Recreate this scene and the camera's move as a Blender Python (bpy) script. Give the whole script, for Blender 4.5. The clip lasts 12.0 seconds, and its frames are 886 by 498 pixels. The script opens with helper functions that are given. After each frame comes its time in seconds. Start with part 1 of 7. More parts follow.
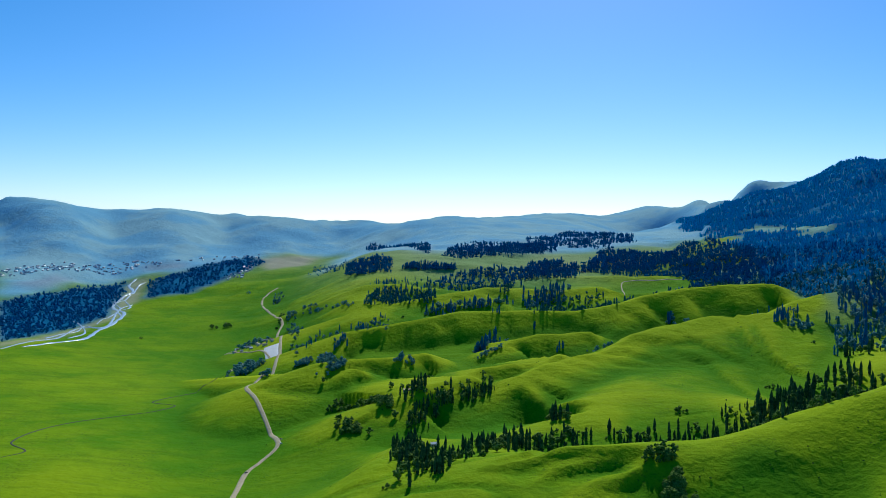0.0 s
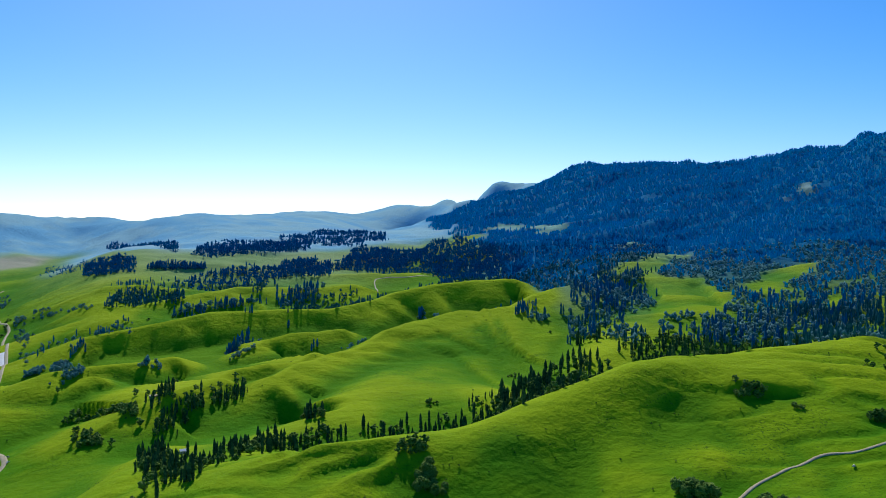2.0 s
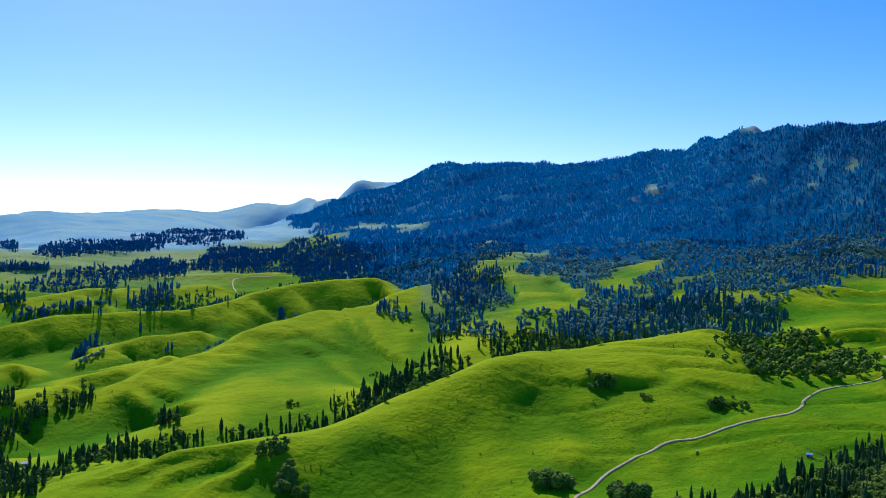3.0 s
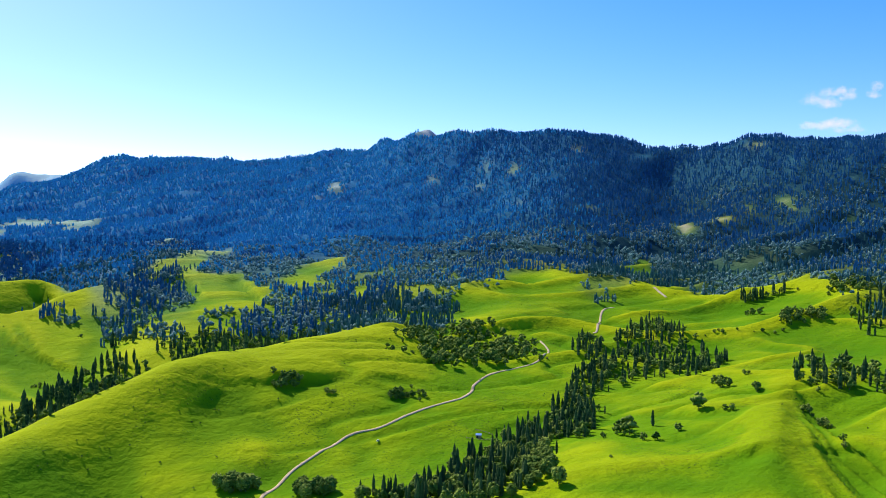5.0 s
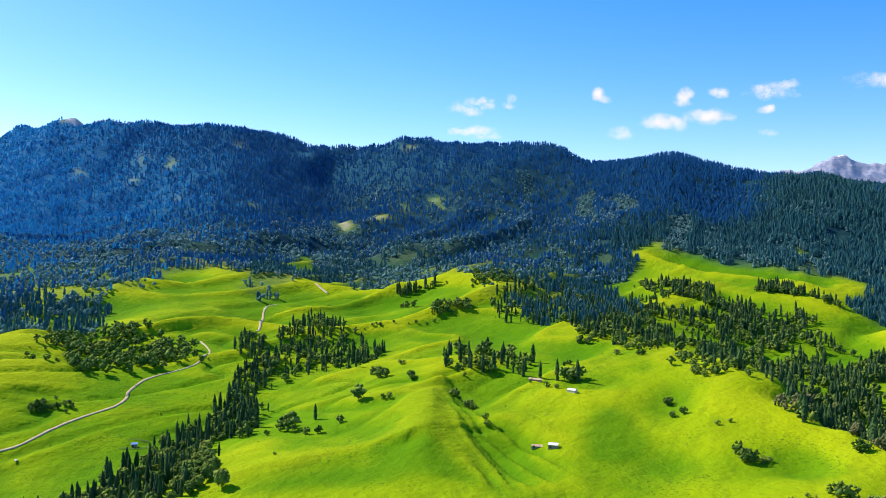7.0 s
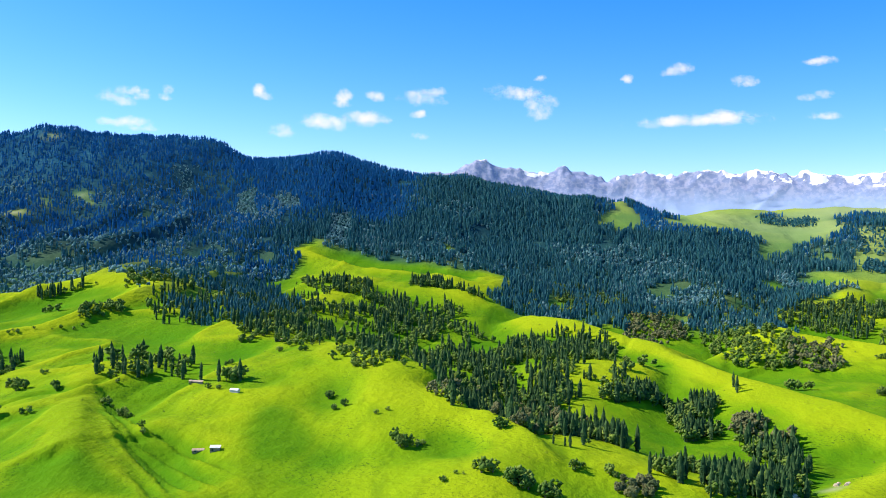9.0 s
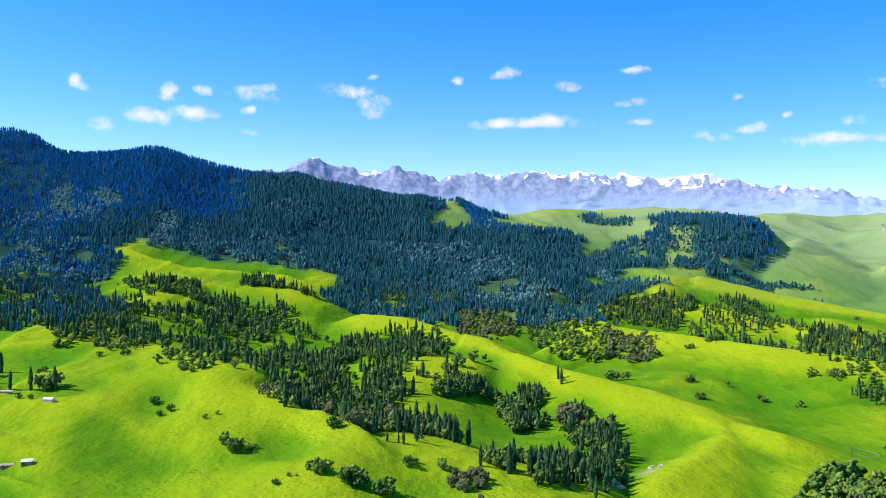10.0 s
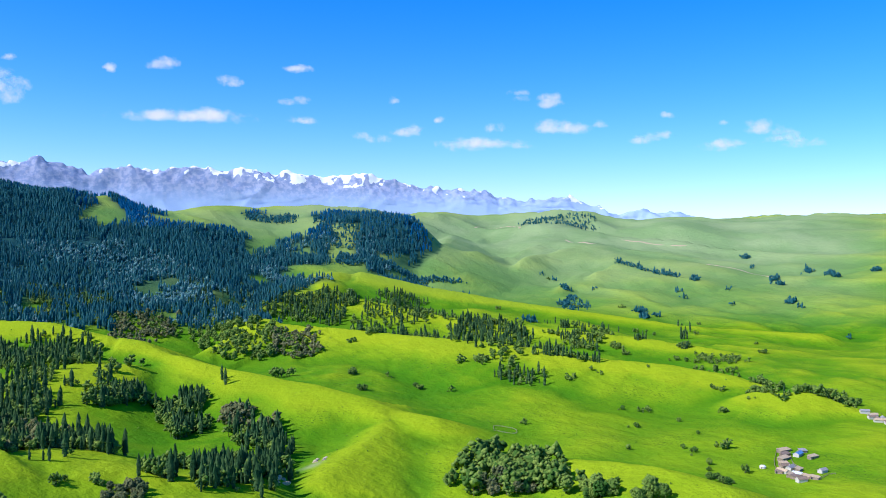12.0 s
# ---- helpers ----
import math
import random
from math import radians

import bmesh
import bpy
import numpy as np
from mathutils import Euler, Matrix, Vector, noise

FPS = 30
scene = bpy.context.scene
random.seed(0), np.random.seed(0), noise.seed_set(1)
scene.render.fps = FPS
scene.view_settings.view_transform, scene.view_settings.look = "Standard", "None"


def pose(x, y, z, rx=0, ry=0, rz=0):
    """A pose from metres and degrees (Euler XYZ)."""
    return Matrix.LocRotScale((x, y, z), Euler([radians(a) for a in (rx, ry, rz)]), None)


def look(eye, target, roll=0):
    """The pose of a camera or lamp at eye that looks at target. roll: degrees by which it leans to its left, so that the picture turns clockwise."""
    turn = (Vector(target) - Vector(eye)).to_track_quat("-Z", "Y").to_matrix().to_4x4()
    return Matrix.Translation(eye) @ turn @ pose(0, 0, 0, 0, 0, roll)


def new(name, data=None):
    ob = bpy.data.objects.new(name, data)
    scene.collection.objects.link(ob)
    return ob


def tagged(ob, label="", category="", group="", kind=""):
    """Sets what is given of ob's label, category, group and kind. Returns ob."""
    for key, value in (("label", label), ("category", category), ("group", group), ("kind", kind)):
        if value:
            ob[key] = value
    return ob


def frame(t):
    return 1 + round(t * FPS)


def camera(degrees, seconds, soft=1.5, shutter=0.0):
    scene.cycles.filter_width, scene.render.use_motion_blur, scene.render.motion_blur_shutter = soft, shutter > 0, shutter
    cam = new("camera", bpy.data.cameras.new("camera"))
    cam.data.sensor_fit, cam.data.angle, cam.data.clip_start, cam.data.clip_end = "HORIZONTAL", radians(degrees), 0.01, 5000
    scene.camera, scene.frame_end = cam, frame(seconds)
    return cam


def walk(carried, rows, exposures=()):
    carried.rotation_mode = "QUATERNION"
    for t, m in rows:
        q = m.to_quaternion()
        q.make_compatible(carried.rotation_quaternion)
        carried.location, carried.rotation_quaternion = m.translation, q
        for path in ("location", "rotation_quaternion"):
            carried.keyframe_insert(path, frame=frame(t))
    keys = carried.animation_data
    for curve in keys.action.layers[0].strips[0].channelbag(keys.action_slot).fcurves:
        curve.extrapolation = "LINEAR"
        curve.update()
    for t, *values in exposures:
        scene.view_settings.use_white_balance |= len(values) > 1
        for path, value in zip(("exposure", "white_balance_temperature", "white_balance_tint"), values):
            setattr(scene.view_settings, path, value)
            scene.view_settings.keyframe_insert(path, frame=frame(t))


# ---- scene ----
cam = camera(53.79, 12.0, soft=0.9)
EYE = (0.0, 0.0, 280.0)
TURN = [  # seconds, heading in degrees to the left of north
    (0.0, 0.0), (0.5, -3.58), (1.0, -7.38), (1.5, -11.6), (2.0, -16.04), (2.5, -20.56),
    (4.5, -39.99), (5.0, -45.61), (5.5, -51.1), (6.0, -56.56), (6.5, -62.04), (7.0, -67.5),
    (9.0, -89.4), (9.5, -94.86), (10.0, -100.31), (10.5, -105.77), (11.0, -111.12), (11.5, -116.59),
    (12.0, -122.08),
]
walk(cam, [(t, pose(*EYE, 90 - 0.98, -0.46, y)) for t, y in TURN],
     exposures=[(0.0, -0.68, 5850, 0), (2.5, -0.45, 6000, 9), (4.5, 0.08, 6700, 20), (5.5, 0.30, 7000, 22), (9.0, 0.38, 6400, 19), (12.0, 0.09, 5550, 20)])

# ---- sky and sun ----
SUN_HEADING, SUN_HEIGHT = 8.0, 41.0    # degrees clockwise from +y, degrees above the horizon
world = bpy.data.worlds.new("sky")
scene.world = world
world.use_nodes = True
wt = world.node_tree
sky = wt.nodes.new("ShaderNodeTexSky")
sky.sky_type, sky.sun_disc = "NISHITA", False
sky.sun_elevation, sky.sun_rotation = radians(SUN_HEIGHT), radians(SUN_HEADING)
sky.altitude, sky.air_density, sky.dust_density, sky.ozone_density = 2500, 1.0, 2.9, 2.6
vivid = wt.nodes.new("ShaderNodeHueSaturation")
vivid.inputs["Saturation"].default_value, vivid.inputs["Value"].default_value = 1.42, 1.12
vivid.inputs["Hue"].default_value = 0.496
cool = wt.nodes.new("ShaderNodeMix")
cool.data_type, cool.blend_type = "RGBA", "MULTIPLY"
cool.inputs[0].default_value, cool.inputs[7].default_value = 1.0, (1.03, 1.0, 1.12, 1)
wt.links.new(sky.outputs[0], vivid.inputs["Color"])
wt.links.new(vivid.outputs[0], cool.inputs[6])
wt.links.new(cool.outputs[2], wt.nodes["Background"].inputs[0])
wt.nodes["Background"].inputs[1].default_value = 0.15
sun_data = bpy.data.lights.new("sun", "SUN")
sun_data.energy, sun_data.angle, sun_data.color = 5.0, radians(0.5), (1.0, 0.92, 0.76)
sun = new("sun", sun_data)
sun.matrix_world = look((0, 0, 0), (-math.sin(radians(SUN_HEADING)) * math.cos(radians(SUN_HEIGHT)),
                                    -math.cos(radians(SUN_HEADING)) * math.cos(radians(SUN_HEIGHT)), -math.sin(radians(SUN_HEIGHT))))


# ---- the lie of the land: crest, slope and hollow lines in metres ----
LANDFORM = {}


def landform(name, line):
    LANDFORM.setdefault(name, []).extend(line)


landform('plain', [(-709, 1434, 18), (-997, 2017, 30), (-1285, 2600, 58), (-1440, 2914, 107), (-740, 1804, 10), (-872, 2128, 17), (-1055, 2701, 52), (-1254, 3321, 129), (-791, 2529, 35), (-971, 3102, 101), (-779, 3310, 134), (-629, 2677, 57), (-394, 2012, 22), (-327, 1668, 12), (-469, 2862, 118), (-441, 1169, 14), (-422, 1439, 10), (-229, 1066, 11), (-208, 886, 10), (-392, 887, 26), (-189, 1316, 18), (-245, 1702, 29), (-101, 864, 35), (-129, 1042, 32), (-102, 1115, 44)])
landform('far_slope', [(-1746, 3487, 209), (-1378, 3648, 209), (-940, 3785, 210), (-583, 3856, 212), (-1925, 3845, 301), (-1520, 4023, 293), (-1037, 4173, 284)])
landform('far_crest', [(-2104, 4203, 438), (-2070, 4227, 438), (-2036, 4251, 437), (-2002, 4274, 437), (-1952, 4308, 424), (-1902, 4342, 410), (-1851, 4375, 397), (-1758, 4431, 389), (-1663, 4485, 382), (-1567, 4537, 375), (-1413, 4587, 371), (-1258, 4632, 367), (-1100, 4672, 363), (-963, 4600, 357), (-830, 4524, 351), (-702, 4445, 345), (-612, 4492, 344), (-520, 4537, 344), (-427, 4580, 343)])
landform('dark_hill', [(-418, 3827, 219), (-252, 4142, 328), (-170, 4096, 317), (-195, 3595, 243)])
landform('front_hill_crest', [(-1, 700, 85), (47, 708, 96), (97, 713, 107), (127, 714, 108), (157, 713, 109), (192, 720, 110), (229, 725, 111), (257, 731, 115), (286, 736, 120), (318, 745, 126), (350, 753, 133), (383, 759, 141), (417, 764, 149), (455, 776, 152), (496, 787, 155), (557, 800, 155), (620, 810, 156), (686, 821, 159), (755, 827, 164)])
landform('front_hill_face', [(78, 663, 87), (161, 652, 82), (179, 689, 102), (204, 644, 75), (242, 687, 98), (318, 682, 93), (298, 640, 72), (426, 724, 117), (476, 755, 137), (485, 720, 125), (446, 660, 98), (401, 592, 76), (565, 694, 125), (606, 745, 144)])
landform('ravine_a', [(-63, 797, 72), (-6, 840, 68), (114, 842, 59), (187, 850, 63), (271, 858, 63), (385, 901, 85), (478, 946, 99), (582, 992, 112), (735, 1023, 119)])
landform('smooth_knoll', [(56, 998, 52), (139, 1081, 64), (211, 1171, 83), (345, 1264, 98), (499, 1393, 124), (568, 1410, 128), (501, 1178, 103), (426, 1036, 85), (346, 1097, 88)])
landform('knoll_foot', [(-28, 920, 66), (79, 917, 72), (172, 955, 79), (278, 992, 85), (341, 951, 95), (137, 1011, 77)])
landform('left_spurs', [(-101, 1196, 39), (-118, 1395, 46), (-3, 1320, 60), (-2, 1140, 43), (106, 1235, 59), (81, 1448, 74), (187, 1387, 73), (-41, 989, 36), (-164, 1632, 61)])
landform('ridge_t', [(-177, 1671, 51), (-51, 1679, 74), (63, 1649, 92), (195, 1679, 91), (344, 1675, 97), (382, 1749, 110), (559, 1774, 126), (717, 1781, 140), (302, 1469, 75), (431, 1541, 100), (228, 1543, 78), (507, 1539, 104)])
landform('ridge_u', [(-200, 1889, 97), (-48, 1949, 105), (114, 2047, 123), (242, 2086, 133), (397, 2062, 130), (214, 1838, 103), (-4, 1800, 94), (427, 1954, 108)])
landform('back_meadows', [(369, 2219, 166), (555, 2263, 177), (729, 2318, 198), (130, 2346, 176), (-133, 2296, 167), (-237, 2238, 135), (386, 2622, 213), (-6, 2650, 212), (624, 2545, 214), (827, 2359, 238), (164, 2945, 241), (573, 3199, 281), (960, 3053, 298), (1172, 2761, 309), (-233, 2941, 223)])
landform('far_hills', [(-8, 3450, 276), (409, 3526, 301), (-167, 4047, 336), (-34, 4200, 356), (235, 4243, 360), (647, 4403, 375), (762, 4587, 372), (886, 4616, 368), (977, 4546, 377), (1078, 4523, 396), (1178, 4498, 430), (1321, 4510, 470), (1463, 4361, 450), (1658, 4291, 529)])
landform('range_crest', [(1629, 4060, 508), (1795, 4017, 580), (1876, 3925, 588), (1953, 3831, 595), (2084, 3704, 600), (2207, 3573, 605), (2299, 3455, 602), (2385, 3335, 598), (2429, 3272, 613), (2472, 3208, 627), (2512, 3145, 629), (2550, 3081, 632), (2587, 2985, 660), (2620, 2889, 688), (2665, 2813, 692), (2708, 2736, 696), (2741, 2668, 701), (2771, 2600, 706)])
landform('far_shoulder', [(1242, 4636, 427), (1355, 4605, 460), (1451, 4575, 414), (1602, 4525, 532), (1727, 4500, 549), (1829, 4460, 558)])
landform('range_west_end', [(1002, 3873, 311), (1184, 3873, 375), (1382, 3881, 460)])
landform('range_slope', [(1094, 3482, 348), (1445, 3406, 424), (1146, 2109, 256), (1516, 1988, 274), (1663, 1730, 266), (1432, 2636, 350), (1849, 2426, 399), (2112, 2200, 443)])
landform('range_foot', [(820, 1769, 199), (774, 1423, 167), (822, 1255, 159), (636, 1099, 131), (518, 1027, 125), (1062, 1391, 186), (1197, 1476, 214), (930, 1020, 163), (842, 827, 142), (1038, 969, 165)])
landform('west_slope', [(366, 711, 113), (330, 642, 86), (423, 634, 96), (385, 575, 78), (535, 605, 98), (680, 619, 115), (613, 659, 120), (809, 637, 130), (729, 699, 132), (944, 849, 160), (984, 755, 155)])
landform('meadow_knoll', [(1111, 1052, 185), (1218, 1068, 198), (1235, 1001, 185), (1127, 831, 167), (1340, 963, 190), (1432, 1057, 205)])
landform('ravine_b', [(428, 496, 80), (484, 481, 79), (563, 492, 88), (629, 495, 95), (732, 524, 108), (844, 573, 125), (989, 644, 140), (1136, 783, 151), (1416, 848, 179), (1225, 776, 164), (936, 559, 130), (936, 497, 129)])
landform('east_hill', [(508, 373, 102), (602, 413, 108), (732, 470, 112), (839, 466, 126), (1029, 491, 142), (1168, 473, 154), (1236, 590, 157), (1391, 613, 178), (1515, 574, 212), (1333, 688, 158)])
landform('spur_ridge', [(541, 237, 109), (614, 269, 120), (726, 311, 131), (885, 373, 141), (632, 325, 116), (524, 312, 106)])
landform('spur_side', [(725, 259, 119), (635, 214, 108), (685, 189, 111), (845, 209, 132), (1019, 253, 141), (928, 314, 142), (1127, 382, 149)])
landform('range_crest_b', [(1879, 3700, 580), (2007, 3575, 586), (2128, 3446, 591), (2225, 3354, 588), (2317, 3260, 586), (2375, 3156, 595), (2430, 3051, 603), (2526, 2939, 630), (2617, 2824, 655), (2714, 2695, 663), (2805, 2563, 671), (2832, 2458, 669), (2856, 2352, 667), (2925, 2225, 662), (2989, 2095, 658), (3014, 2014, 643), (3037, 1932, 629), (3064, 1842, 614), (3088, 1751, 600), (3084, 1601, 614), (3074, 1453, 627), (3089, 1359, 617), (3102, 1266, 607), (3130, 1122, 605), (3151, 979, 603), (3168, 829, 566), (3178, 680, 529)])
landform('range_face', [(1240, 2113, 250), (1445, 1790, 254), (1635, 1472, 254), (1682, 1082, 236), (1921, 848, 251), (1927, 537, 244), (1594, 2717, 394), (1947, 2413, 421), (2228, 2009, 442), (2438, 1571, 421), (2560, 1133, 434), (2600, 727, 408), (2731, 1570, 474)])
landform('hill_edge', [(1254, 411, 170), (1219, 357, 163), (1181, 305, 158), (1146, 258, 154), (1110, 213, 151), (1086, 174, 150), (1061, 137, 149), (1030, 102, 146), (998, 69, 144), (964, 45, 141), (930, 24, 138), (890, 16, 133), (850, 9, 129), (805, -13, 126), (759, -34, 125), (739, -46, 123), (718, -58, 122)])
landform('hill_meadow', [(825, 158, 129), (708, 158, 112), (629, 119, 98), (836, 82, 133), (707, 69, 112), (650, 6, 111), (808, 294, 121), (665, 217, 106), (634, -28, 116)])
landform('range_crest_c', [(3072, 697, 520), (3077, 628, 520), (3080, 559, 519), (3076, 491, 531), (3071, 423, 542), (3033, 317, 517), (2992, 214, 493), (2972, 128, 475), (2950, 42, 457), (2925, -38, 444), (2898, -117, 430)])
landform('hill_edge_b', [(950, 24, 127), (870, 13, 119), (790, -27, 117), (768, -51, 114), (711, -116, 107), (663, -152, 102), (604, -178, 98), (833, 107, 125), (694, 89, 105), (690, -1, 107), (612, -101, 100)])
landform('wooded_valley', [(968, -64, 84), (995, -98, 94), (864, -169, 80), (803, -210, 73), (706, -253, 78), (685, -267, 79), (1011, -198, 95), (1121, -255, 108), (1240, -162, 113), (1199, -40, 105), (1317, 84, 121), (1379, 178, 140), (1607, 208, 174), (1453, 282, 160)])
landform('bright_meadow', [(1970, 345, 244), (1902, 259, 228), (1841, 179, 210), (1799, 46, 201), (1719, -56, 183), (1599, -52, 156), (1811, 376, 200), (1675, 130, 176)])
landform('spur_a', [(1517, -99, 122), (1448, -188, 117), (1335, -260, 105), (1210, -314, 96), (1103, -358, 90), (977, -411, 86), (884, -435, 84), (1055, -274, 77), (913, -297, 72), (802, -338, 69), (1268, -403, 75)])
landform('range_crest_d', [(3077, 381, 543), (3036, 287, 519), (2994, 196, 496), (2948, 98, 474), (2900, 2, 452), (2874, -91, 435), (2844, -182, 419), (2812, -270, 400), (2777, -357, 381), (2760, -408, 369), (2742, -459, 357)])
landform('spur_b', [(1455, -533, 104), (1340, -652, 91), (1235, -740, 87), (1125, -817, 82), (965, -886, 78), (969, -581, 71), (871, -672, 77), (744, -574, 63), (651, -562, 66), (583, -503, 61), (1057, -722, 78), (1225, -635, 87)])
landform('spur_hump', [(797, -479, 75), (707, -472, 72), (736, -383, 66), (647, -337, 58), (851, -376, 66), (704, -312, 53), (614, -448, 68)])
landform('spur_c', [(1492, -773, 102), (1338, -801, 85), (1749, -743, 143), (1698, -852, 135), (1559, -1050, 120), (1364, -1250, 98), (2144, -1246, 194), (1941, -1290, 111)])
landform('wooded_hill', [(2829, -540, 361), (2711, -701, 331), (2783, -816, 351), (2696, -984, 335), (2628, -1154, 332), (2506, -1294, 332), (2370, -1395, 307), (2254, -824, 242), (2060, -906, 203)])
landform('east_downs', [(2001, -1378, 117), (1760, -1481, 109), (1427, -1541, 91), (1089, -1678, 90), (2523, -1528, 231), (2258, -1898, 216), (1801, -1943, 177), (1297, -1996, 138), (2953, -2059, 304), (2678, -2553, 308), (2161, -2625, 267), (1745, -2682, 234)])
landform('east_horizon', [(3395, -2115, 354), (3339, -2202, 351), (3281, -2288, 348), (3221, -2372, 346), (3183, -2504, 346), (3140, -2636, 347), (3092, -2768, 348), (3019, -2991, 345), (2931, -3214, 342), (2829, -3435, 339), (2702, -3620, 338), (2563, -3800, 337), (2414, -3974, 336)])
landform('east_foot', [(983, -940, 77), (951, -1160, 87), (730, -1194, 94), (684, -836, 74), (558, -913, 85), (500, -688, 73), (390, -641, 80), (482, -555, 67), (679, -650, 66), (841, -856, 68), (1248, -1432, 89)])
landform('rear', [(-103, 282, 5), (150, 260, 70), (290, 78, 75), (272, -127, 70), (175, -303, 60), (0, -500, 45), (0, -1500, 60), (0, -4800, 330), (-287, -410, 25), (-918, -1311, 20), (-2753, -3932, 250), (-564, -205, 0), (-1504, -547, 0), (-4511, -1642, 250), (-564, 205, 0), (-1504, 547, 0), (-4511, 1642, 300), (-495, 495, 0), (-1273, 1273, 0), (-2404, 2404, 130), (-3394, 3394, 420), (233, -869, 50), (466, -1739, 120), (776, -2898, 230), (1242, -4636, 300), (0, 60, 20), (0, -60, 40)])
landform('far_crest_gap', [(-484, 4071, 249)])
landform('range_flank', [(2295, 149, 301), (2195, -142, 259), (2111, -409, 235), (1980, -639, 208), (1777, -802, 175), (2644, 173, 398), (1902, 618, 244)])
landform('far_crest_back', [(-2216, 4426, 353), (-2138, 4464, 354), (-2043, 4509, 342), (-1929, 4559, 317), (-1721, 4641, 305), (-1457, 4731, 296), (-1135, 4818, 288), (-885, 4819, 261), (-652, 4789, 254), (-455, 4879, 253)])
landform('range_crest_back', [(1062, 4218, 216), (1564, 4379, 347), (1917, 4291, 490), (2089, 4098, 505), (2365, 3828, 515), (2559, 3579, 508), (2655, 3446, 537), (2742, 3313, 542), (2821, 3111, 598), (3224, 3556, 428), (2919, 2949, 606), (3342, 3376, 436), (2990, 2806, 616), (3427, 3216, 446)])
landform('range_crest_b_back', [(2015, 3968, 490), (2286, 3701, 501), (2491, 3505, 496), (2617, 3285, 513), (2990, 3755, 343), (2821, 3044, 565), (3229, 3484, 395), (3027, 2766, 581), (3469, 3171, 411), (3088, 2543, 577), (3551, 2924, 407), (3234, 2268, 568), (3726, 2612, 398), (3291, 2093, 539), (3797, 2415, 369), (3349, 1899, 510), (3871, 2195, 340), (3345, 1581, 537), (3887, 1838, 367), (3379, 1379, 517), (3935, 1606, 347), (3438, 1068, 513), (4011, 1246, 343), (3471, 743, 439), (4058, 868, 269)])
landform('range_crest_c_back', [(3364, 763, 430), (3950, 896, 260), (3375, 613, 429), (3965, 720, 259), (3368, 464, 452), (3963, 546, 282), (3292, 236, 403), (3890, 278, 233), (3250, 47, 367), (3850, 55, 197), (3197, -129, 340), (3797, -153, 170)])
landform('range_crest_d_back', [(3374, 418, 453), (3970, 491, 283), (3293, 216, 406), (3892, 255, 236), (3200, 2, 362), (3800, 3, 192), (3144, -201, 329), (3742, -239, 159), (3075, -395, 291), (3670, -472, 121), (3038, -508, 267), (3630, -607, 97)])
landform('east_horizon_back', [(3650, -2274, 264), (3527, -2459, 258), (3419, -2689, 256), (3316, -2968, 258), (3134, -3436, 252), (2881, -3860, 248), (2569, -4231, 246)])


def warp(x, y):
    r = np.hypot(x, y) + 1e-6
    w = np.log1p(r / 300) / r
    return x * w, y * w


def lattice(x, y, seed):
    """Smooth value noise, -1 to 1."""
    xi, yi = np.floor(x).astype(np.int64), np.floor(y).astype(np.int64)
    fx, fy = x - xi, y - yi
    fx, fy = fx * fx * fx * (fx * (6 * fx - 15) + 10), fy * fy * fy * (fy * (6 * fy - 15) + 10)

    def corner(a, b):
        n = (a * 374761393 + b * 668265263 + seed * 1442695041) & 0xFFFFFFFF
        n = ((n ^ (n >> 13)) * 1274126177) & 0xFFFFFFFF
        return ((n ^ (n >> 16)) & 0xFFFF) / 32767.5 - 1
    top = corner(xi, yi) * (1 - fx) + corner(xi + 1, yi) * fx
    low = corner(xi, yi + 1) * (1 - fx) + corner(xi + 1, yi + 1) * fx
    return top * (1 - fy) + low * fy


def fractal(x, y, size, octaves, seed):
    out, amp = 0, 0.5
    for k in range(octaves):
        c, s = math.cos(k * 1.7), math.sin(k * 1.7)
        out = out + amp * lattice((c * x - s * y) / size + 17 * k, (s * x + c * y) / size - 9 * k, seed + k)
        size, amp = size / 2, amp / 2
    return out


def bend(d2):
    return d2 * np.log(d2 + 1e-12)


SPOTS = np.array([p for form in LANDFORM.values() for p in form], float)
KX, KY = warp(SPOTS[:, 0], SPOTS[:, 1])
KN = len(KX)
SYSTEM = np.zeros((KN + 3, KN + 3))
SYSTEM[:KN, :KN] = bend((KX[:, None] - KX) ** 2 + (KY[:, None] - KY) ** 2) + np.eye(KN) * 2e-4
SYSTEM[:KN, KN:] = np.stack([np.ones(KN), KX, KY], 1)
SYSTEM[KN:, :KN] = SYSTEM[:KN, KN:].T
WEIGHTS = np.linalg.solve(SYSTEM, np.concatenate([SPOTS[:, 2], np.zeros(3)]))


def base_height(x, y):
    x, y = np.atleast_1d(np.asarray(x, float)), np.atleast_1d(np.asarray(y, float))
    out = np.empty(x.shape)
    xf, yf, of = x.ravel(), y.ravel(), out.ravel()
    for i in range(0, len(xf), 20000):
        u, v = warp(xf[i:i + 20000], yf[i:i + 20000])
        k = bend((u[:, None] - KX) ** 2 + (v[:, None] - KY) ** 2)
        of[i:i + 20000] = k @ WEIGHTS[:KN] + WEIGHTS[KN] + WEIGHTS[KN + 1] * u + WEIGHTS[KN + 2] * v
    return of.reshape(x.shape)


SCARPS = []


def scarp(line, rise, drop, width):
    """A crest along a line: it stands up by rise, and the ground to the left of its run falls away by drop."""
    SCARPS.append((np.array(line, float), rise, drop, width))


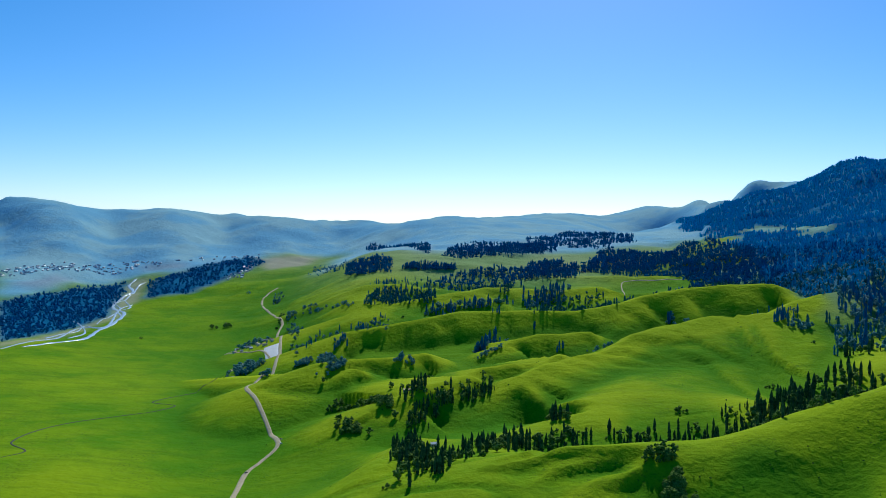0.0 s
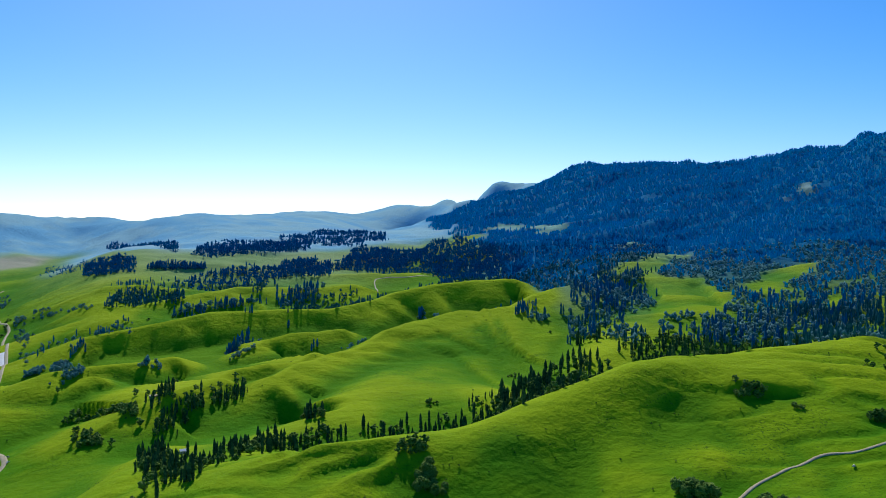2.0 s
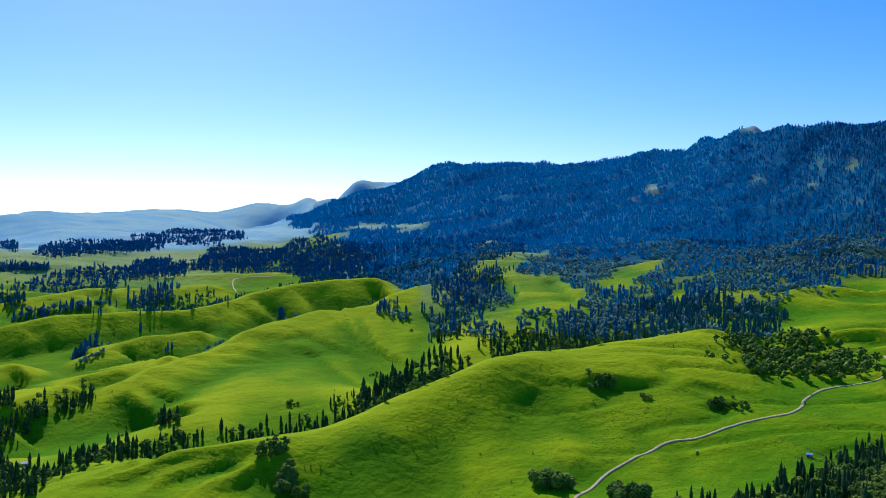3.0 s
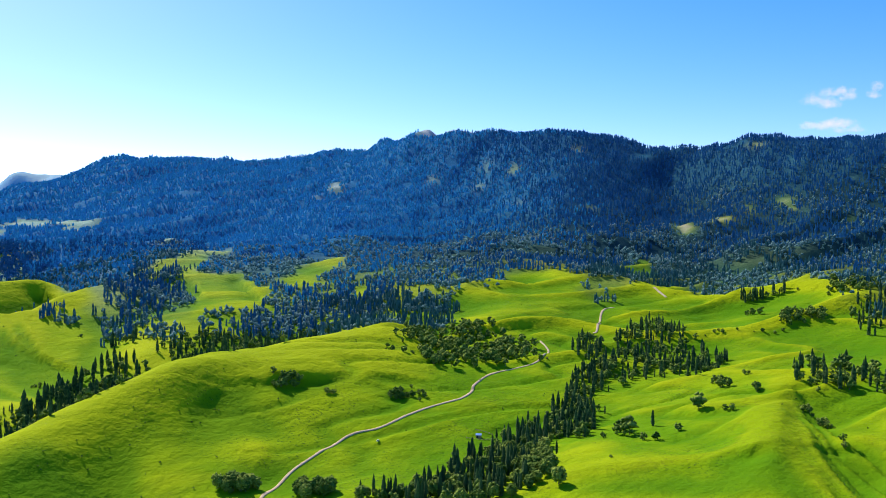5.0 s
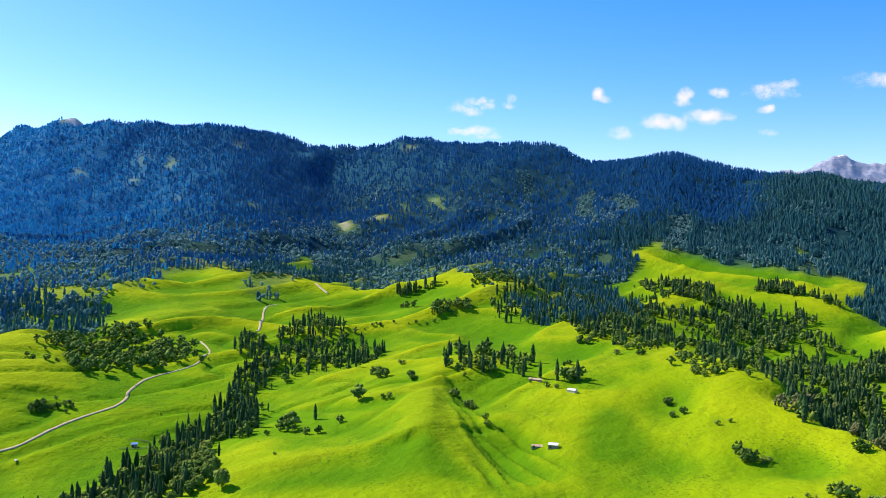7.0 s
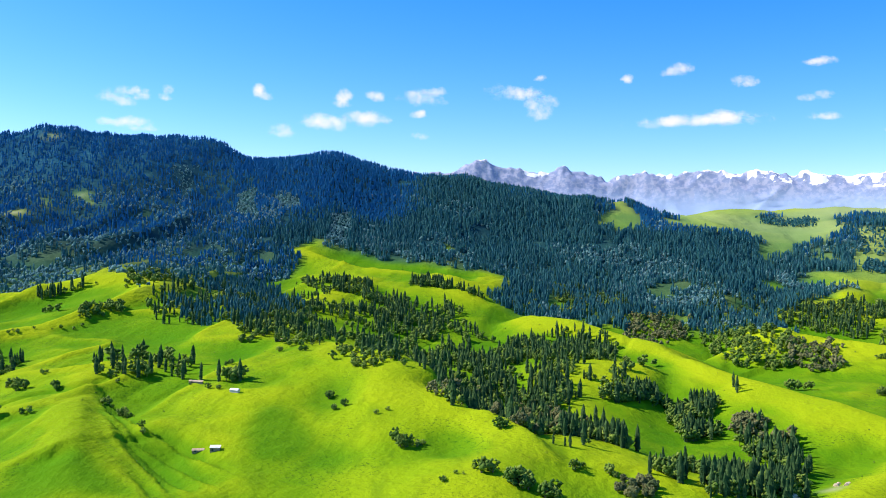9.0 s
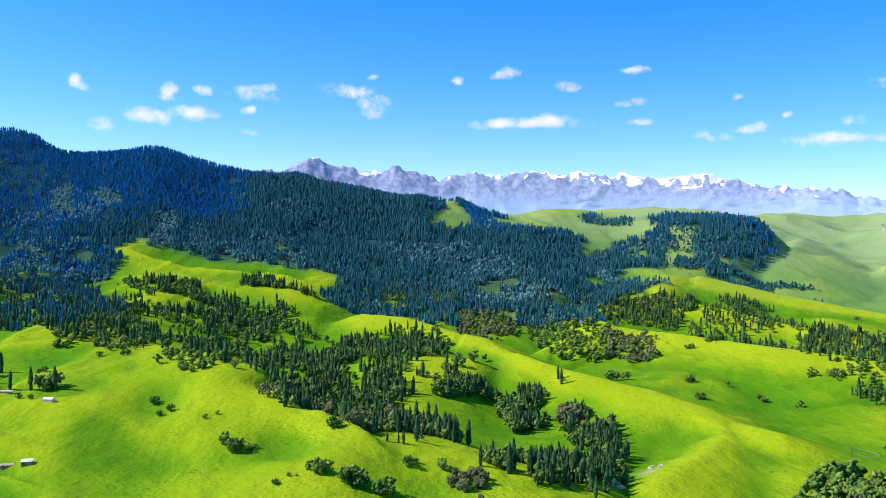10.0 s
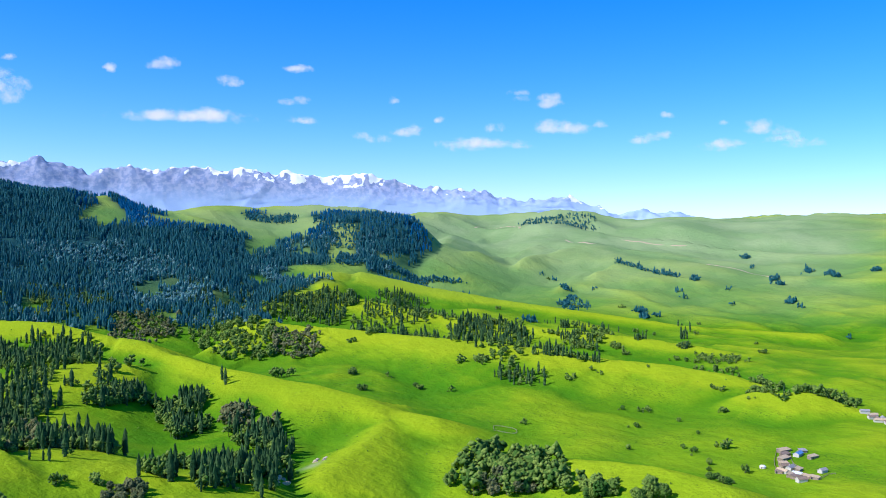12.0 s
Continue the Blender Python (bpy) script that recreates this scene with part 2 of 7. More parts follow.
scarp([(1970, 345), (1902, 259), (1841, 179), (1799, 46), (1719, -56)], 4, 12, 40)
scarp([(1110, 213), (1061, 137), (998, 69), (930, 24), (850, 9), (759, -34), (718, -58)], 2, 8, 30)
scarp([(904, 379), (726, 311), (614, 269), (541, 237)], 3.5, 1, 22)
scarp([(1107, 1056), (1218, 1068), (1242, 993)], 4, 10, 40)
scarp([(649, 630), (616, 663), (578, 715)], 1, 2, 10)
scarp([(208, 658), (175, 673), (140, 676)], 1, 2.5, 14)
scarp([(192, 579), (169, 617)], 1, 2.5, 12)
scarp([(617, 332), (653, 315), (678, 297)], 0.6, 1, 5)
scarp([(800, 9), (738, -49), (644, -85)], 2, 5, 16)
scarp([(2211, -1460), (2316, -1661), (2423, -1933)], 10, 11, 60)
scarp([(2133, -1572), (2228, -1778), (2285, -2021)], 10, 11, 60)
scarp([(1855, -1601), (1962, -1781), (2011, -1919)], 10, 11, 60)
scarp([(112, 590), (145, 613), (175, 631)], 1, 2.2, 9)
scarp([(92, 644), (132, 677), (172, 689)], 1, 2.2, 9)
scarp([(193, 1014), (147, 1066), (106, 1139), (63, 1123)], 2, 8, 14)
scarp([(410, 1000), (433, 1164), (492, 1498)], 1, 4, 8)
scarp([(442, 1060), (455, 1156), (505, 1443)], 1, 4, 8)
scarp([(382, 968), (381, 1087), (379, 1263)], 1, 4, 8)
scarp([(508, 744), (453, 747), (407, 719)], 0.6, 1.4, 9)
scarp([(586, 703), (558, 717), (525, 732)], 0.8, 2, 9)
scarp([(312, 695), (276, 697), (238, 690), (217, 673)], 0.5, 1.2, 10)
scarp([(183, 706), (147, 675), (116, 651)], 1, 5, 8)
scarp([(164, 710), (114, 694), (68, 677)], 1, 5, 8)
scarp([(146, 886), (73, 734), (31, 707)], 1, 5, 8)
scarp([(801, 1362), (874, 1528), (887, 1573)], 2, 8, 12)
scarp([(865, 1271), (971, 1523), (939, 1553)], 2, 7, 12)
scarp([(2644, 2799), (2743, 2673), (2805, 2564), (2840, 2448)], 24, 0, 60)
scarp([(2934, 2172), (2964, 2121), (2986, 2065)], 20, 0, 50)
scarp([(177, 996), (161, 1042), (128, 1085), (99, 1132)], 2, 13, 17)
scarp([(179, 717), (130, 711), (90, 712), (48, 706), (20, 700)], 1.5, 6, 12)
scarp([(570, 708), (534, 733), (506, 741), (462, 743)], 1, 4, 11)
scarp([(667, 661), (631, 691), (583, 708)], 1, 4, 11)
scarp([(631, 278), (617, 289), (612, 309)], 0.8, 3, 7)
scarp([(639, 278), (616, 288), (612, 310)], 0.8, 3, 7)
scarp([(865, 363), (825, 329), (724, 265), (694, 226), (655, 188), (627, 157)], 1.6, 3.4, 4.4)
scarp([(837, 347), (743, 290), (680, 248), (661, 221), (601, 168), (588, 152)], 1.6, 3.4, 4.4)
scarp([(743, 302), (680, 259), (639, 223), (595, 189), (573, 169)], 1.6, 3.4, 4.4)
scarp([(698, 279), (646, 240), (606, 207), (563, 182)], 1.6, 3.4, 4.4)
scarp([(607, 231), (582, 209), (558, 194)], 1.6, 3.4, 4.4)


def scarp_height(x, y):
    z = np.zeros(x.shape)
    for p, rise, drop, width in SCARPS:
        lo, hi = p.min(0) - 6 * width, p.max(0) + 6 * width
        near = (x > lo[0]) & (x < hi[0]) & (y > lo[1]) & (y < hi[1])
        if not near.any():
            continue
        xs, ys = x[near], y[near]
        best, side, along = np.full(xs.shape, 1e9), np.zeros(xs.shape), np.zeros(xs.shape)
        run = np.concatenate([[0], np.cumsum(np.hypot(*np.diff(p, axis=0).T))])
        for k in range(len(p) - 1):
            d = p[k + 1] - p[k]
            l = np.hypot(*d)
            u = np.clip(((xs - p[k, 0]) * d[0] + (ys - p[k, 1]) * d[1]) / l ** 2, 0, 1)
            ox, oy = xs - p[k, 0] - u * d[0], ys - p[k, 1] - u * d[1]
            far = np.hypot(ox, oy)
            closer = far < best
            best = np.where(closer, far, best)
            side = np.where(closer, np.sign(d[0] * oy - d[1] * ox), side)
            along = np.where(closer, run[k] + u * l, along)
        ends = np.clip(along / (0.12 * run[-1] + 20), 0, 1) * np.clip((run[-1] - along) / (0.12 * run[-1] + 20), 0, 1)
        s = best / width
        z[near] += ends * (rise * np.exp(-s * s) * np.where(side > 0, np.exp(-2 * s * s), 1) - np.where(side > 0, drop * s * np.exp(1 - s), 0))
    return z


RIDGES = []


def ridge(crest, near, far, cut=0.45):
    """A hill crest through points in metres; its two flanks fall away at the slopes near (to the right of its run) and far; cut: how deep the gullies are."""
    RIDGES.append((np.array(crest, float), near, far, cut))


ridge([(-182, 1640, 94), (-100, 1647, 108), (31, 1660, 133), (167, 1662, 136), (257, 1670, 135), (338, 1687, 148), (366, 1701, 153), (393, 1715, 162), (482, 1734, 177), (569, 1729, 185), (652, 1731, 188)], 0.62, 0.3)
ridge([(-215, 1938, 97), (-67, 1999, 130), (101, 2078, 154), (173, 2093, 153), (279, 2071, 148), (367, 2047, 160)], 0.35, 0.2)
ridge([(108, 1175, 90), (143, 1212, 100), (193, 1255, 106), (246, 1287, 111), (294, 1338, 129), (349, 1377, 139), (433, 1405, 152), (529, 1404, 158), (579, 1438, 174), (636, 1468, 184), (700, 1494, 190)], 0.2, 0.5, 0.15)
ridge([(-188, 1327, 82), (-149, 1342, 85), (-108, 1356, 86), (-73, 1368, 86), (-27, 1390, 90)], 0.6, 0.22)
ridge([(108, 1461, 97), (122, 1475, 102), (161, 1481, 111), (209, 1485, 112), (250, 1499, 115)], 0.6, 0.22)
ridge([(34, 1210, 84), (60, 1224, 93), (102, 1236, 97), (143, 1252, 96), (173, 1278, 105)], 0.6, 0.22)
ridge([(-45, 1114, 74), (-25, 1130, 82), (-2, 1150, 84), (33, 1190, 87)], 0.55, 0.15)
ridge([(-169, 1259, 52), (-151, 1281, 68), (-132, 1303, 77)], 0.55, 0.15)
ridge([(1494, -136, 143), (1417, -197, 143), (1382, -223, 137), (1335, -253, 130), (1266, -293, 126), (1199, -315, 116), (1132, -334, 111), (1083, -355, 107), (1034, -375, 106), (992, -395, 103), (942, -417, 102), (913, -432, 98), (883, -447, 95), (839, -466, 86), (783, -483, 86)], 0.3, 0.4, 0.12)
ridge([(879, -445, 94), (816, -446, 82), (753, -394, 80), (703, -339, 79), (657, -294, 78)], 0.3, 0.25, 0.1)
ridge([(1463, -540, 131), (1394, -596, 122), (1322, -646, 119), (1248, -692, 116), (1169, -734, 115), (1116, -769, 114), (1059, -803, 111), (994, -838, 108), (943, -868, 102), (898, -892, 101), (854, -913, 101), (805, -925, 99), (765, -933, 97), (733, -938, 91)], 0.22, 0.45, 0.12)
ridge([(1736, -722, 170), (1700, -752, 158), (1636, -800, 148), (1550, -859, 134), (1457, -915, 118), (1364, -967, 110), (1267, -1013, 109), (1166, -1060, 106), (1080, -1098, 103), (959, -1141, 95), (855, -1173, 87), (772, -1192, 83)], 0.25, 0.4, 0.12)
ridge([(1893, -955, 188), (1835, -1017, 171), (1775, -1076, 154), (1703, -1141, 141), (1646, -1182, 130), (1565, -1234, 121), (1460, -1293, 111), (1364, -1353, 101), (1290, -1394, 93), (1154, -1456, 92), (1032, -1499, 95)], 0.25, 0.35, 0.12)
ridge([(600, -507, 80), (573, -516, 83), (547, -525, 86), (521, -532, 88), (496, -538, 88), (471, -543, 87), (446, -546, 86)], 0.25, 0.35, 0.1)
ridge([(690, -882, 92), (664, -891, 94), (639, -898, 99), (620, -903, 98), (595, -909, 92), (577, -913, 88)], 0.3, 0.45, 0.1)
ridge([(2763, -1906, 267), (2546, -1709, 239), (2164, -1389, 189)], 0.32, 0.32, 0.2)
ridge([(2650, -1934, 260), (2464, -1748, 220), (2133, -1444, 162)], 0.32, 0.32, 0.2)
ridge([(2336, -1869, 230), (2165, -1661, 202), (2074, -1498, 145)], 0.32, 0.32, 0.2)
ridge([(2062, -1876, 196), (2031, -1775, 174), (1836, -1515, 128)], 0.32, 0.32, 0.2)
ridge([(2761, -1771, 279), (2314, -1453, 252), (2159, -1317, 208)], 0.32, 0.32, 0.2)


def ridge_height(x, y, z):
    """Raises the ground z to the ridges, whose near flanks are cut by small gullies."""
    for k, (p, near_fall, far_fall, cut) in enumerate(RIDGES):
        lo, hi = p.min(0) - 420, p.max(0) + 420
        close = (x > lo[0]) & (x < hi[0]) & (y > lo[1]) & (y < hi[1])
        if not close.any():
            continue
        xs, ys = x[close], y[close]
        best, side, along, top = (np.full(xs.shape, q) for q in (1e9, 0.0, 0.0, 0.0))
        run = np.concatenate([[0], np.cumsum(np.hypot(*np.diff(p[:, :2], axis=0).T))])
        for i in range(len(p) - 1):
            d = p[i + 1, :2] - p[i, :2]
            l = np.hypot(*d)
            u = np.clip(((xs - p[i, 0]) * d[0] + (ys - p[i, 1]) * d[1]) / l ** 2, 0, 1)
            ox, oy = xs - p[i, 0] - u * d[0], ys - p[i, 1] - u * d[1]
            away = np.hypot(ox, oy)
            closer = away < best
            best = np.where(closer, away, best)
            side = np.where(closer, np.sign(d[0] * oy - d[1] * ox), side)
            along = np.where(closer, run[i] + u * l, along)
            top = np.where(closer, p[i, 2] + u * (p[i + 1, 2] - p[i, 2]), top)
        notch = (side < 0) * cut * lattice(along / 60 + 5 * k, best / 160, 201 + k)
        cleft = np.clip(1 - 2.6 * np.abs(lattice(along / 46 + 0.004 * best * lattice(best / 40, along / 50, 211 + k), best / 170, 221 + k)), 0, 1)
        cleft = (side < 0) * cut * 24 * cleft * np.clip((best - 6) / 30, 0, 1) * np.exp(-best / 130)
        away = np.hypot(best, 5.0) - 5.0
        ends = (along <= 0) | (along >= run[-1])
        up = top - away * np.where(ends, np.maximum(0.34, near_fall * 0.6), np.where(side < 0, near_fall * (1 + notch), far_fall)) - cleft
        gap = np.clip(0.5 + (up - z[close]) / 10, 0, 1)
        z[close] = z[close] + gap * (up - z[close]) + 2.5 * gap * (1 - gap)
    return z


def land_height(x, y):
    x, y = np.atleast_1d(np.asarray(x, float)), np.atleast_1d(np.asarray(y, float))
    z = base_height(x, y)
    hilly = np.clip((z - 15) / 60, 0, 1)
    r = np.hypot(x, y)
    far = np.clip((r - 800) / 1400, 0, 1)
    fade = np.clip((r - 300) / 300, 0, 1) * hilly
    bent = y + 0.25 * x + 60 * fractal(x, y, 400, 2, 31)
    spurs = 0.9 - 2 * np.minimum(1, 2.4 * np.abs(lattice(x / 420, bent / 190, 41))) + 0.45 * (0.9 - 2 * np.minimum(1, 2.4 * np.abs(lattice(x / 170 + 7, bent / 85, 43))))
    spurs = spurs * (1 - 0.75 * np.clip((0.35 * x - y) / (0.25 * r + 1), 0, 1))
    mount = np.clip((r - 1900) / 900, 0, 1)
    west = np.clip((y - 0.75 * x) / (0.3 * r + 1), 0, 1) * (1 - mount)
    spurs = spurs * (1 - 0.7 * west)
    down, across = 0.95 * x + 0.32 * y, 0.32 * x - 0.95 * y
    ravines = 1 - 2 * np.abs(lattice(across / 250 + 0.5 * lattice(down / 400, across / 400, 57), down / 1000, 59)) + 0.5 * (1 - 2 * np.abs(lattice(across / 110, down / 420, 63)))
    z = z + fade * ((2.8 + 12.0 * far) * (1 - 0.85 * mount) * spurs + 17 * mount * (x > 0.3 * y) * ravines + (4.5 + 4 * far) * (1 - 0.55 * west) * fractal(x, y, 120, 3, 3)
                    + 14 * np.clip((r - 1900) / 1300, 0, 1) * fractal(x, y, 420, 4, 9))
    gully = np.clip(1 - 3.5 * np.abs(lattice(x / 110, bent / 42, 47)), 0, 1) * np.clip(lattice(x / 260, y / 260, 53) + 0.2, 0, 1)
    z = ridge_height(x, y, z) + scarp_height(x, y)
    return z - fade * 5.0 * gully + 0.5 * fractal(x, y, 20, 3, 5) * (0.2 + 0.8 * hilly)


# ---- materials ----
def material(name):
    m = bpy.data.materials.new(name)
    m.use_nodes = True
    return m, m.node_tree, m.node_tree.nodes["Principled BSDF"]


def node(tree, kind, **settings):
    n = tree.nodes.new(kind)
    for key, value in settings.items():
        n.inputs[key].default_value = value
    return n


def mix(tree, factor, a, b):
    """Mixes two colours; each argument is a socket or a value."""
    n = tree.nodes.new("ShaderNodeMix")
    n.data_type = "RGBA"
    for index, value in ((0, factor), (6, a), (7, b)):
        if isinstance(value, bpy.types.NodeSocket):
            tree.links.new(value, n.inputs[index])
        elif index == 0:
            n.inputs[0].default_value = value
        else:
            n.inputs[index].default_value = (*value, 1)
    return n.outputs[2]


def ramp(tree, socket, low, high, out_low=0.0, out_high=1.0):
    n = tree.nodes.new("ShaderNodeMapRange")
    n.interpolation_type = "SMOOTHSTEP"
    tree.links.new(socket, n.inputs[0])
    for k, v in zip((1, 2, 3, 4), (low, high, out_low, out_high)):
        n.inputs[k].default_value = v
    return n.outputs[0]


def noise_node(tree, size, detail=3.0, rough=0.55, stretch=None):
    """Noise with features about size metres across."""
    tc = tree.nodes.new("ShaderNodeTexCoord")
    n = node(tree, "ShaderNodeTexNoise", Scale=1.0 / size, Detail=detail, Roughness=rough)
    if stretch:
        mp = tree.nodes.new("ShaderNodeMapping")
        mp.inputs["Scale"].default_value = stretch
        mp.inputs["Rotation"].default_value = (0, 0, radians(18))
        tree.links.new(tc.outputs["Object"], mp.inputs[0])
        tree.links.new(mp.outputs[0], n.inputs["Vector"])
    else:
        tree.links.new(tc.outputs["Object"], n.inputs["Vector"])
    return n.outputs["Fac"]


def bump(tree, shader, height, strength, distance):
    b = node(tree, "ShaderNodeBump", Strength=strength, Distance=distance)
    tree.links.new(height, b.inputs["Height"])
    tree.links.new(b.outputs[0], shader.inputs["Normal"])


def meadow_material():
    m, t, b = material("meadow")
    cover = t.nodes.new("ShaderNodeVertexColor")
    cover.layer_name = "cover"
    parts = t.nodes.new("ShaderNodeSeparateColor")
    t.links.new(cover.outputs[0], parts.inputs[0])
    broad, patch, tuft = noise_node(t, 240, 4), noise_node(t, 45, 5, 0.6), noise_node(t, 6, 4, 0.65)
    streak = noise_node(t, 26, 4, 0.6, stretch=(0.35, 1.6, 1.0))
    grass = mix(t, ramp(t, broad, 0.38, 0.64), (0.106, 0.268, 0.003), (0.25, 0.38, 0.004))
    grass = mix(t, ramp(t, patch, 0.42, 0.68, 0, 0.5), grass, (0.26, 0.39, 0.005))
    grass = mix(t, ramp(t, streak, 0.48, 0.7, 0, 0.38), grass, (0.075, 0.18, 0.005))
    grass = mix(t, ramp(t, tuft, 0.55, 0.75, 0, 0.35), grass, (0.10, 0.19, 0.005))
    speck = t.nodes.new("ShaderNodeMath")
    speck.operation = "MULTIPLY"
    t.links.new(ramp(t, noise_node(t, 2.6, 3, 0.6), 0.54, 0.66, 0, 0.9), speck.inputs[0])
    t.links.new(ramp(t, noise_node(t, 85, 3), 0.44, 0.6), speck.inputs[1])
    grass = mix(t, speck.outputs[0], grass, (0.07, 0.14, 0.01))
    # relief contrast put into the grass colour: yellower crests, darker green hollows
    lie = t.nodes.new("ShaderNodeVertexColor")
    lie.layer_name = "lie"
    relief_tone = t.nodes.new("ShaderNodeSeparateColor")
    t.links.new(lie.outputs[0], relief_tone.inputs[0])
    grass = mix(t, relief_tone.outputs["Red"], grass, (0.37, 0.445, 0.006))
    grass = mix(t, relief_tone.outputs["Green"], grass, (0.05, 0.195, 0.003))
    dry = mix(t, patch, (0.45, 0.40, 0.30), (0.33, 0.36, 0.24))
    # pale far grass: distance haze tinted into the colour
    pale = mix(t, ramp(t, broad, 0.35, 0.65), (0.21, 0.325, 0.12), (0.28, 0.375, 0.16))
    # undergrowth tone, painted dark and bluish to match the shaded trees
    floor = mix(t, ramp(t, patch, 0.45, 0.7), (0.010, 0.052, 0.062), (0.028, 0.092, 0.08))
    # blue-grey ground tint standing in for distance haze
    haze = mix(t, ramp(t, broad, 0.4, 0.62), (0.20, 0.45, 0.62), (0.31, 0.52, 0.58))
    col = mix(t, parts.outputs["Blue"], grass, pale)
    col = mix(t, cover.outputs["Alpha"], col, haze)
    # dry patches far off take the same haze tint
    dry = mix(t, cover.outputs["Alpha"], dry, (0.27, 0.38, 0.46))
    col = mix(t, parts.outputs["Green"], col, dry)
    # far woodland ground tinted blue as haze
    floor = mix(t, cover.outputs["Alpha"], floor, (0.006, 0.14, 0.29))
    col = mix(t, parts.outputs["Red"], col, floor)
    t.links.new(col, b.inputs["Base Color"])
    b.inputs["Roughness"].default_value, b.inputs["Specular IOR Level"].default_value = 0.9, 0.02
    swell = noise_node(t, 16, 3, 0.5)
    both = t.nodes.new("ShaderNodeMath")
    both.operation = "MULTIPLY_ADD"
    both.inputs[1].default_value = 2.0
    t.links.new(swell, both.inputs[0])
    t.links.new(tuft, both.inputs[2])
    bump(t, b, both.outputs[0], 0.5, 2.8)
    return m


def foliage_material(name, dark, light, single, sheen=0.04, shadow=0.6, thinness=0.45):
    """Needles or leaves; single: one tree is one object, else each clump varies."""
    m, t, b = material(name)
    pick = t.nodes.new("ShaderNodeObjectInfo").outputs["Random"] if single else t.nodes.new("ShaderNodeNewGeometry").outputs["Random Per Island"]
    fine = noise_node(t, 1.2, 3)
    col = mix(t, pick, dark, light)
    col = mix(t, ramp(t, fine, 0.35, 0.7, 0, shadow), col, tuple(0.55 * c for c in dark))
    t.links.new(col, b.inputs["Base Color"])
    b.inputs["Roughness"].default_value, b.inputs["Specular IOR Level"].default_value = 0.75, sheen
    thin = t.nodes.new("ShaderNodeBsdfTranslucent")
    t.links.new(col, thin.inputs[0])
    both = t.nodes.new("ShaderNodeMixShader")
    both.inputs[0].default_value = thinness
    t.links.new(b.outputs[0], both.inputs[1])
    t.links.new(thin.outputs[0], both.inputs[2])
    t.links.new(both.outputs[0], t.nodes["Material Output"].inputs[0])
    return m


def plain_material(name, a, b_, size, rough=0.8, metal=0.0, relief=0.3):
    m, t, b = material(name)
    f = noise_node(t, size, 5, 0.6)
    t.links.new(mix(t, ramp(t, f, 0.35, 0.65), a, b_), b.inputs["Base Color"])
    b.inputs["Roughness"].default_value, b.inputs["Metallic"].default_value = rough, metal
    if relief:
        bump(t, b, f, relief, size * 0.1)
    return m


MEADOW = meadow_material()
BARK = plain_material("bark", (0.10, 0.075, 0.055), (0.19, 0.15, 0.11), 0.5)
NEEDLES = {s: foliage_material("spruce_needles", (0.019, 0.061, 0.022), (0.088, 0.162, 0.048), s, shadow=0.5, thinness=0.02) for s in (True, False)}
LEAVES = {s: foliage_material("green_leaves", (0.05, 0.13, 0.02), (0.25, 0.345, 0.06), s, shadow=0.5, thinness=0.05) for s in (True, False)}
RUSSET = {s: foliage_material("olive_brown_leaves", (0.11, 0.15, 0.055), (0.29, 0.285, 0.12), s, thinness=0.18) for s in (True, False)}
# the next four carry distance haze as blue in their base colours
HAZE_NEEDLES = foliage_material("haze_tinted_spruce_needles", (0.014, 0.20, 0.40), (0.035, 0.26, 0.49), False, shadow=0.12, thinness=0.6)
FAR_HAZE_NEEDLES = foliage_material("far_haze_tinted_needles", (0.012, 0.43, 0.68), (0.03, 0.50, 0.74), False, shadow=0.1, thinness=0.62)
FOOT_HAZE_NEEDLES = foliage_material("foothill_haze_tinted_needles", (0.024, 0.155, 0.18), (0.09, 0.28, 0.27), False, shadow=0.4)
HAZE_LEAVES = foliage_material("grey_green_leaves", (0.10, 0.29, 0.31), (0.30, 0.52, 0.48), False, shadow=0.4)
GRAVEL = plain_material("pale_gravel", (0.40, 0.31, 0.17), (0.52, 0.42, 0.26), 3.0)
WATER, wtree, wshader = material("water")
wshader.inputs["Base Color"].default_value = (0.55, 0.66, 0.72, 1)
wshader.inputs["Roughness"].default_value = 0.22
bump(wtree, wshader, noise_node(wtree, 4.0), 0.3, 0.4)
EARTH = plain_material("dark_bank_earth", (0.02, 0.03, 0.01), (0.04, 0.045, 0.015), 2.0)
ROOF_WHITE = plain_material("white_sheet_roof", (0.72, 0.74, 0.76), (0.82, 0.83, 0.84), 2.0, 0.45, 0.0, 0.1)
ROOF_GREY = plain_material("grey_slate_roof", (0.27, 0.26, 0.25), (0.40, 0.38, 0.36), 1.5)
ROOF_BLUE = plain_material("blue_sheet_roof", (0.12, 0.27, 0.55), (0.18, 0.36, 0.62), 2.0, 0.4, 0.0, 0.1)
ROOF_TAN = plain_material("weathered_board_roof", (0.44, 0.32, 0.18), (0.60, 0.46, 0.28), 1.0)
ROOF_BROWN = plain_material("dark_board_roof", (0.20, 0.14, 0.09), (0.32, 0.23, 0.16), 1.0)
WALL_WHITE = plain_material("whitewash", (0.52, 0.47, 0.39), (0.66, 0.61, 0.53), 1.0)
LOGS = plain_material("weathered_logs", (0.22, 0.16, 0.11), (0.36, 0.28, 0.20), 0.6)
GLASS_DARK = plain_material("dark_window", (0.03, 0.04, 0.05), (0.05, 0.06, 0.07), 0.5, 0.1, 0.0, 0)
CAR_WHITE = plain_material("white_car_paint", (0.78, 0.79, 0.80), (0.82, 0.82, 0.82), 1.0, 0.3, 0.0, 0)
CAR_DARK = plain_material("dark_car_paint", (0.03, 0.03, 0.04), (0.05, 0.05, 0.06), 1.0, 0.3, 0.0, 0)
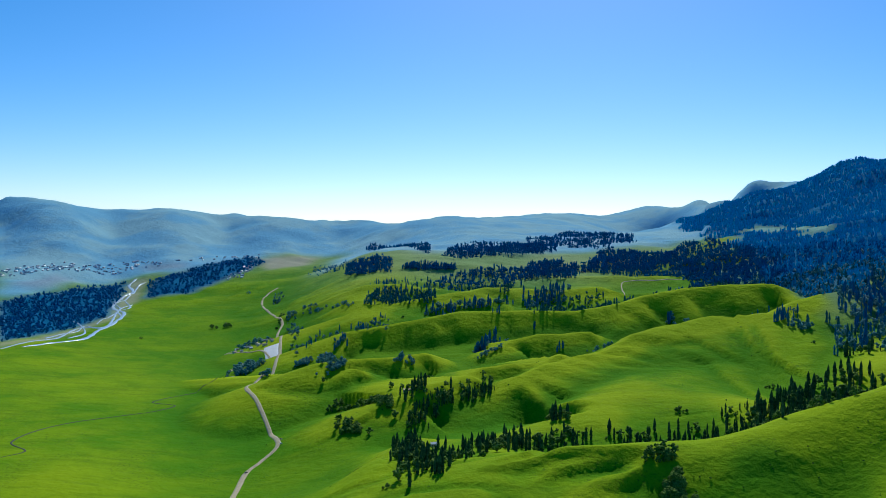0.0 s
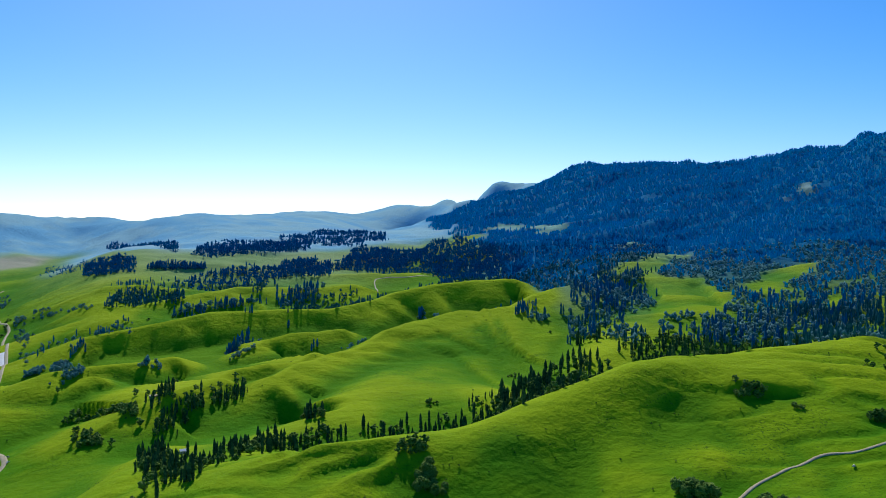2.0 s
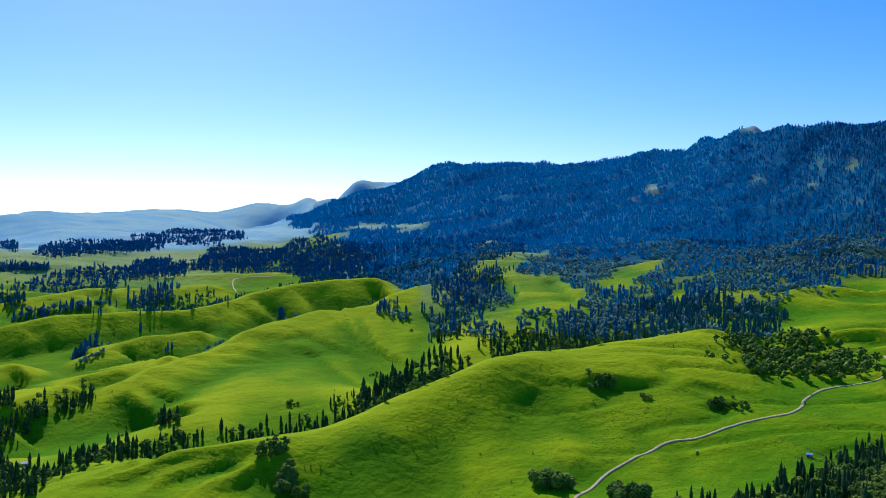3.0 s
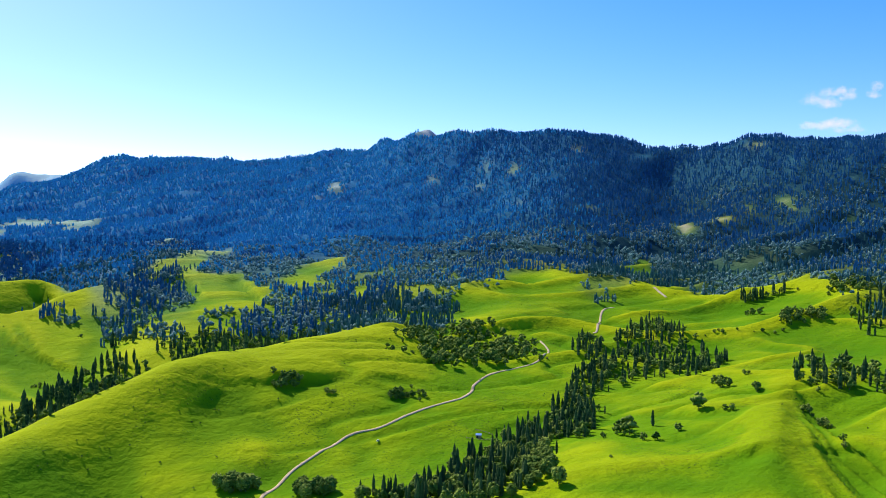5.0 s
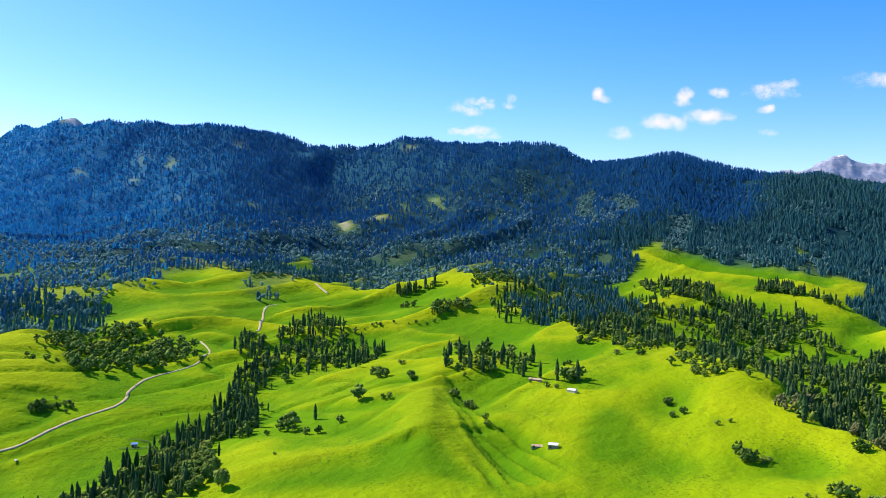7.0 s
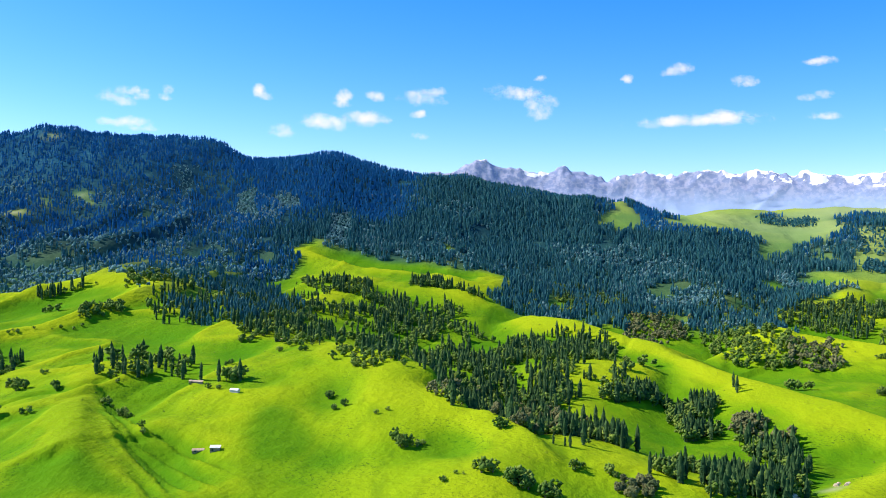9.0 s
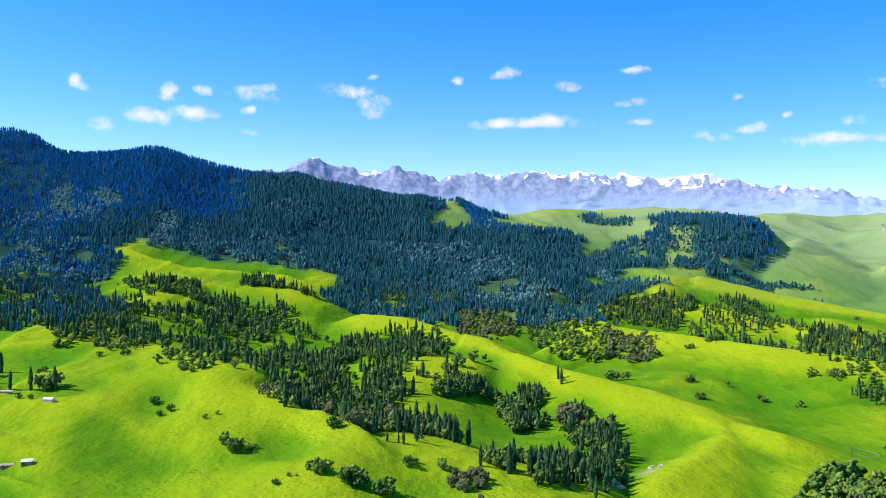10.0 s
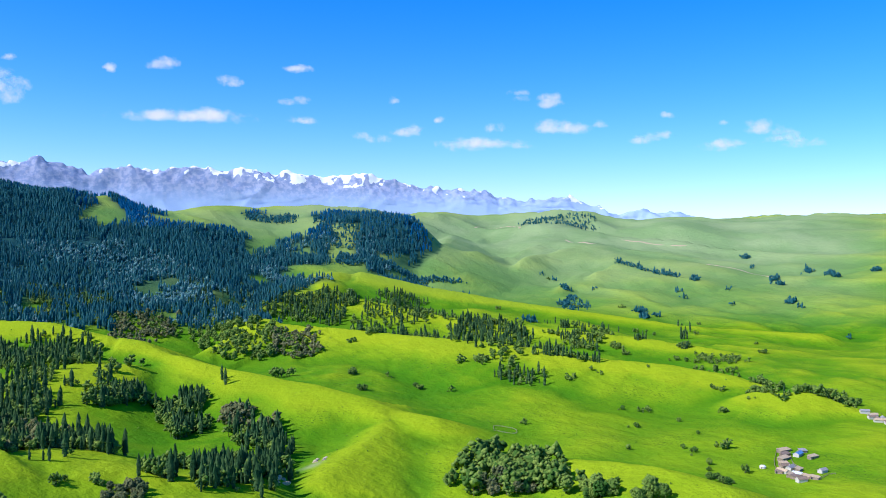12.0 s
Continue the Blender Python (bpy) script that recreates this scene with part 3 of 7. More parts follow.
RUBBER = plain_material("tyre_rubber", (0.02, 0.02, 0.02), (0.04, 0.04, 0.04), 0.2, 0.8, 0.0, 0)
STEEL = plain_material("wheel_steel", (0.5, 0.5, 0.52), (0.6, 0.6, 0.62), 0.2, 0.35, 0.8, 0)

# ---- land cover: outlines in plan, metres ----
# the blue-grey and pale outlines mark ground tinted as distance haze
REGIONS = {}


def region(name, outline):
    REGIONS.setdefault(name, []).append(outline)


region('woods', [(843, 2538), (798, 2208), (757, 1994), (725, 1617), (896, 1752), (1008, 1650), (847, 1180), (907, 1090), (992, 1088), (1125, 1031), (2795, 2574), (2620, 2889), (2472, 3208), (2207, 3573), (1795, 4060), (1600, 4160), (1300, 4080), (1020, 3900), (930, 3400)])
region('woods', [(534, 1187), (603, 1126), (794, 1189), (635, 816), (745, 802), (1068, 1039), (1285, 1113), (1421, 1049), (1231, 848), (1549, 928), (1428, 682), (1680, 636), (1352, 458), (1175, 248), (3178, 680), (3152, 979), (3074, 1453), (3088, 1751), (2989, 2095), (2856, 2352), (2617, 2824), (2317, 3260), (1879, 3700), (1702, 3785)])
region('woods', [(1782, 927), (1824, 711), (1490, 483), (1223, 301), (1829, 368), (2049, 359), (1989, 206), (1899, 49), (1848, -96), (1580, -123), (1580, -205), (1543, -300), (1562, -445), (1526, -572), (1808, -793), (1803, -893), (1869, -843), (1943, -777), (2423, -936), (2175, -631), (2374, -535), (2742, -459), (2900, 2), (3077, 381), (3071, 898), (3105, 1616)])
region('woods', [(1933, -447), (1918, -763), (2019, -892), (2325, -992), (2393, -917), (2195, -764), (2435, -797), (2335, -627), (2840, -589), (2196, -317)])
region('woods', [(2020, -916), (1957, -1084), (2193, -1299), (2285, -1373), (2379, -1399), (2586, -1222), (2623, -1139), (2234, -987)])
region('woods', [(1991, -926), (1885, -951), (1881, -1261), (1901, -1152), (2047, -1117)])
region('woods', [(2701, -940), (2638, -1106), (2499, -1029), (2560, -908)])
region('glade', [(957, 1353), (1142, 1545), (1250, 1519), (1157, 1451), (1012, 1334)])
region('glade', [(695, 1350), (851, 1722), (1008, 1834), (1236, 2001), (895, 1565)])
region('glade', [(708, 1237), (876, 1572), (1021, 1550), (916, 1320), (799, 1213)])
region('glade', [(1638, 1046), (1770, 1083), (1702, 1034), (1648, 1038)])
region('glade', [(1188, 937), (1402, 1063), (1373, 979), (1228, 858), (1185, 874)])
region('glade', [(1266, 825), (1549, 928), (1527, 838), (1352, 763)])
region('glade', [(1627, 1052), (1790, 1126), (1786, 1085)])
region('glade', [(2305, 1953), (2358, 1987), (2357, 1956), (2307, 1918)])
region('glade', [(1932, 2438), (2027, 2529), (2003, 2464), (1963, 2427)])
region('glade', [(2317, -400), (2715, -498), (2707, -540), (2341, -513)])
region('glade', [(2050, 40), (2118, 28), (2061, 0), (1988, 13)])
region('glade', [(2392, -639), (2551, -739), (2533, -815), (2643, -1054), (2447, -1102), (2380, -1041), (2239, -866), (2359, -805), (2342, -694)])
region('glade', [(2219, -1000), (2145, -1060), (1968, -974), (2035, -931)])
region('glade', [(705, 2240), (802, 2241), (774, 2120), (600, 1746)])
region('glade', [(1029, 2879), (1113, 2876), (1121, 2505), (1047, 2466)])
region('glade', [(965, 1362), (1176, 1540), (1242, 1513), (1053, 1395), (983, 1335)])
region('dry', [(2651, 2860), (2739, 2846), (2916, 2665), (2924, 2504), (2727, 2350), (2628, 2401), (2623, 2524), (2555, 2620)])
region('dry', [(1776, 3740), (1894, 3681), (1995, 3582), (1887, 3618)])
region('dry', [(2049, 3493), (2273, 3280), (2122, 3391)])
region('dry', [(2942, 2178), (2994, 2071), (2915, 2043)])
region('dry', [(672, -251), (712, -272), (724, -285), (737, -300), (725, -296), (678, -268)])
region('dry', [(715, -309), (733, -323), (737, -331), (715, -319)])
region('dry', [(-664, 3271), (-536, 3400), (-535, 3699), (-765, 3542)])
region('riverside', [(-960, 1892), (-930, 2103), (-928, 2523), (-1022, 2960), (-1054, 3172), (-1146, 3171), (-978, 2504), (-970, 2072), (-998, 1968)])
region('poplars', [(-998, 1968), (-980, 2183), (-964, 2510), (-1146, 3171), (-1232, 3004), (-1350, 2662)])
region('poplars', [(-966, 2824), (-861, 2934), (-783, 3157), (-706, 3479), (-809, 3636), (-1002, 3201), (-1033, 3108)])
region('pale', [(1865, -1034), (1591, -1174), (1293, -1483), (944, -1576), (2372, -3942), (3055, -2735), (3395, -2115)])
region('haze', [(-1622, 3199), (-1077, 3440), (-542, 3743), (-418, 4481), (-1089, 4623), (-1831, 4329), (-2103, 4147)])
region('haze', [(-399, 3595), (-7, 2980), (372, 3209), (744, 3037), (1063, 2975), (1775, 3971), (1350, 4502), (904, 4408), (-167, 4047), (-430, 3876)])
region('pale', [(-261, 2354), (-5, 2296), (331, 2248), (589, 2401), (787, 2504), (819, 3343), (884, 4310), (-165, 3997), (-408, 3677)])
region('pale', [(-1484, 2926), (-1030, 3290), (-487, 3366), (-418, 4481), (-1089, 4623), (-1831, 4329), (-2103, 4147)])
region('dry', [(1942, 2437), (1970, 2428), (2039, 2513), (2020, 2535)])
region('dry', [(2290, 2040), (2286, 2016), (2350, 2080), (2356, 2104)])
region('dry', [(2303, 1947), (2302, 1916), (2366, 1970), (2359, 1995)])
region('dry', [(2153, 1972), (2169, 1946), (2214, 1987), (2224, 2037)])
region('dry', [(2046, 1695), (2049, 1676), (2099, 1717), (2102, 1742)])
region('dry', [(2381, 1016), (2371, 984), (2428, 1008), (2439, 1041)])
region('dry', [(2331, 978), (2305, 949), (2370, 975), (2379, 998)])
region('dry', [(2269, 1064), (2275, 1051), (2362, 1092), (2360, 1107)])
region('dry', [(2186, 1118), (2201, 1096), (2243, 1118), (2270, 1161)])
region('dry', [(2074, 1169), (2087, 1137), (2174, 1185), (2202, 1241)])
region('dry', [(2819, 1315), (2810, 1272), (2878, 1303), (2872, 1340)])
region('dry', [(2577, 1864), (2598, 1854), (2638, 1883), (2626, 1900)])
region('dry', [(2138, 2178), (2148, 2154), (2200, 2207), (2183, 2224)])
region('dry', [(2083, 1469), (2096, 1458), (2143, 1491), (2130, 1502)])
region('dry', [(2210, 793), (2174, 764), (2269, 798), (2260, 811)])
region('dry', [(1811, 2399), (1845, 2392), (1880, 2438), (1874, 2482)])
region('haze', [(-1374, 2708), (-1278, 3021), (-1176, 3254), (-955, 3252), (-726, 3576), (-1820, 3588)])
region('dry', [(-1354, 2890), (-1297, 3163), (-1378, 3161), (-1426, 2886)])
region('dry', [(-1133, 3345), (-958, 3337), (-1005, 3424), (-1196, 3401)])
region('shrubby', [(2287, 567), (2249, 499), (2504, 566), (2519, 615)])
region('shrubby', [(1995, 287), (2012, 232), (2319, 277), (2243, 314)])
region('glade', [(982, 2851), (1110, 3016), (1057, 2673), (980, 2619)])
region('glade', [(1011, 2476), (1129, 2522), (1008, 2375)])
region('glade', [(1092, 2092), (1271, 2271), (1133, 2052)])
region('pale', [(1919, -603), (1866, -883), (1865, -1034), (3395, -2115), (2767, -869)])
region('pale', [(2245, -376), (2243, -694), (1978, -892), (1895, -938), (2690, -1328), (2762, -462)])
region('haze', [(-3300, 2200), (-2400, 2600), (-1500, 3300), (-700, 3750), (200, 3650), (700, 3500), (1150, 3700), (1300, 4050), (1800, 4020), (2700, 4300), (2600, 5300), (-500, 5400), (-4500, 3500)])
region('haze', [(-430, 3000), (0, 2700), (500, 2800), (900, 2900), (1150, 3700), (700, 3500), (200, 3650), (-399, 3595)])
region('glade', [(2603, -861), (2519, -964), (2431, -1019), (2282, -907), (2206, -829), (2215, -794), (2318, -822)])
region('glade', [(2210, -985), (2177, -1029), (2080, -1024), (1895, -881), (2049, -921)])
region('glade', [(1959, -926), (1996, -1023), (1981, -1098), (1826, -922)])
region('glade', [(2380, -1143), (2404, -1212), (2330, -1203), (2281, -1123)])
region('glade', [(1897, -660), (1950, -740), (1879, -720), (1847, -656)])
region('glade', [(1716, -192), (1746, -233), (1666, -227), (1651, -193)])
region('glade', [(1784, -277), (1770, -305), (1684, -295), (1705, -275)])
region('glade', [(2647, -902), (2694, -1032), (2605, -1150), (2424, -1067), (2410, -966), (2223, -871), (2098, -762), (2206, -783), (2349, -869)])
region('glade', [(2170, -967), (2224, -1051), (2174, -1097), (1821, -931), (1813, -865), (1988, -906)])
region('glade', [(2402, -1094), (2393, -1165), (2262, -1141), (2173, -1037)])
region('glade', [(2493, -451), (2696, -567), (2344, -511), (2266, -430)])
region('glade', [(2104, -1087), (2189, -1250), (2135, -1228), (2032, -1075)])
region('glade', [(971, 1366), (1109, 1527), (1346, 1643), (1203, 1474), (1137, 1479), (1033, 1320), (993, 1319)])
region('glade', [(908, 1640), (948, 1561), (971, 1424), (850, 1201), (811, 1246), (797, 1325), (764, 1350)])
region('glade', [(819, 1652), (919, 1735), (997, 1802), (1218, 1968), (1029, 1729), (872, 1645)])
region('glade', [(1028, 1248), (1064, 1224), (959, 1126), (955, 1155)])
region('glade', [(1286, 1440), (1272, 1385), (1161, 1278)])
region('glade', [(1023, 1552), (975, 1425), (912, 1351)])
region('glade', [(1652, 1055), (1817, 1100), (1695, 1028), (1609, 1010)])
region('glade', [(1246, 984), (1413, 1066), (1412, 1004), (1244, 876), (1227, 899)])
region('glade', [(1272, 815), (1541, 923), (1539, 838), (1388, 766), (1228, 749)])
region('lush', [(795, 182), (799, 155), (740, 121), (684, 101), (652, 126), (691, 156)])
region('lush', [(595, 310), (617, 268), (594, 235), (563, 208), (558, 290)])
region('lush', [(242, 715), (271, 726), (314, 676), (318, 626), (227, 669)])
region('lush', [(485, 356), (562, 313), (606, 251), (581, 221)])
region('shrubby', [(2642, 843), (2702, 805), (2528, 744), (2485, 783)])
region('shrubby', [(2452, 491), (2410, 429), (2276, 397), (2293, 452)])
region('shrubby', [(2044, 551), (2041, 523), (1921, 491), (1911, 515)])
region('shrubby', [(2191, 1247), (2133, 1126), (2023, 1084), (1984, 1146)])
region('shrubby', [(2287, -51), (2301, -100), (2260, -93), (2242, -50)])
region('clearing', [(1272, 815), (1541, 923), (1539, 838), (1388, 766), (1228, 749)])
region('clearing', [(1246, 984), (1413, 1066), (1412, 1004), (1244, 876), (1227, 899)])
region('clearing', [(1652, 1055), (1817, 1100), (1695, 1028), (1609, 1010)])
region('clearing', [(1023, 1552), (975, 1425), (912, 1351)])
region('clearing', [(1286, 1440), (1272, 1385), (1161, 1278)])
region('clearing', [(1028, 1248), (1064, 1224), (959, 1126), (955, 1155)])
region('clearing', [(819, 1652), (919, 1735), (997, 1802), (1218, 1968), (1029, 1729), (872, 1645)])
region('clearing', [(908, 1640), (948, 1561), (971, 1424), (850, 1201), (811, 1246), (797, 1325), (764, 1350)])
region('clearing', [(971, 1366), (1109, 1527), (1346, 1643), (1203, 1474), (1137, 1479), (1033, 1320), (993, 1319)])
region('clearing', [(972, -129), (984, -157), (939, -156), (924, -132)])
region('clearing', [(1285, -452), (942, -404), (797, -343), (864, -356), (922, -359), (974, -350)])
region('clearing', [(937, -149), (981, -182), (1027, -246), (950, -242), (873, -241), (730, -188), (714, -157), (842, -157)])
region('clearing', [(959, -149), (997, -179), (961, -208), (992, -242), (975, -250), (896, -230), (886, -249), (811, -227), (797, -205), (833, -197), (869, -188), (911, -179), (913, -160)])
region('clearing', [(1306, -233), (1431, -290), (1096, -329), (994, -339), (1010, -320), (1018, -293), (1023, -266), (1052, -227), (1108, -217), (1189, -213), (1240, -252)])
region('clearing', [(1433, -24), (1377, -57), (1317, -92), (1275, -74), (1292, -27)])
region('clearing', [(1081, -133), (1047, -162), (1014, -190), (977, -160), (1000, -139)])
region('clearing', [(851, -249), (886, -288), (845, -282), (820, -247)])


def within(outline, x, y):
    p = np.array(outline, float)
    found = np.zeros(x.shape, bool)
    near = (x >= p[:, 0].min()) & (x <= p[:, 0].max()) & (y >= p[:, 1].min()) & (y <= p[:, 1].max())
    xs, ys = x[near], y[near]
    odd = np.zeros(xs.shape, bool)
    for (x0, y0), (x1, y1) in zip(p, np.roll(p, -1, 0)):
        if y0 != y1:
            odd ^= ((y0 > ys) != (y1 > ys)) & (xs < (x1 - x0) * (ys - y0) / (y1 - y0) + x0)
    found[near] = odd
    return found


def covered(name, x, y, wobble=0.0):
    if wobble:
        x, y = x + wobble * fractal(x, y, 90, 3, 61), y + wobble * fractal(x, y, 90, 3, 67)
    out = np.zeros(x.shape, bool)
    for outline in REGIONS.get(name, ()):
        out |= within(outline, x, y)
    return out


# ---- ground ----
def quad_mesh(name, co, quads, smooth=True):
    me = bpy.data.meshes.new(name)
    me.vertices.add(len(co)), me.loops.add(quads.size), me.polygons.add(len(quads))
    me.vertices.foreach_set("co", np.ascontiguousarray(co, np.float32).ravel())
    me.loops.foreach_set("vertex_index", quads.ravel().astype(np.int32))
    me.polygons.foreach_set("loop_start", np.arange(0, quads.size, quads.shape[1], dtype=np.int32))
    me.polygons.foreach_set("use_smooth", np.full(len(quads), smooth))
    me.update()
    me.validate()
    return me


def grid_mesh(name, xs, ys, zs, closed):
    rows, cols = xs.shape
    a = np.arange(rows * cols).reshape(rows, cols)
    nxt = np.roll(a, -1, 1) if closed else a[:, 1:]
    cur = a if closed else a[:, :-1]
    return quad_mesh(name, np.stack([xs, ys, zs], -1).reshape(-1, 3), np.stack([cur[:-1], cur[1:], nxt[1:], nxt[:-1]], -1).reshape(-1, 4))


def soften(a, times):
    for _ in range(times):
        a = (a + np.roll(a, 1, 1) + np.roll(a, -1, 1) + np.vstack([a[:1], a[:-1]]) + np.vstack([a[1:], a[-1:]])) / 5
    return a


headings = np.radians(np.concatenate([np.arange(-32, 154, 0.245), np.arange(154, 328, 2.0)]))
ranges = np.concatenate([[0.001, 3, 40, 120, 250, 400], np.geomspace(520, 4960, 370)])
HA, RA = np.meshgrid(headings, ranges)
GX, GY = RA * np.sin(HA), RA * np.cos(HA)
GZ = land_height(GX, GY)
ground = new("ground", grid_mesh("ground", GX, GY, GZ, True))
ground.data.materials.append(MEADOW)
tagged(ground, "rolling bright green pasture hills rising to wooded slopes", "ground", kind="structure")
glade = soften(covered("glade", GX, GY, 50).astype(float), 2)
dry = np.maximum(soften(covered("dry", GX, GY, 40).astype(float), 3), 0.75 * soften(covered("riverside", GX, GY, 30).astype(float), 2))
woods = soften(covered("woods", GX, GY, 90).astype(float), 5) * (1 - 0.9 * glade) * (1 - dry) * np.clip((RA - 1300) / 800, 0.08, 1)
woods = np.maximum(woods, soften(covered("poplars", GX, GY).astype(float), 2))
# pale and blue-grey masks spread painted haze over the far ground
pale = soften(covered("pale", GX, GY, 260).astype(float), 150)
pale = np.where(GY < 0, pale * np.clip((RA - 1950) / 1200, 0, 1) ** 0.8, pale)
haze = soften(covered("haze", GX, GY, 60).astype(float), 12)
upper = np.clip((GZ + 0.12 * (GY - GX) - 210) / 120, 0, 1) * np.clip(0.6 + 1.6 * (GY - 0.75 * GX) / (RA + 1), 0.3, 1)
haze = np.maximum(haze, upper * np.maximum(np.maximum(woods, 0.6 * glade * np.clip((RA - 2000) / 400, 0, 1)), 0.85 * dry * covered("woods", GX, GY, 90)))
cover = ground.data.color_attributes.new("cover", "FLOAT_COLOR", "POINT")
cover.data.foreach_set("color", np.stack([woods, dry * (1 - woods), pale, haze], -1).astype(np.float32).ravel())
# yellow turf lightens crests and green darkens hollows, standing in for relief shading
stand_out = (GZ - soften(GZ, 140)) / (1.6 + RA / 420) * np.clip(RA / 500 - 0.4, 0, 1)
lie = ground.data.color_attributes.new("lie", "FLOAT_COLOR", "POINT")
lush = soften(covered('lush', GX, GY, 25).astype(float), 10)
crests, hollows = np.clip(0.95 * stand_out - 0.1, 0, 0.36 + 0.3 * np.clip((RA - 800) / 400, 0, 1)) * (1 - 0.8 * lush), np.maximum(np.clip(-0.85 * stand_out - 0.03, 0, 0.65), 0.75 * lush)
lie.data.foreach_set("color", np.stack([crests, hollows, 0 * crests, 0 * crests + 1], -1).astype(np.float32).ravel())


# ---- roads and water, laid on the ground ----
def smooth_line(points, step):
    p = np.array(points, float)
    p = np.vstack([2 * p[0] - p[1], p, 2 * p[-1] - p[-2]])
    out = []
    for a, b, c, d in zip(p, p[1:], p[2:], p[3:]):
        n = max(2, int(np.hypot(*(c - b)) / step))
        for t in np.arange(n) / n:
            out.append(0.5 * (2 * b + (c - a) * t + (2 * a - 5 * b + 4 * c - d) * t * t + (3 * b - a - 3 * c + d) * t ** 3))
    return np.array(out + [p[-2]])


def ribbon(name, width, points, lift, ragged, step=4.0):
    """A strip along a line, on the ground, with a crowned middle and dropped edges."""
    c = smooth_line(points, step)
    d = np.gradient(c, axis=0)
    d /= np.linalg.norm(d, axis=1)[:, None] + 1e-9
    side = np.stack([-d[:, 1], d[:, 0]], 1)
    w = width / 2 * (1 + ragged * fractal(c[:, 0], c[:, 1], 30, 3, 71))[:, None]
    offsets = (-1.15, -1.0, -0.35, 0.35, 1.0, 1.15)
    rows = [c + side * w * o for o in offsets]
    xs, ys = np.stack([r[:, 0] for r in rows], 1), np.stack([r[:, 1] for r in rows], 1)
    zs = land_height(xs, ys) + np.array([-0.6, lift, lift + 0.1, lift + 0.1, lift, -0.6])
    return new(name, grid_mesh(name, xs, ys, zs, False))


def track(name, width, points):
    ob = ribbon("road", width, points, 0.5, 0.25)
    ob.data.materials.append(GRAVEL)
    tagged(ob, "narrow pale gravel road winding over green pasture", "road", kind="structure")


def stream(name, width, points):
    ob = ribbon("water", width, points, 0.8, 0.9, 8.0)
    ob.data.materials.append(WATER)
    tagged(ob, "braided silvery river channel between gravel bars", "water", kind="structure")


def creek(name, width, points):
    ob = ribbon("water", width, points, 0.25, 0.6, 6.0)
    ob.data.materials.append(EARTH)
    tagged(ob, "thin dark meandering brook cut into the meadow", "water", kind="structure")


track('valley_road', 5.8, [(-210, 867), (-215, 919), (-219, 977), (-211, 1018), (-200, 1064), (-221, 1133), (-261, 1232), (-295, 1314), (-300, 1388), (-295, 1466), (-299, 1557), (-318, 1701), (-344, 1853), (-364, 1968), (-386, 2031), (-402, 2147), (-410, 2235), (-452, 2349), (-547, 2646), (-563, 2794), (-540, 2864)])
track('settlement_loop', 4.0, [(-385, 2024), (-439, 2035), (-487, 1984), (-474, 1931), (-410, 1850), (-375, 1824), (-320, 1700)])
track('hill_road', 2.6, [(374, 559), (393, 574), (429, 595), (466, 606), (506, 617), (540, 610), (578, 614), (617, 615), (652, 613), (682, 624), (705, 640), (749, 656), (790, 656), (819, 654), (854, 663), (890, 681), (923, 720)])
track('upper_road', 3.6, [(1020, 702), (1046, 713), (1214, 820), (1252, 822)])
track('glade_road', 4.0, [(1399, 808), (1414, 832), (1424, 848)])
track('meadow_path', 3.0, [(436, 2088), (454, 2211), (487, 2228), (573, 2211), (702, 2283)])
track('east_track', 7.0, [(2908, -1972), (2898, -2134), (2698, -2041)])
track('east_track', 10.0, [(2439, -2050), (2306, -2040), (2275, -2051)])
track('east_track', 7.5, [(2326, -2218), (2233, -2265), (2113, -2334)])
track('east_track', 7.0, [(1874, -2147), (1798, -2161), (1721, -2168), (1598, -2111)])
stream('river', 9.0, [(-920, 1912), (-893, 2048), (-875, 2135), (-899, 2284), (-905, 2416), (-939, 2574), (-1009, 2671), (-1054, 2865), (-1060, 2987), (-1112, 3092), (-1119, 3181)])
stream('river', 6.0, [(-947, 1867), (-943, 2013), (-930, 2103), (-957, 2298), (-903, 2351), (-975, 2626), (-967, 2723)])
stream('river', 5.0, [(-909, 2117), (-912, 2225), (-983, 2361), (-1015, 2401)])
stream('river', 5.0, [(-1062, 3128), (-1069, 3066), (-1048, 2957), (-1027, 2825), (-956, 2669), (-971, 2607), (-922, 2501), (-903, 2351), (-917, 2309), (-959, 2339), (-937, 2233), (-949, 2178), (-948, 2082)])
stream('river', 4.0, [(-1027, 2825), (-1024, 2734), (-978, 2646), (-955, 2513), (-953, 2441), (-941, 2369)])
creek('brook', 2.0, [(-498, 983), (-486, 1016), (-524, 1060), (-528, 1127), (-507, 1199), (-455, 1270), (-431, 1298), (-413, 1349), (-456, 1374), (-418, 1460), (-382, 1544)])



# ---- trees ----
def tube(rings, sides, rng):
    """Vertices and quads of a tapered tube through (centre, radius) rings."""
    v, f = [], []
    for k, (c, r) in enumerate(rings):
        for i in range(sides):
            a = 2 * math.pi * i / sides
            v.append((c[0] + r * math.cos(a), c[1] + r * math.sin(a), c[2]))
        if k:
            for i in range(sides):
                j = (i + 1) % sides
                f.append((len(v) - 2 * sides + i, len(v) - 2 * sides + j, len(v) - sides + j, len(v) - sides + i))
    return v, f


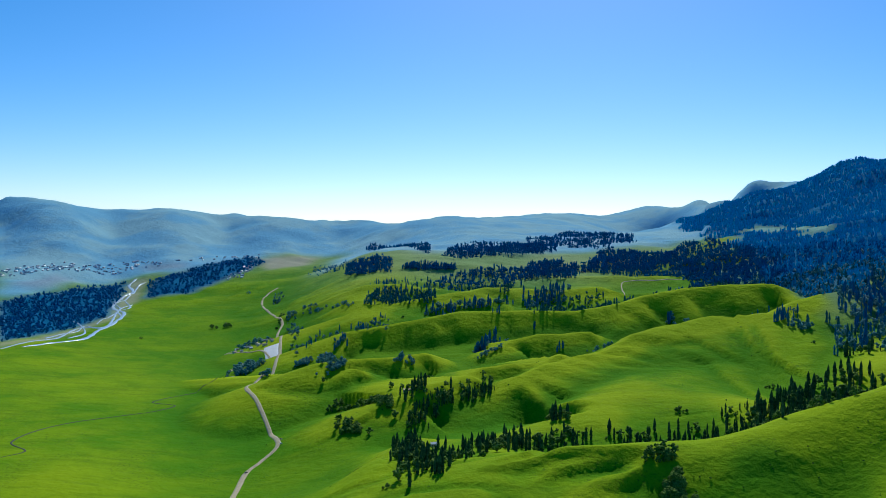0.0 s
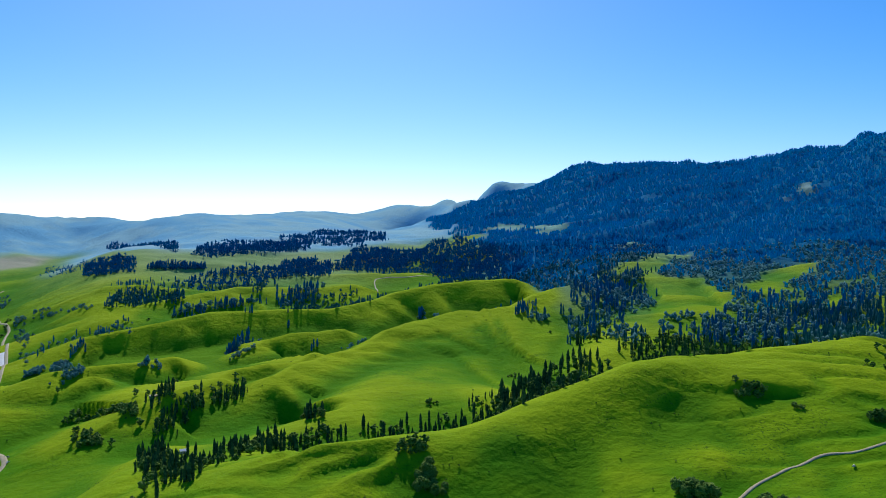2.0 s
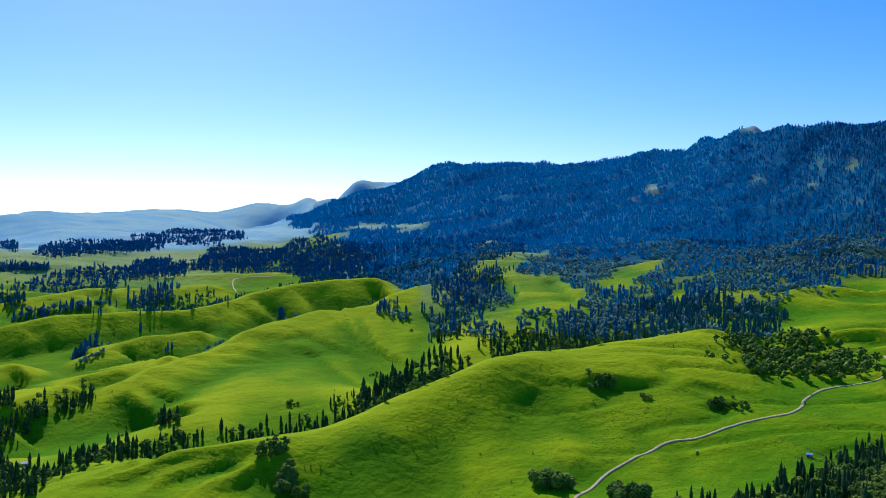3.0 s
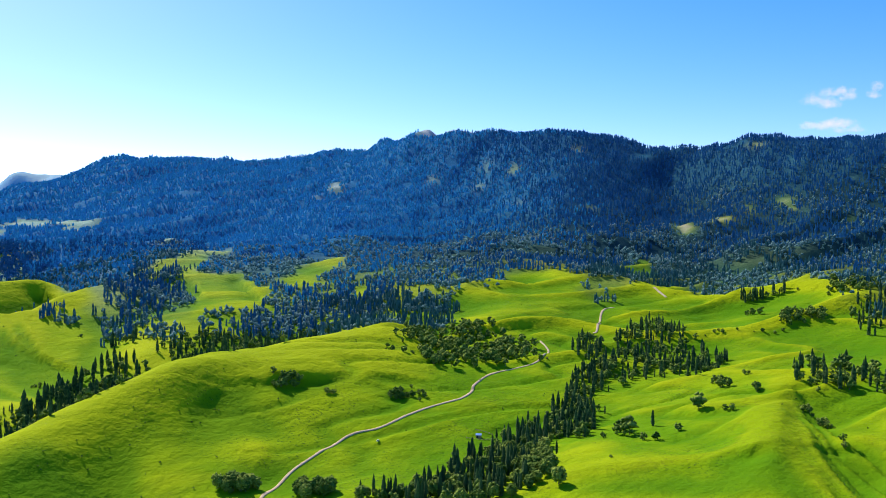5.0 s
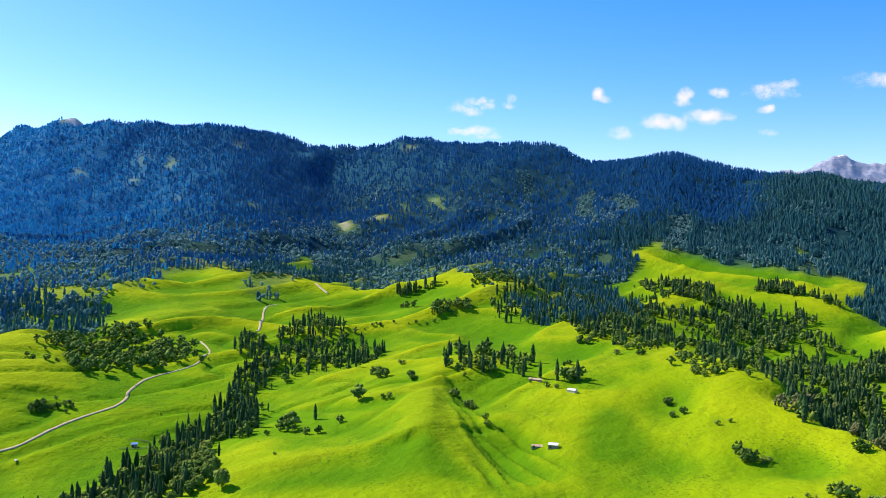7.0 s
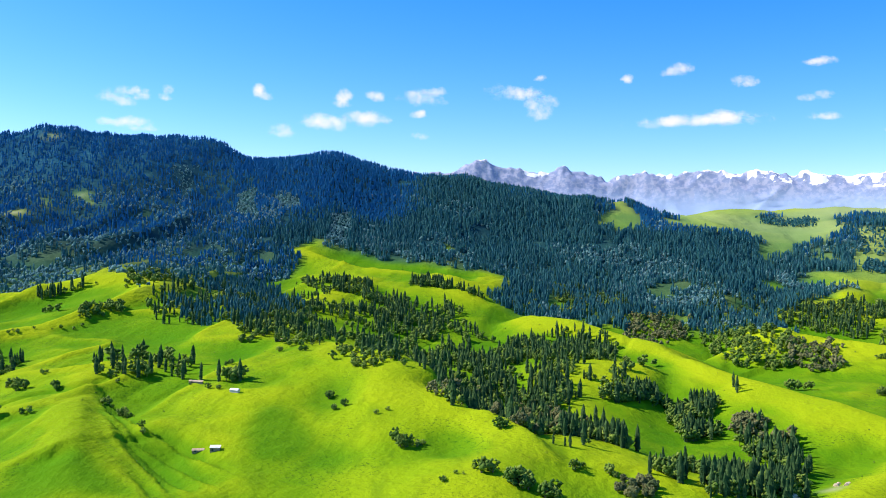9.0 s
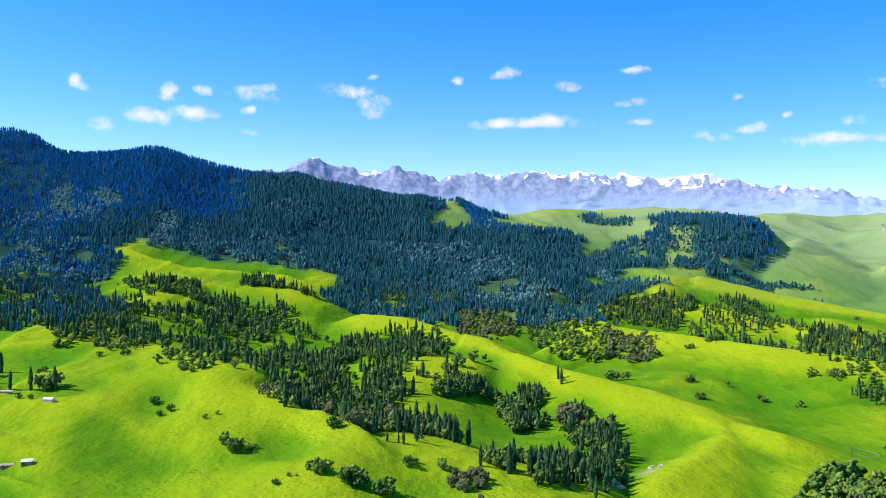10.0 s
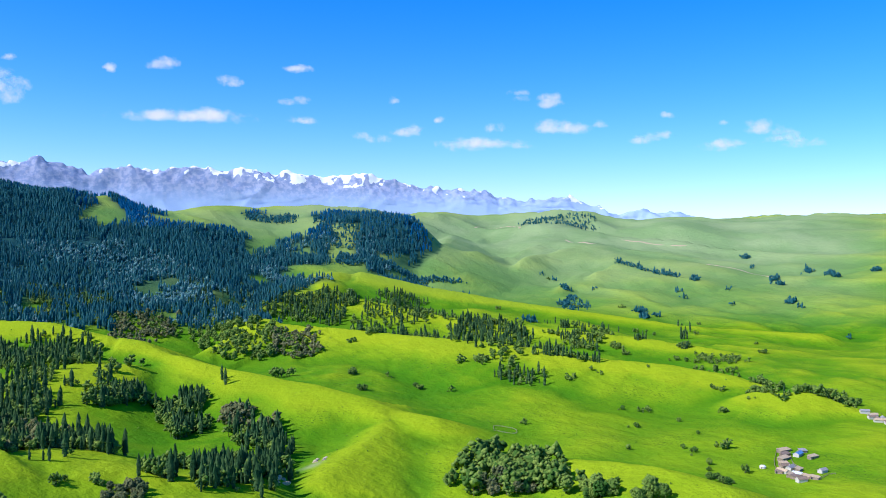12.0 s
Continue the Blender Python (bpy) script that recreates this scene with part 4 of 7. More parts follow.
def spruce_shape(seed, tiers, rim, height=21.5, spread=1.0):
    """A narrow, dense spruce: trunk, and a columnar crown of ragged drooping tiers."""
    rng = random.Random(seed)
    trunk = tube([((0, 0, -0.8), 0.45), ((0, 0, 3), 0.34), ((0, 0, height * 0.9), 0.06)], 6 if rim > 6 else 3, rng)
    v, f = [], []
    full = height * rng.uniform(0.10, 0.135) * spread
    blunt = rng.uniform(0.6, 1.0)
    for k in range(tiers):
        u = k / tiers
        z = height * (0.03 + 0.9 * u)
        r = full * min(1, 0.8 + 1.2 * u) * min(1.0, (1.08 - u) / 0.5) ** blunt * rng.uniform(0.84, 1.12)
        top = z + height / tiers * 2.4
        cx, cy = rng.uniform(-.15, .15), rng.uniform(-.15, .15)
        base, turn = len(v), rng.random() * 6
        last = k == tiers - 1
        for i in range(rim):
            a = turn + 2 * math.pi * i / rim
            q = r * (rng.uniform(0.92, 1.15) if i % 2 else rng.uniform(0.68, 0.86))
            v.append((cx + q * math.cos(a), cy + q * math.sin(a), z - (0.3 if i % 2 else -0.1) * r * rng.uniform(0.5, 1.2)))
        v.append((cx, cy, height if last else min(top, height * 0.99)))
        for i in range(rim):
            f.append((base + i, base + (i + 1) % rim, base + rim))
    return trunk, (v, f)


def clump(v, f, c, r, rng):
    base = len(v)
    for d in ((1, 0, 0), (0, 1, 0), (-1, 0, 0), (0, -1, 0), (0, 0, 1), (0, 0, -0.7)):
        q = r * rng.uniform(0.65, 1.3)
        v.append(tuple(c[i] + q * (d[i] + rng.uniform(-0.3, 0.3)) for i in range(3)))
    for a, b in ((0, 1), (1, 2), (2, 3), (3, 0)):
        f.append((base + a, base + b, base + 4))
        f.append((base + b, base + a, base + 5))


def leafy_shape(seed, clumps, sprays, height=14.0, squat=1.0):
    """A broad-leaved tree: trunk with limbs, and a crown of many small clumps round several boughs."""
    rng = random.Random(seed)
    tv, tf = tube([((0, 0, -0.6), 0.36), ((0.1, 0, height * 0.2), 0.28), ((0, 0.2, height * 0.55), 0.12)], 6 if sprays else 3, rng)
    lobes = [Vector((rng.gauss(0, 1), rng.gauss(0, 1), rng.gauss(0, .8))).normalized() for _ in range(7)]
    wide, deep, mid = height * 0.37 * squat, height * 0.43, height * 0.5

    def spot(reach):
        d = Vector((rng.gauss(0, 1), rng.gauss(0, 1), rng.gauss(0, 1))).normalized()
        swell = 0.72 + 0.34 * max(0.0, max(d.dot(q) for q in lobes) * 2 - 1)
        return Vector((d.x * wide, d.y * wide, d.z * deep)) * (swell * reach) + Vector((0, 0, mid))
    if sprays:
        for k in range(4):
            b = spot(0.6)
            bv, bf = tube([((0, 0, height * 0.18), 0.14), (tuple(0.5 * b + Vector((0, 0, height * 0.12))), 0.08), (tuple(b), 0.03)], 4, rng)
            tf += [tuple(i + len(tv) for i in q) for q in bf]
            tv += bv
    v, f = [], []
    if clumps > 12:
        for k in range(max(2, clumps // 12)):
            clump(v, f, spot(rng.uniform(0.1, 0.45)), height * rng.uniform(0.24, 0.32), rng)
    for k in range(clumps):
        clump(v, f, spot(rng.uniform(0.78, 1.0) if clumps > 12 else rng.uniform(0.3, 0.75)), height * (rng.uniform(0.07, 0.12) if clumps > 40 else rng.uniform(0.12, 0.18) if clumps > 12 else rng.uniform(0.2, 0.28)), rng)
    for k in range(sprays):
        c, s = spot(rng.uniform(0.88, 1.08)), height * rng.uniform(0.03, 0.06)
        p, q = Vector((rng.gauss(0, 1), rng.gauss(0, 1), rng.gauss(0, .6))).normalized() * s, Vector((rng.gauss(0, 1), rng.gauss(0, 1), rng.gauss(0, 1))).normalized() * s
        base = len(v)
        v += [tuple(c + p), tuple(c + q), tuple(c - p)]
        f.append((base, base + 1, base + 2))
    return (tv, tf), (v, f)


def shrub_shape(seed):
    trunk, crown = leafy_shape(seed, 26, 40, 5.6, 1.4)
    return trunk, crown


SHAPES = {"spruce": [spruce_shape(s, 15, 9, 21.5) for s in range(8)], "broadleaf": [leafy_shape(20 + s, 92, 60) for s in range(7)],
          "russet": [leafy_shape(40 + s, 90, 60, 13.0, 1.05) for s in range(5)], "shrub": [shrub_shape(60 + s) for s in range(4)]}
COARSE = {"spruce": [spruce_shape(80 + s, 3, 5, 17.5, 1.25) for s in range(8)], "broadleaf": [leafy_shape(90 + s, 3, 0, 11.5) for s in range(6)]}
MIDDLE = [leafy_shape(120 + s, 13, 0, 13.0) for s in range(9)]
SLIM = [spruce_shape(150 + s, 8, 7, 20.5, 1.1) for s in range(9)]
FOLIAGE = {"spruce": NEEDLES, "broadleaf": LEAVES, "russet": RUSSET, "shrub": LEAVES}
NAMES = {"spruce": ("spruce_tree", "tall narrow dark green spruce tree on grassy slope", "tree"),
         "broadleaf": ("leafy_tree", "round leafy green tree standing on green pasture", "tree"),
         "russet": ("olive_tree", "broad tree with olive brown leaves in a grove", "tree"),
         "shrub": ("shrub", "low dense dark green shrub on open meadow", "shrub")}


def shape_mesh(name, shape, mat):
    me = bpy.data.meshes.new(name)
    me.from_pydata(shape[0], [], shape[1])
    me.materials.append(mat)
    if name == "crown" and mat.name.find("leaves") >= 0:
        me.polygons.foreach_set("use_smooth", np.ones(len(me.polygons), bool))
    return me


MODELS = {}
for species, shapes in SHAPES.items():
    for trunk_shape, crown_shape in shapes:
        MODELS.setdefault(species, []).append((shape_mesh("trunk", trunk_shape, BARK), shape_mesh("crown", crown_shape, FOLIAGE[species][True])))


def plant(species, x, y, z, size, turn, group, pick):
    trunk_mesh, crown_mesh = MODELS[species][pick % len(MODELS[species])]
    name, label, category = NAMES[species]
    top = new(name)
    top.empty_display_size = 1
    top.matrix_basis = Matrix.LocRotScale((x, y, z), Euler((0, 0, turn)), (size * 0.97, size * 1.03, size))
    for part_name, mesh in (("trunk", trunk_mesh), ("crown", crown_mesh)):
        new(part_name, mesh).parent = top
    tagged(top, label, category, group)


def tri_arrays(shape):
    v, f = shape
    tris = []
    for q in f:
        tris.append(q[:3])
        if len(q) == 4:
            tris.append((q[0], q[2], q[3]))
    return np.array(v, np.float32), np.array(tris, np.int32)


def joined_wood(name, label, shapes, leaf, spots, rng_seed, size=1.0, keep_trunk=True, smooth=False):
    """One mesh of many trees; spots: rows of x, y, z, scale."""
    rng = np.random.RandomState(rng_seed)
    vs, fs, ms, at = [], [], [], 0
    ready = [(tri_arrays(a), tri_arrays(b)) for a, b in shapes]
    pick = rng.randint(0, len(ready), len(spots))
    turn = rng.uniform(0, 6.28, len(spots))
    for k, (trunk_tris, crown_tris) in enumerate(ready):
        rows = spots[pick == k]
        if not len(rows):
            continue
        for index, (v, f) in enumerate((trunk_tris, crown_tris)):
            if index == 0 and not keep_trunk:
                continue
            c, s = np.cos(turn[pick == k])[:, None], np.sin(turn[pick == k])[:, None]
            sc = rows[:, 3:4] * size
            x, y = v[None, :, 0] * sc, v[None, :, 1] * sc
            co = np.stack([c * x - s * y + rows[:, 0:1], s * x + c * y + rows[:, 1:2], v[None, :, 2] * sc + rows[:, 2:3]], -1)
            vs.append(co.reshape(-1, 3))
            fs.append((f[None] + (at + np.arange(len(rows)) * len(v))[:, None, None]).reshape(-1, 3))
            ms.append(np.full(len(rows) * len(f), index, np.int32))
            at += len(rows) * len(v)
    me = quad_mesh(name, np.concatenate(vs), np.concatenate(fs), smooth)
    me.materials.append(BARK)
    me.materials.append(leaf)
    me.polygons.foreach_set("material_index", np.concatenate(ms))
    ob = new(name, me)
    tagged(ob, label, "trees", kind="stuff")
    return ob


REST = {"hazed": [], "hazed_leafy": [], "spruce": [], "broadleaf": [], "russet": [], "shrub": [], "far": []}
COUNTS = {"spruce": 0, "broadleaf": 0, "russet": 0, "shrub": 0}
MOST = {"spruce": 300, "broadleaf": 240, "russet": 130, "shrub": 280}
stand_rng = random.Random(7)
LOW_WOODS = ("trees in the ravine", "trees on the pasture spurs", "trees by the valley road")
MIXED_WOODS = ("trees in the lower ravine", "mixed wood at the foot of the range", "spruce wood on the bank")
OPEN_WOODS = ("spruce wood in the valley", "trees in the east ravine", "russet trees at the valley head", "trees below the wooded hill")

OPENINGS = [(q, *np.min(q, 0), *np.max(q, 0)) for q in REGIONS["clearing"]]


def stand(group, kind, count, outline, size=1.0):
    """Trees scattered inside an outline, no two too close together."""
    p = np.array(outline, float)
    lo, hi = p.min(0), p.max(0)
    count = int(count * (1.5 if group in OPEN_WOODS else 1.7 if group == "woods on the far meadows" else 1.4 if group == "trees in the lower ravine" else 1))
    spots, tries = [], 0
    gap = {"shrub": 2.4, "far": 4.0}.get(kind, 4.2)
    while len(spots) < count and tries < count * 60:
        tries += 1
        x, y = stand_rng.uniform(lo[0], hi[0]), stand_rng.uniform(lo[1], hi[1])
        if not within(outline, np.array([x]), np.array([y]))[0]:
            continue
        if any((x - a) ** 2 + (y - b) ** 2 < gap * gap for a, b in spots):
            gap *= 0.995
            continue
        if count > 8:
            here = np.array([x]), np.array([y])
            if group in OPEN_WOODS and fractal(*here, 46, 2, 131)[0] < -0.15:
                continue
            if any(a < x < c and b < y < d and within(q, *here)[0] for q, a, b, c, d in OPENINGS):
                continue
        if count > 8 and stand_rng.random() < 0.16:
            x, y = x + stand_rng.gauss(0, 9), y + stand_rng.gauss(0, 9)
        spots.append((x, y))
    if not spots:
        return
    heights = land_height([s[0] for s in spots], [s[1] for s in spots])
    for (x, y), z in zip(spots, heights):
        species = kind
        if kind == "spruce" and count > 8 and stand_rng.random() < (0.45 if group in OPEN_WOODS + MIXED_WOODS else 0.3):
            species = "broadleaf"
        if kind == "mixed":
            species = "spruce" if stand_rng.random() < 0.55 else "broadleaf"
        scale = size * stand_rng.choice((0.5, 0.68, 0.8, 0.92, 1.0, 1.1, 1.22)) * stand_rng.uniform(0.9, 1.1) * (0.92 if group in OPEN_WOODS else 0.68 if group in LOW_WOODS else 0.8 if group in MIXED_WOODS else 1.0)
        # trees farther off on the sun's side get foliage tinted blue as haze
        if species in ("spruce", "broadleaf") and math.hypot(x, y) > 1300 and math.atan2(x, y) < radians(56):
            species = "hazed" if species == "spruce" else "hazed_leafy"
        if species in COUNTS and COUNTS[species] < MOST[species]:
            COUNTS[species] += 1
            plant(species, x, y, z - 0.2, scale, stand_rng.uniform(0, 6.28), group, stand_rng.randrange(24))
        else:
            REST[species].append((x, y, z - 0.2, scale))


stand('shrubs on the near meadow', 'shrub', 5, [(582, -72), (598, -72), (598, -56), (582, -56)], size=1.7)
stand('shrubs on the near meadow', 'shrub', 2, [(594, 1), (602, 1), (602, 9), (594, 9)], size=0.8)
stand('shrubs on the near meadow', 'shrub', 8, [(587, -59), (607, -59), (607, -39), (587, -39)], size=1.8)
stand('shrubs on the near meadow', 'shrub', 2, [(605, -11), (612, -11), (612, -3), (605, -3)], size=0.8)
stand('shrubs on the near meadow', 'shrub', 4, [(605, -31), (620, -31), (620, -17), (605, -17)], size=1.7)
stand('single trees on the east hill', 'broadleaf', 1, [(494, 369), (502, 369), (502, 377), (494, 377)], size=0.8)
stand('russet shrubs', 'russet', 24, [(609, -114), (603, -142), (626, -147), (629, -124)], size=0.7)
stand('shrubs on the near meadow', 'shrub', 3, [(638, -104), (652, -104), (652, -92), (638, -92)], size=1.5)
stand('shrubs on the near meadow', 'shrub', 4, [(638, -128), (648, -128), (648, -116), (638, -116)], size=1.2)
stand('trees in the lower ravine', 'broadleaf', 25, [(479, 387), (522, 394), (578, 448), (503, 417)])
stand('single trees on the east hill', 'shrub', 1, [(562, 371), (569, 371), (569, 378), (562, 378)])
stand('trees in the lower ravine', 'broadleaf', 14, [(413, 560), (424, 533), (414, 529), (403, 556)])
stand('trees on the pasture spurs', 'broadleaf', 22, [(169, 657), (184, 654), (187, 674), (177, 675)])
stand('thicket on the near spur', 'russet', 14, [(586, -399), (571, -451), (609, -450)])
stand('shrubs on the near meadow', 'shrub', 6, [(693, 21), (703, 21), (703, 31), (693, 31)], size=0.8)
stand('trees in the lower ravine', 'broadleaf', 16, [(365, 598), (389, 591), (387, 581), (363, 588)])
stand('thicket on the near spur', 'broadleaf', 18, [(537, -472), (512, -485), (503, -482), (524, -466)])
stand('shrubs on the near meadow', 'shrub', 7, [(690, 30), (707, 30), (707, 47), (690, 47)], size=1.6)
stand('thicket on the near spur', 'broadleaf', 7, [(490, -483), (484, -503), (474, -501), (480, -481)])
stand('trees by the valley road', 'shrub', 2, [(-50, 702), (-42, 702), (-42, 711), (-50, 711)])
stand('trees in the lower ravine', 'spruce', 240, [(419, 505), (460, 495), (504, 489), (586, 512), (656, 530), (651, 485), (569, 441), (477, 390), (455, 408)])
stand('shrubs on the near meadow', 'shrub', 3, [(706, -47), (716, -47), (716, -35), (706, -35)], size=1.4)
stand('thicket on the near spur', 'broadleaf', 29, [(569, -474), (594, -400), (622, -460), (573, -485)], size=1.3)
stand('trees on the pasture spurs', 'broadleaf', 16, [(159, 693), (185, 692), (188, 700), (169, 704)])
stand('spruce wood in the valley', 'spruce', 88, [(716, -118), (670, -154), (632, -177), (692, -185), (834, -174)])
stand('thicket on the near spur', 'broadleaf', 83, [(609, -376), (582, -409), (556, -469), (568, -487), (660, -528), (688, -496), (674, -452), (635, -409)], size=1.3)
stand('single trees on the east hill', 'shrub', 2, [(635, 378), (645, 378), (645, 389), (635, 389)], size=1.4)
stand('trees below the ridge', 'shrub', 2, [(704, 246), (713, 246), (713, 254), (704, 254)])
stand('trees in the east ravine', 'spruce', 40, [(737, -114), (676, -152), (632, -191), (742, -214), (871, -175)])
stand('shrubs on the near meadow', 'shrub', 1, [(759, 65), (766, 65), (766, 72), (759, 72)], size=1.0)
stand('single trees on the east hill', 'shrub', 1, [(633, 422), (640, 422), (640, 429), (633, 429)])
stand('shrubs on the near meadow', 'shrub', 1, [(763, 50), (770, 50), (770, 57), (763, 57)], size=1.0)
stand('trees in the east ravine', 'spruce', 220, [(617, -181), (671, -262), (832, -336), (884, -345), (858, -296), (686, -206)])
stand('single trees on the east hill', 'shrub', 1, [(672, 376), (681, 376), (681, 385), (672, 385)], size=1.6)
stand('single trees on the east hill', 'broadleaf', 4, [(645, 409), (663, 409), (663, 427), (645, 427)], size=1.35)
stand('trees in the ravine', 'mixed', 100, [(-47, 812), (-28, 913), (12, 761), (1, 711), (-35, 741)])
stand('single trees on the east hill', 'spruce', 1, [(679, 404), (687, 404), (687, 411), (679, 411)], size=0.6)
stand('shrubs on the near meadow', 'shrub', 3, [(786, 96), (797, 96), (797, 107), (786, 107)], size=1.2)
stand('trees in the east ravine', 'spruce', 100, [(645, -182), (616, -237), (795, -329), (905, -347), (958, -328), (824, -259)])
stand('trees in the ravine', 'mixed', 120, [(-47, 751), (-28, 710), (-1, 716), (19, 770), (62, 814), (119, 905), (122, 931), (68, 890), (10, 877), (-52, 895)])
stand('single trees on the east hill', 'shrub', 2, [(742, 362), (751, 362), (751, 371), (742, 371)])
stand('single trees on the east hill', 'broadleaf', 1, [(731, 389), (742, 389), (742, 400), (731, 400)], size=1.3)
stand('russet trees at the valley head', 'russet', 75, [(725, -34), (705, -107), (902, -136), (991, -66)])
stand('trees on the east spurs', 'shrub', 18, [(619, -686), (490, -605), (450, -541), (627, -680)], size=1.15)
stand('shrubs on the near meadow', 'shrub', 3, [(825, 112), (836, 112), (836, 123), (825, 123)], size=1.3)
stand('trees on the east spurs', 'broadleaf', 1, [(631, -622), (639, -622), (639, -616), (631, -616)], size=0.65)
stand('trees below the ridge', 'shrub', 3, [(782, 291), (794, 291), (794, 302), (782, 302)], size=1.4)
stand('trees in the lower ravine', 'spruce', 92, [(705, 544), (779, 551), (734, 496), (627, 440), (640, 484)])
stand('trees below the ridge', 'shrub', 3, [(797, 312), (809, 312), (809, 324), (797, 324)], size=1.5)
stand('single trees on the east hill', 'spruce', 1, [(718, 481), (726, 481), (726, 488), (718, 488)], size=0.6)
stand('trees in the ravine', 'spruce', 100, [(13, 850), (99, 844), (142, 848), (153, 917), (50, 899)])
stand('shrubs on the front hill', 'shrub', 4, [(541, 687), (552, 687), (552, 697), (541, 697)])
stand('trees below the ridge', 'shrub', 5, [(869, 257), (842, 219), (834, 225), (861, 263)])
stand('trees on the east spurs', 'broadleaf', 2, [(781, -608), (789, -608), (789, -600), (781, -600)], size=0.5)
stand('shrubs on the front hill', 'shrub', 12, [(506, 739), (534, 727), (530, 717), (502, 729)], size=1.5)
stand('shrubs on the front hill', 'shrub', 12, [(600, 664), (623, 651), (619, 643), (596, 656)], size=1.5)
stand('trees on the east spurs', 'broadleaf', 4, [(579, -704), (591, -704), (591, -692), (579, -692)], size=0.72)
stand('shrubs behind the hill crest', 'shrub', 16, [(327, 795), (387, 812), (400, 839), (342, 832)])
stand('trees below the ridge', 'spruce', 1, [(860, 229), (871, 229), (871, 240), (860, 240)], size=1.25)
stand('shrubs on the front hill', 'shrub', 4, [(625, 637), (635, 637), (635, 648), (625, 648)])
stand('trees below the ridge', 'mixed', 7, [(868, 208), (885, 208), (885, 226), (868, 226)])
stand('spruce wood in the valley', 'mixed', 340, [(886, 16), (777, 4), (738, -39), (692, -91), (713, -136), (920, -175), (1023, -134), (1178, -78), (1142, -39)])
stand('trees in the ravine', 'spruce', 120, [(173, 837), (267, 844), (289, 915), (188, 911)])
stand('trees in the east ravine', 'russet', 44, [(920, -299), (860, -341), (899, -350), (942, -336), (967, -314)])
stand('shrubs on the near meadow', 'shrub', 5, [(897, 89), (911, 89), (911, 103), (897, 103)], size=1.5)
stand('trees below the ridge', 'spruce', 1, [(869, 248), (878, 248), (878, 258), (869, 258)], size=1.05)
stand('shrubs on the near meadow', 'shrub', 4, [(901, 72), (914, 72), (914, 85), (901, 85)], size=1.5)
stand('shrubs on the near meadow', 'shrub', 3, [(832, 378), (844, 378), (844, 390), (832, 390)], size=1.3)
stand('russet trees at the valley head', 'russet', 37, [(812, 18), (771, 4), (978, -33), (1045, -35), (1026, 5)])
stand('trees in the ravine', 'mixed', 100, [(119, 905), (190, 910), (257, 929), (315, 911), (295, 749), (381, 967), (301, 947), (194, 929), (122, 931)])
stand('shrubs on the near meadow', 'shrub', 3, [(840, 418), (851, 418), (851, 429), (840, 429)], size=1.4)
stand('trees in the east ravine', 'mixed', 92, [(865, -226), (950, -290), (1006, -336), (1040, -311), (985, -263)])
stand('trees in the ravine', 'mixed', 60, [(295, 749), (365, 761), (486, 1014), (394, 983)])
stand('single trees on the east hill', 'shrub', 3, [(853, 427), (865, 427), (865, 440), (853, 440)], size=1.5)
stand('trees below the ridge', 'shrub', 3, [(931, 234), (940, 234), (940, 243), (931, 243)])
stand('trees in the ravine', 'spruce', 112, [(268, 849), (381, 892), (412, 966), (289, 915)])
stand('trees on the east spurs', 'shrub', 3, [(710, -708), (720, -708), (720, -698), (710, -698)], size=1.08)
stand('small trees on the east spurs', 'shrub', 1, [(640, -726), (646, -726), (646, -720), (640, -720)], size=1)
stand('spruce wood in the valley', 'broadleaf', 72, [(987, -161), (909, -209), (927, -288), (1030, -306), (1070, -231)])
stand('trees below the ridge', 'mixed', 64, [(886, 371), (885, 339), (896, 297), (893, 263), (963, 284), (1008, 354), (985, 405)])
stand('trees in the east ravine', 'mixed', 36, [(965, -247), (961, -271), (1000, -328), (1049, -344), (1055, -277)])
stand('trees on the pasture spurs', 'shrub', 3, [(80, 982), (90, 982), (90, 992), (80, 992)])
stand('trees on the pasture spurs', 'spruce', 18, [(119, 977), (141, 964), (144, 987), (122, 1004)], size=1.2)
stand('single trees on the east hill', 'shrub', 2, [(897, 419), (906, 419), (906, 427), (897, 427)])
stand('spruce wood in the valley', 'spruce', 44, [(922, -144), (1042, -248), (1043, -238), (987, -168)])
stand('shrubs on the near meadow', 'shrub', 2, [(994, 162), (1004, 162), (1004, 172), (994, 172)], size=1.2)
stand('trees in the lower ravine', 'spruce', 68, [(817, 593), (933, 621), (901, 585), (789, 533), (752, 546)])
stand('shrubs on the front hill', 'shrub', 7, [(686, 766), (705, 734), (697, 728), (678, 760)])
stand('trees in the east ravine', 'spruce', 32, [(985, -181), (954, -193), (1027, -257), (1078, -276), (1043, -210)])
stand('single trees', 'shrub', 5, [(265, 976), (277, 976), (278, 992), (267, 991)])
stand('shrubs on the near meadow', 'shrub', 2, [(1002, 191), (1011, 191), (1011, 200), (1002, 200)], size=1.2)
stand('single trees on the spur', 'broadleaf', 4, [(1098, -442), (1114, -442), (1114, -426), (1098, -426)], size=1.1)
stand('trees on the pasture spurs', 'spruce', 18, [(-40, 1044), (-20, 1057), (-22, 1073), (-39, 1069)])
stand('trees in the ravine', 'spruce', 132, [(355, 887), (479, 934), (513, 1000), (416, 1040)])
stand('small trees on the east spurs', 'shrub', 5, [(978, -504), (992, -504), (992, -492), (978, -492)], size=1.3)
stand('small trees on the east spurs', 'shrub', 1, [(708, -774), (714, -774), (714, -768), (708, -768)], size=1)
stand('trees in the east ravine', 'mixed', 180, [(1402, -127), (1371, -198), (1314, -249), (1056, -200), (982, -159), (864, -139), (730, -106), (692, -63)])
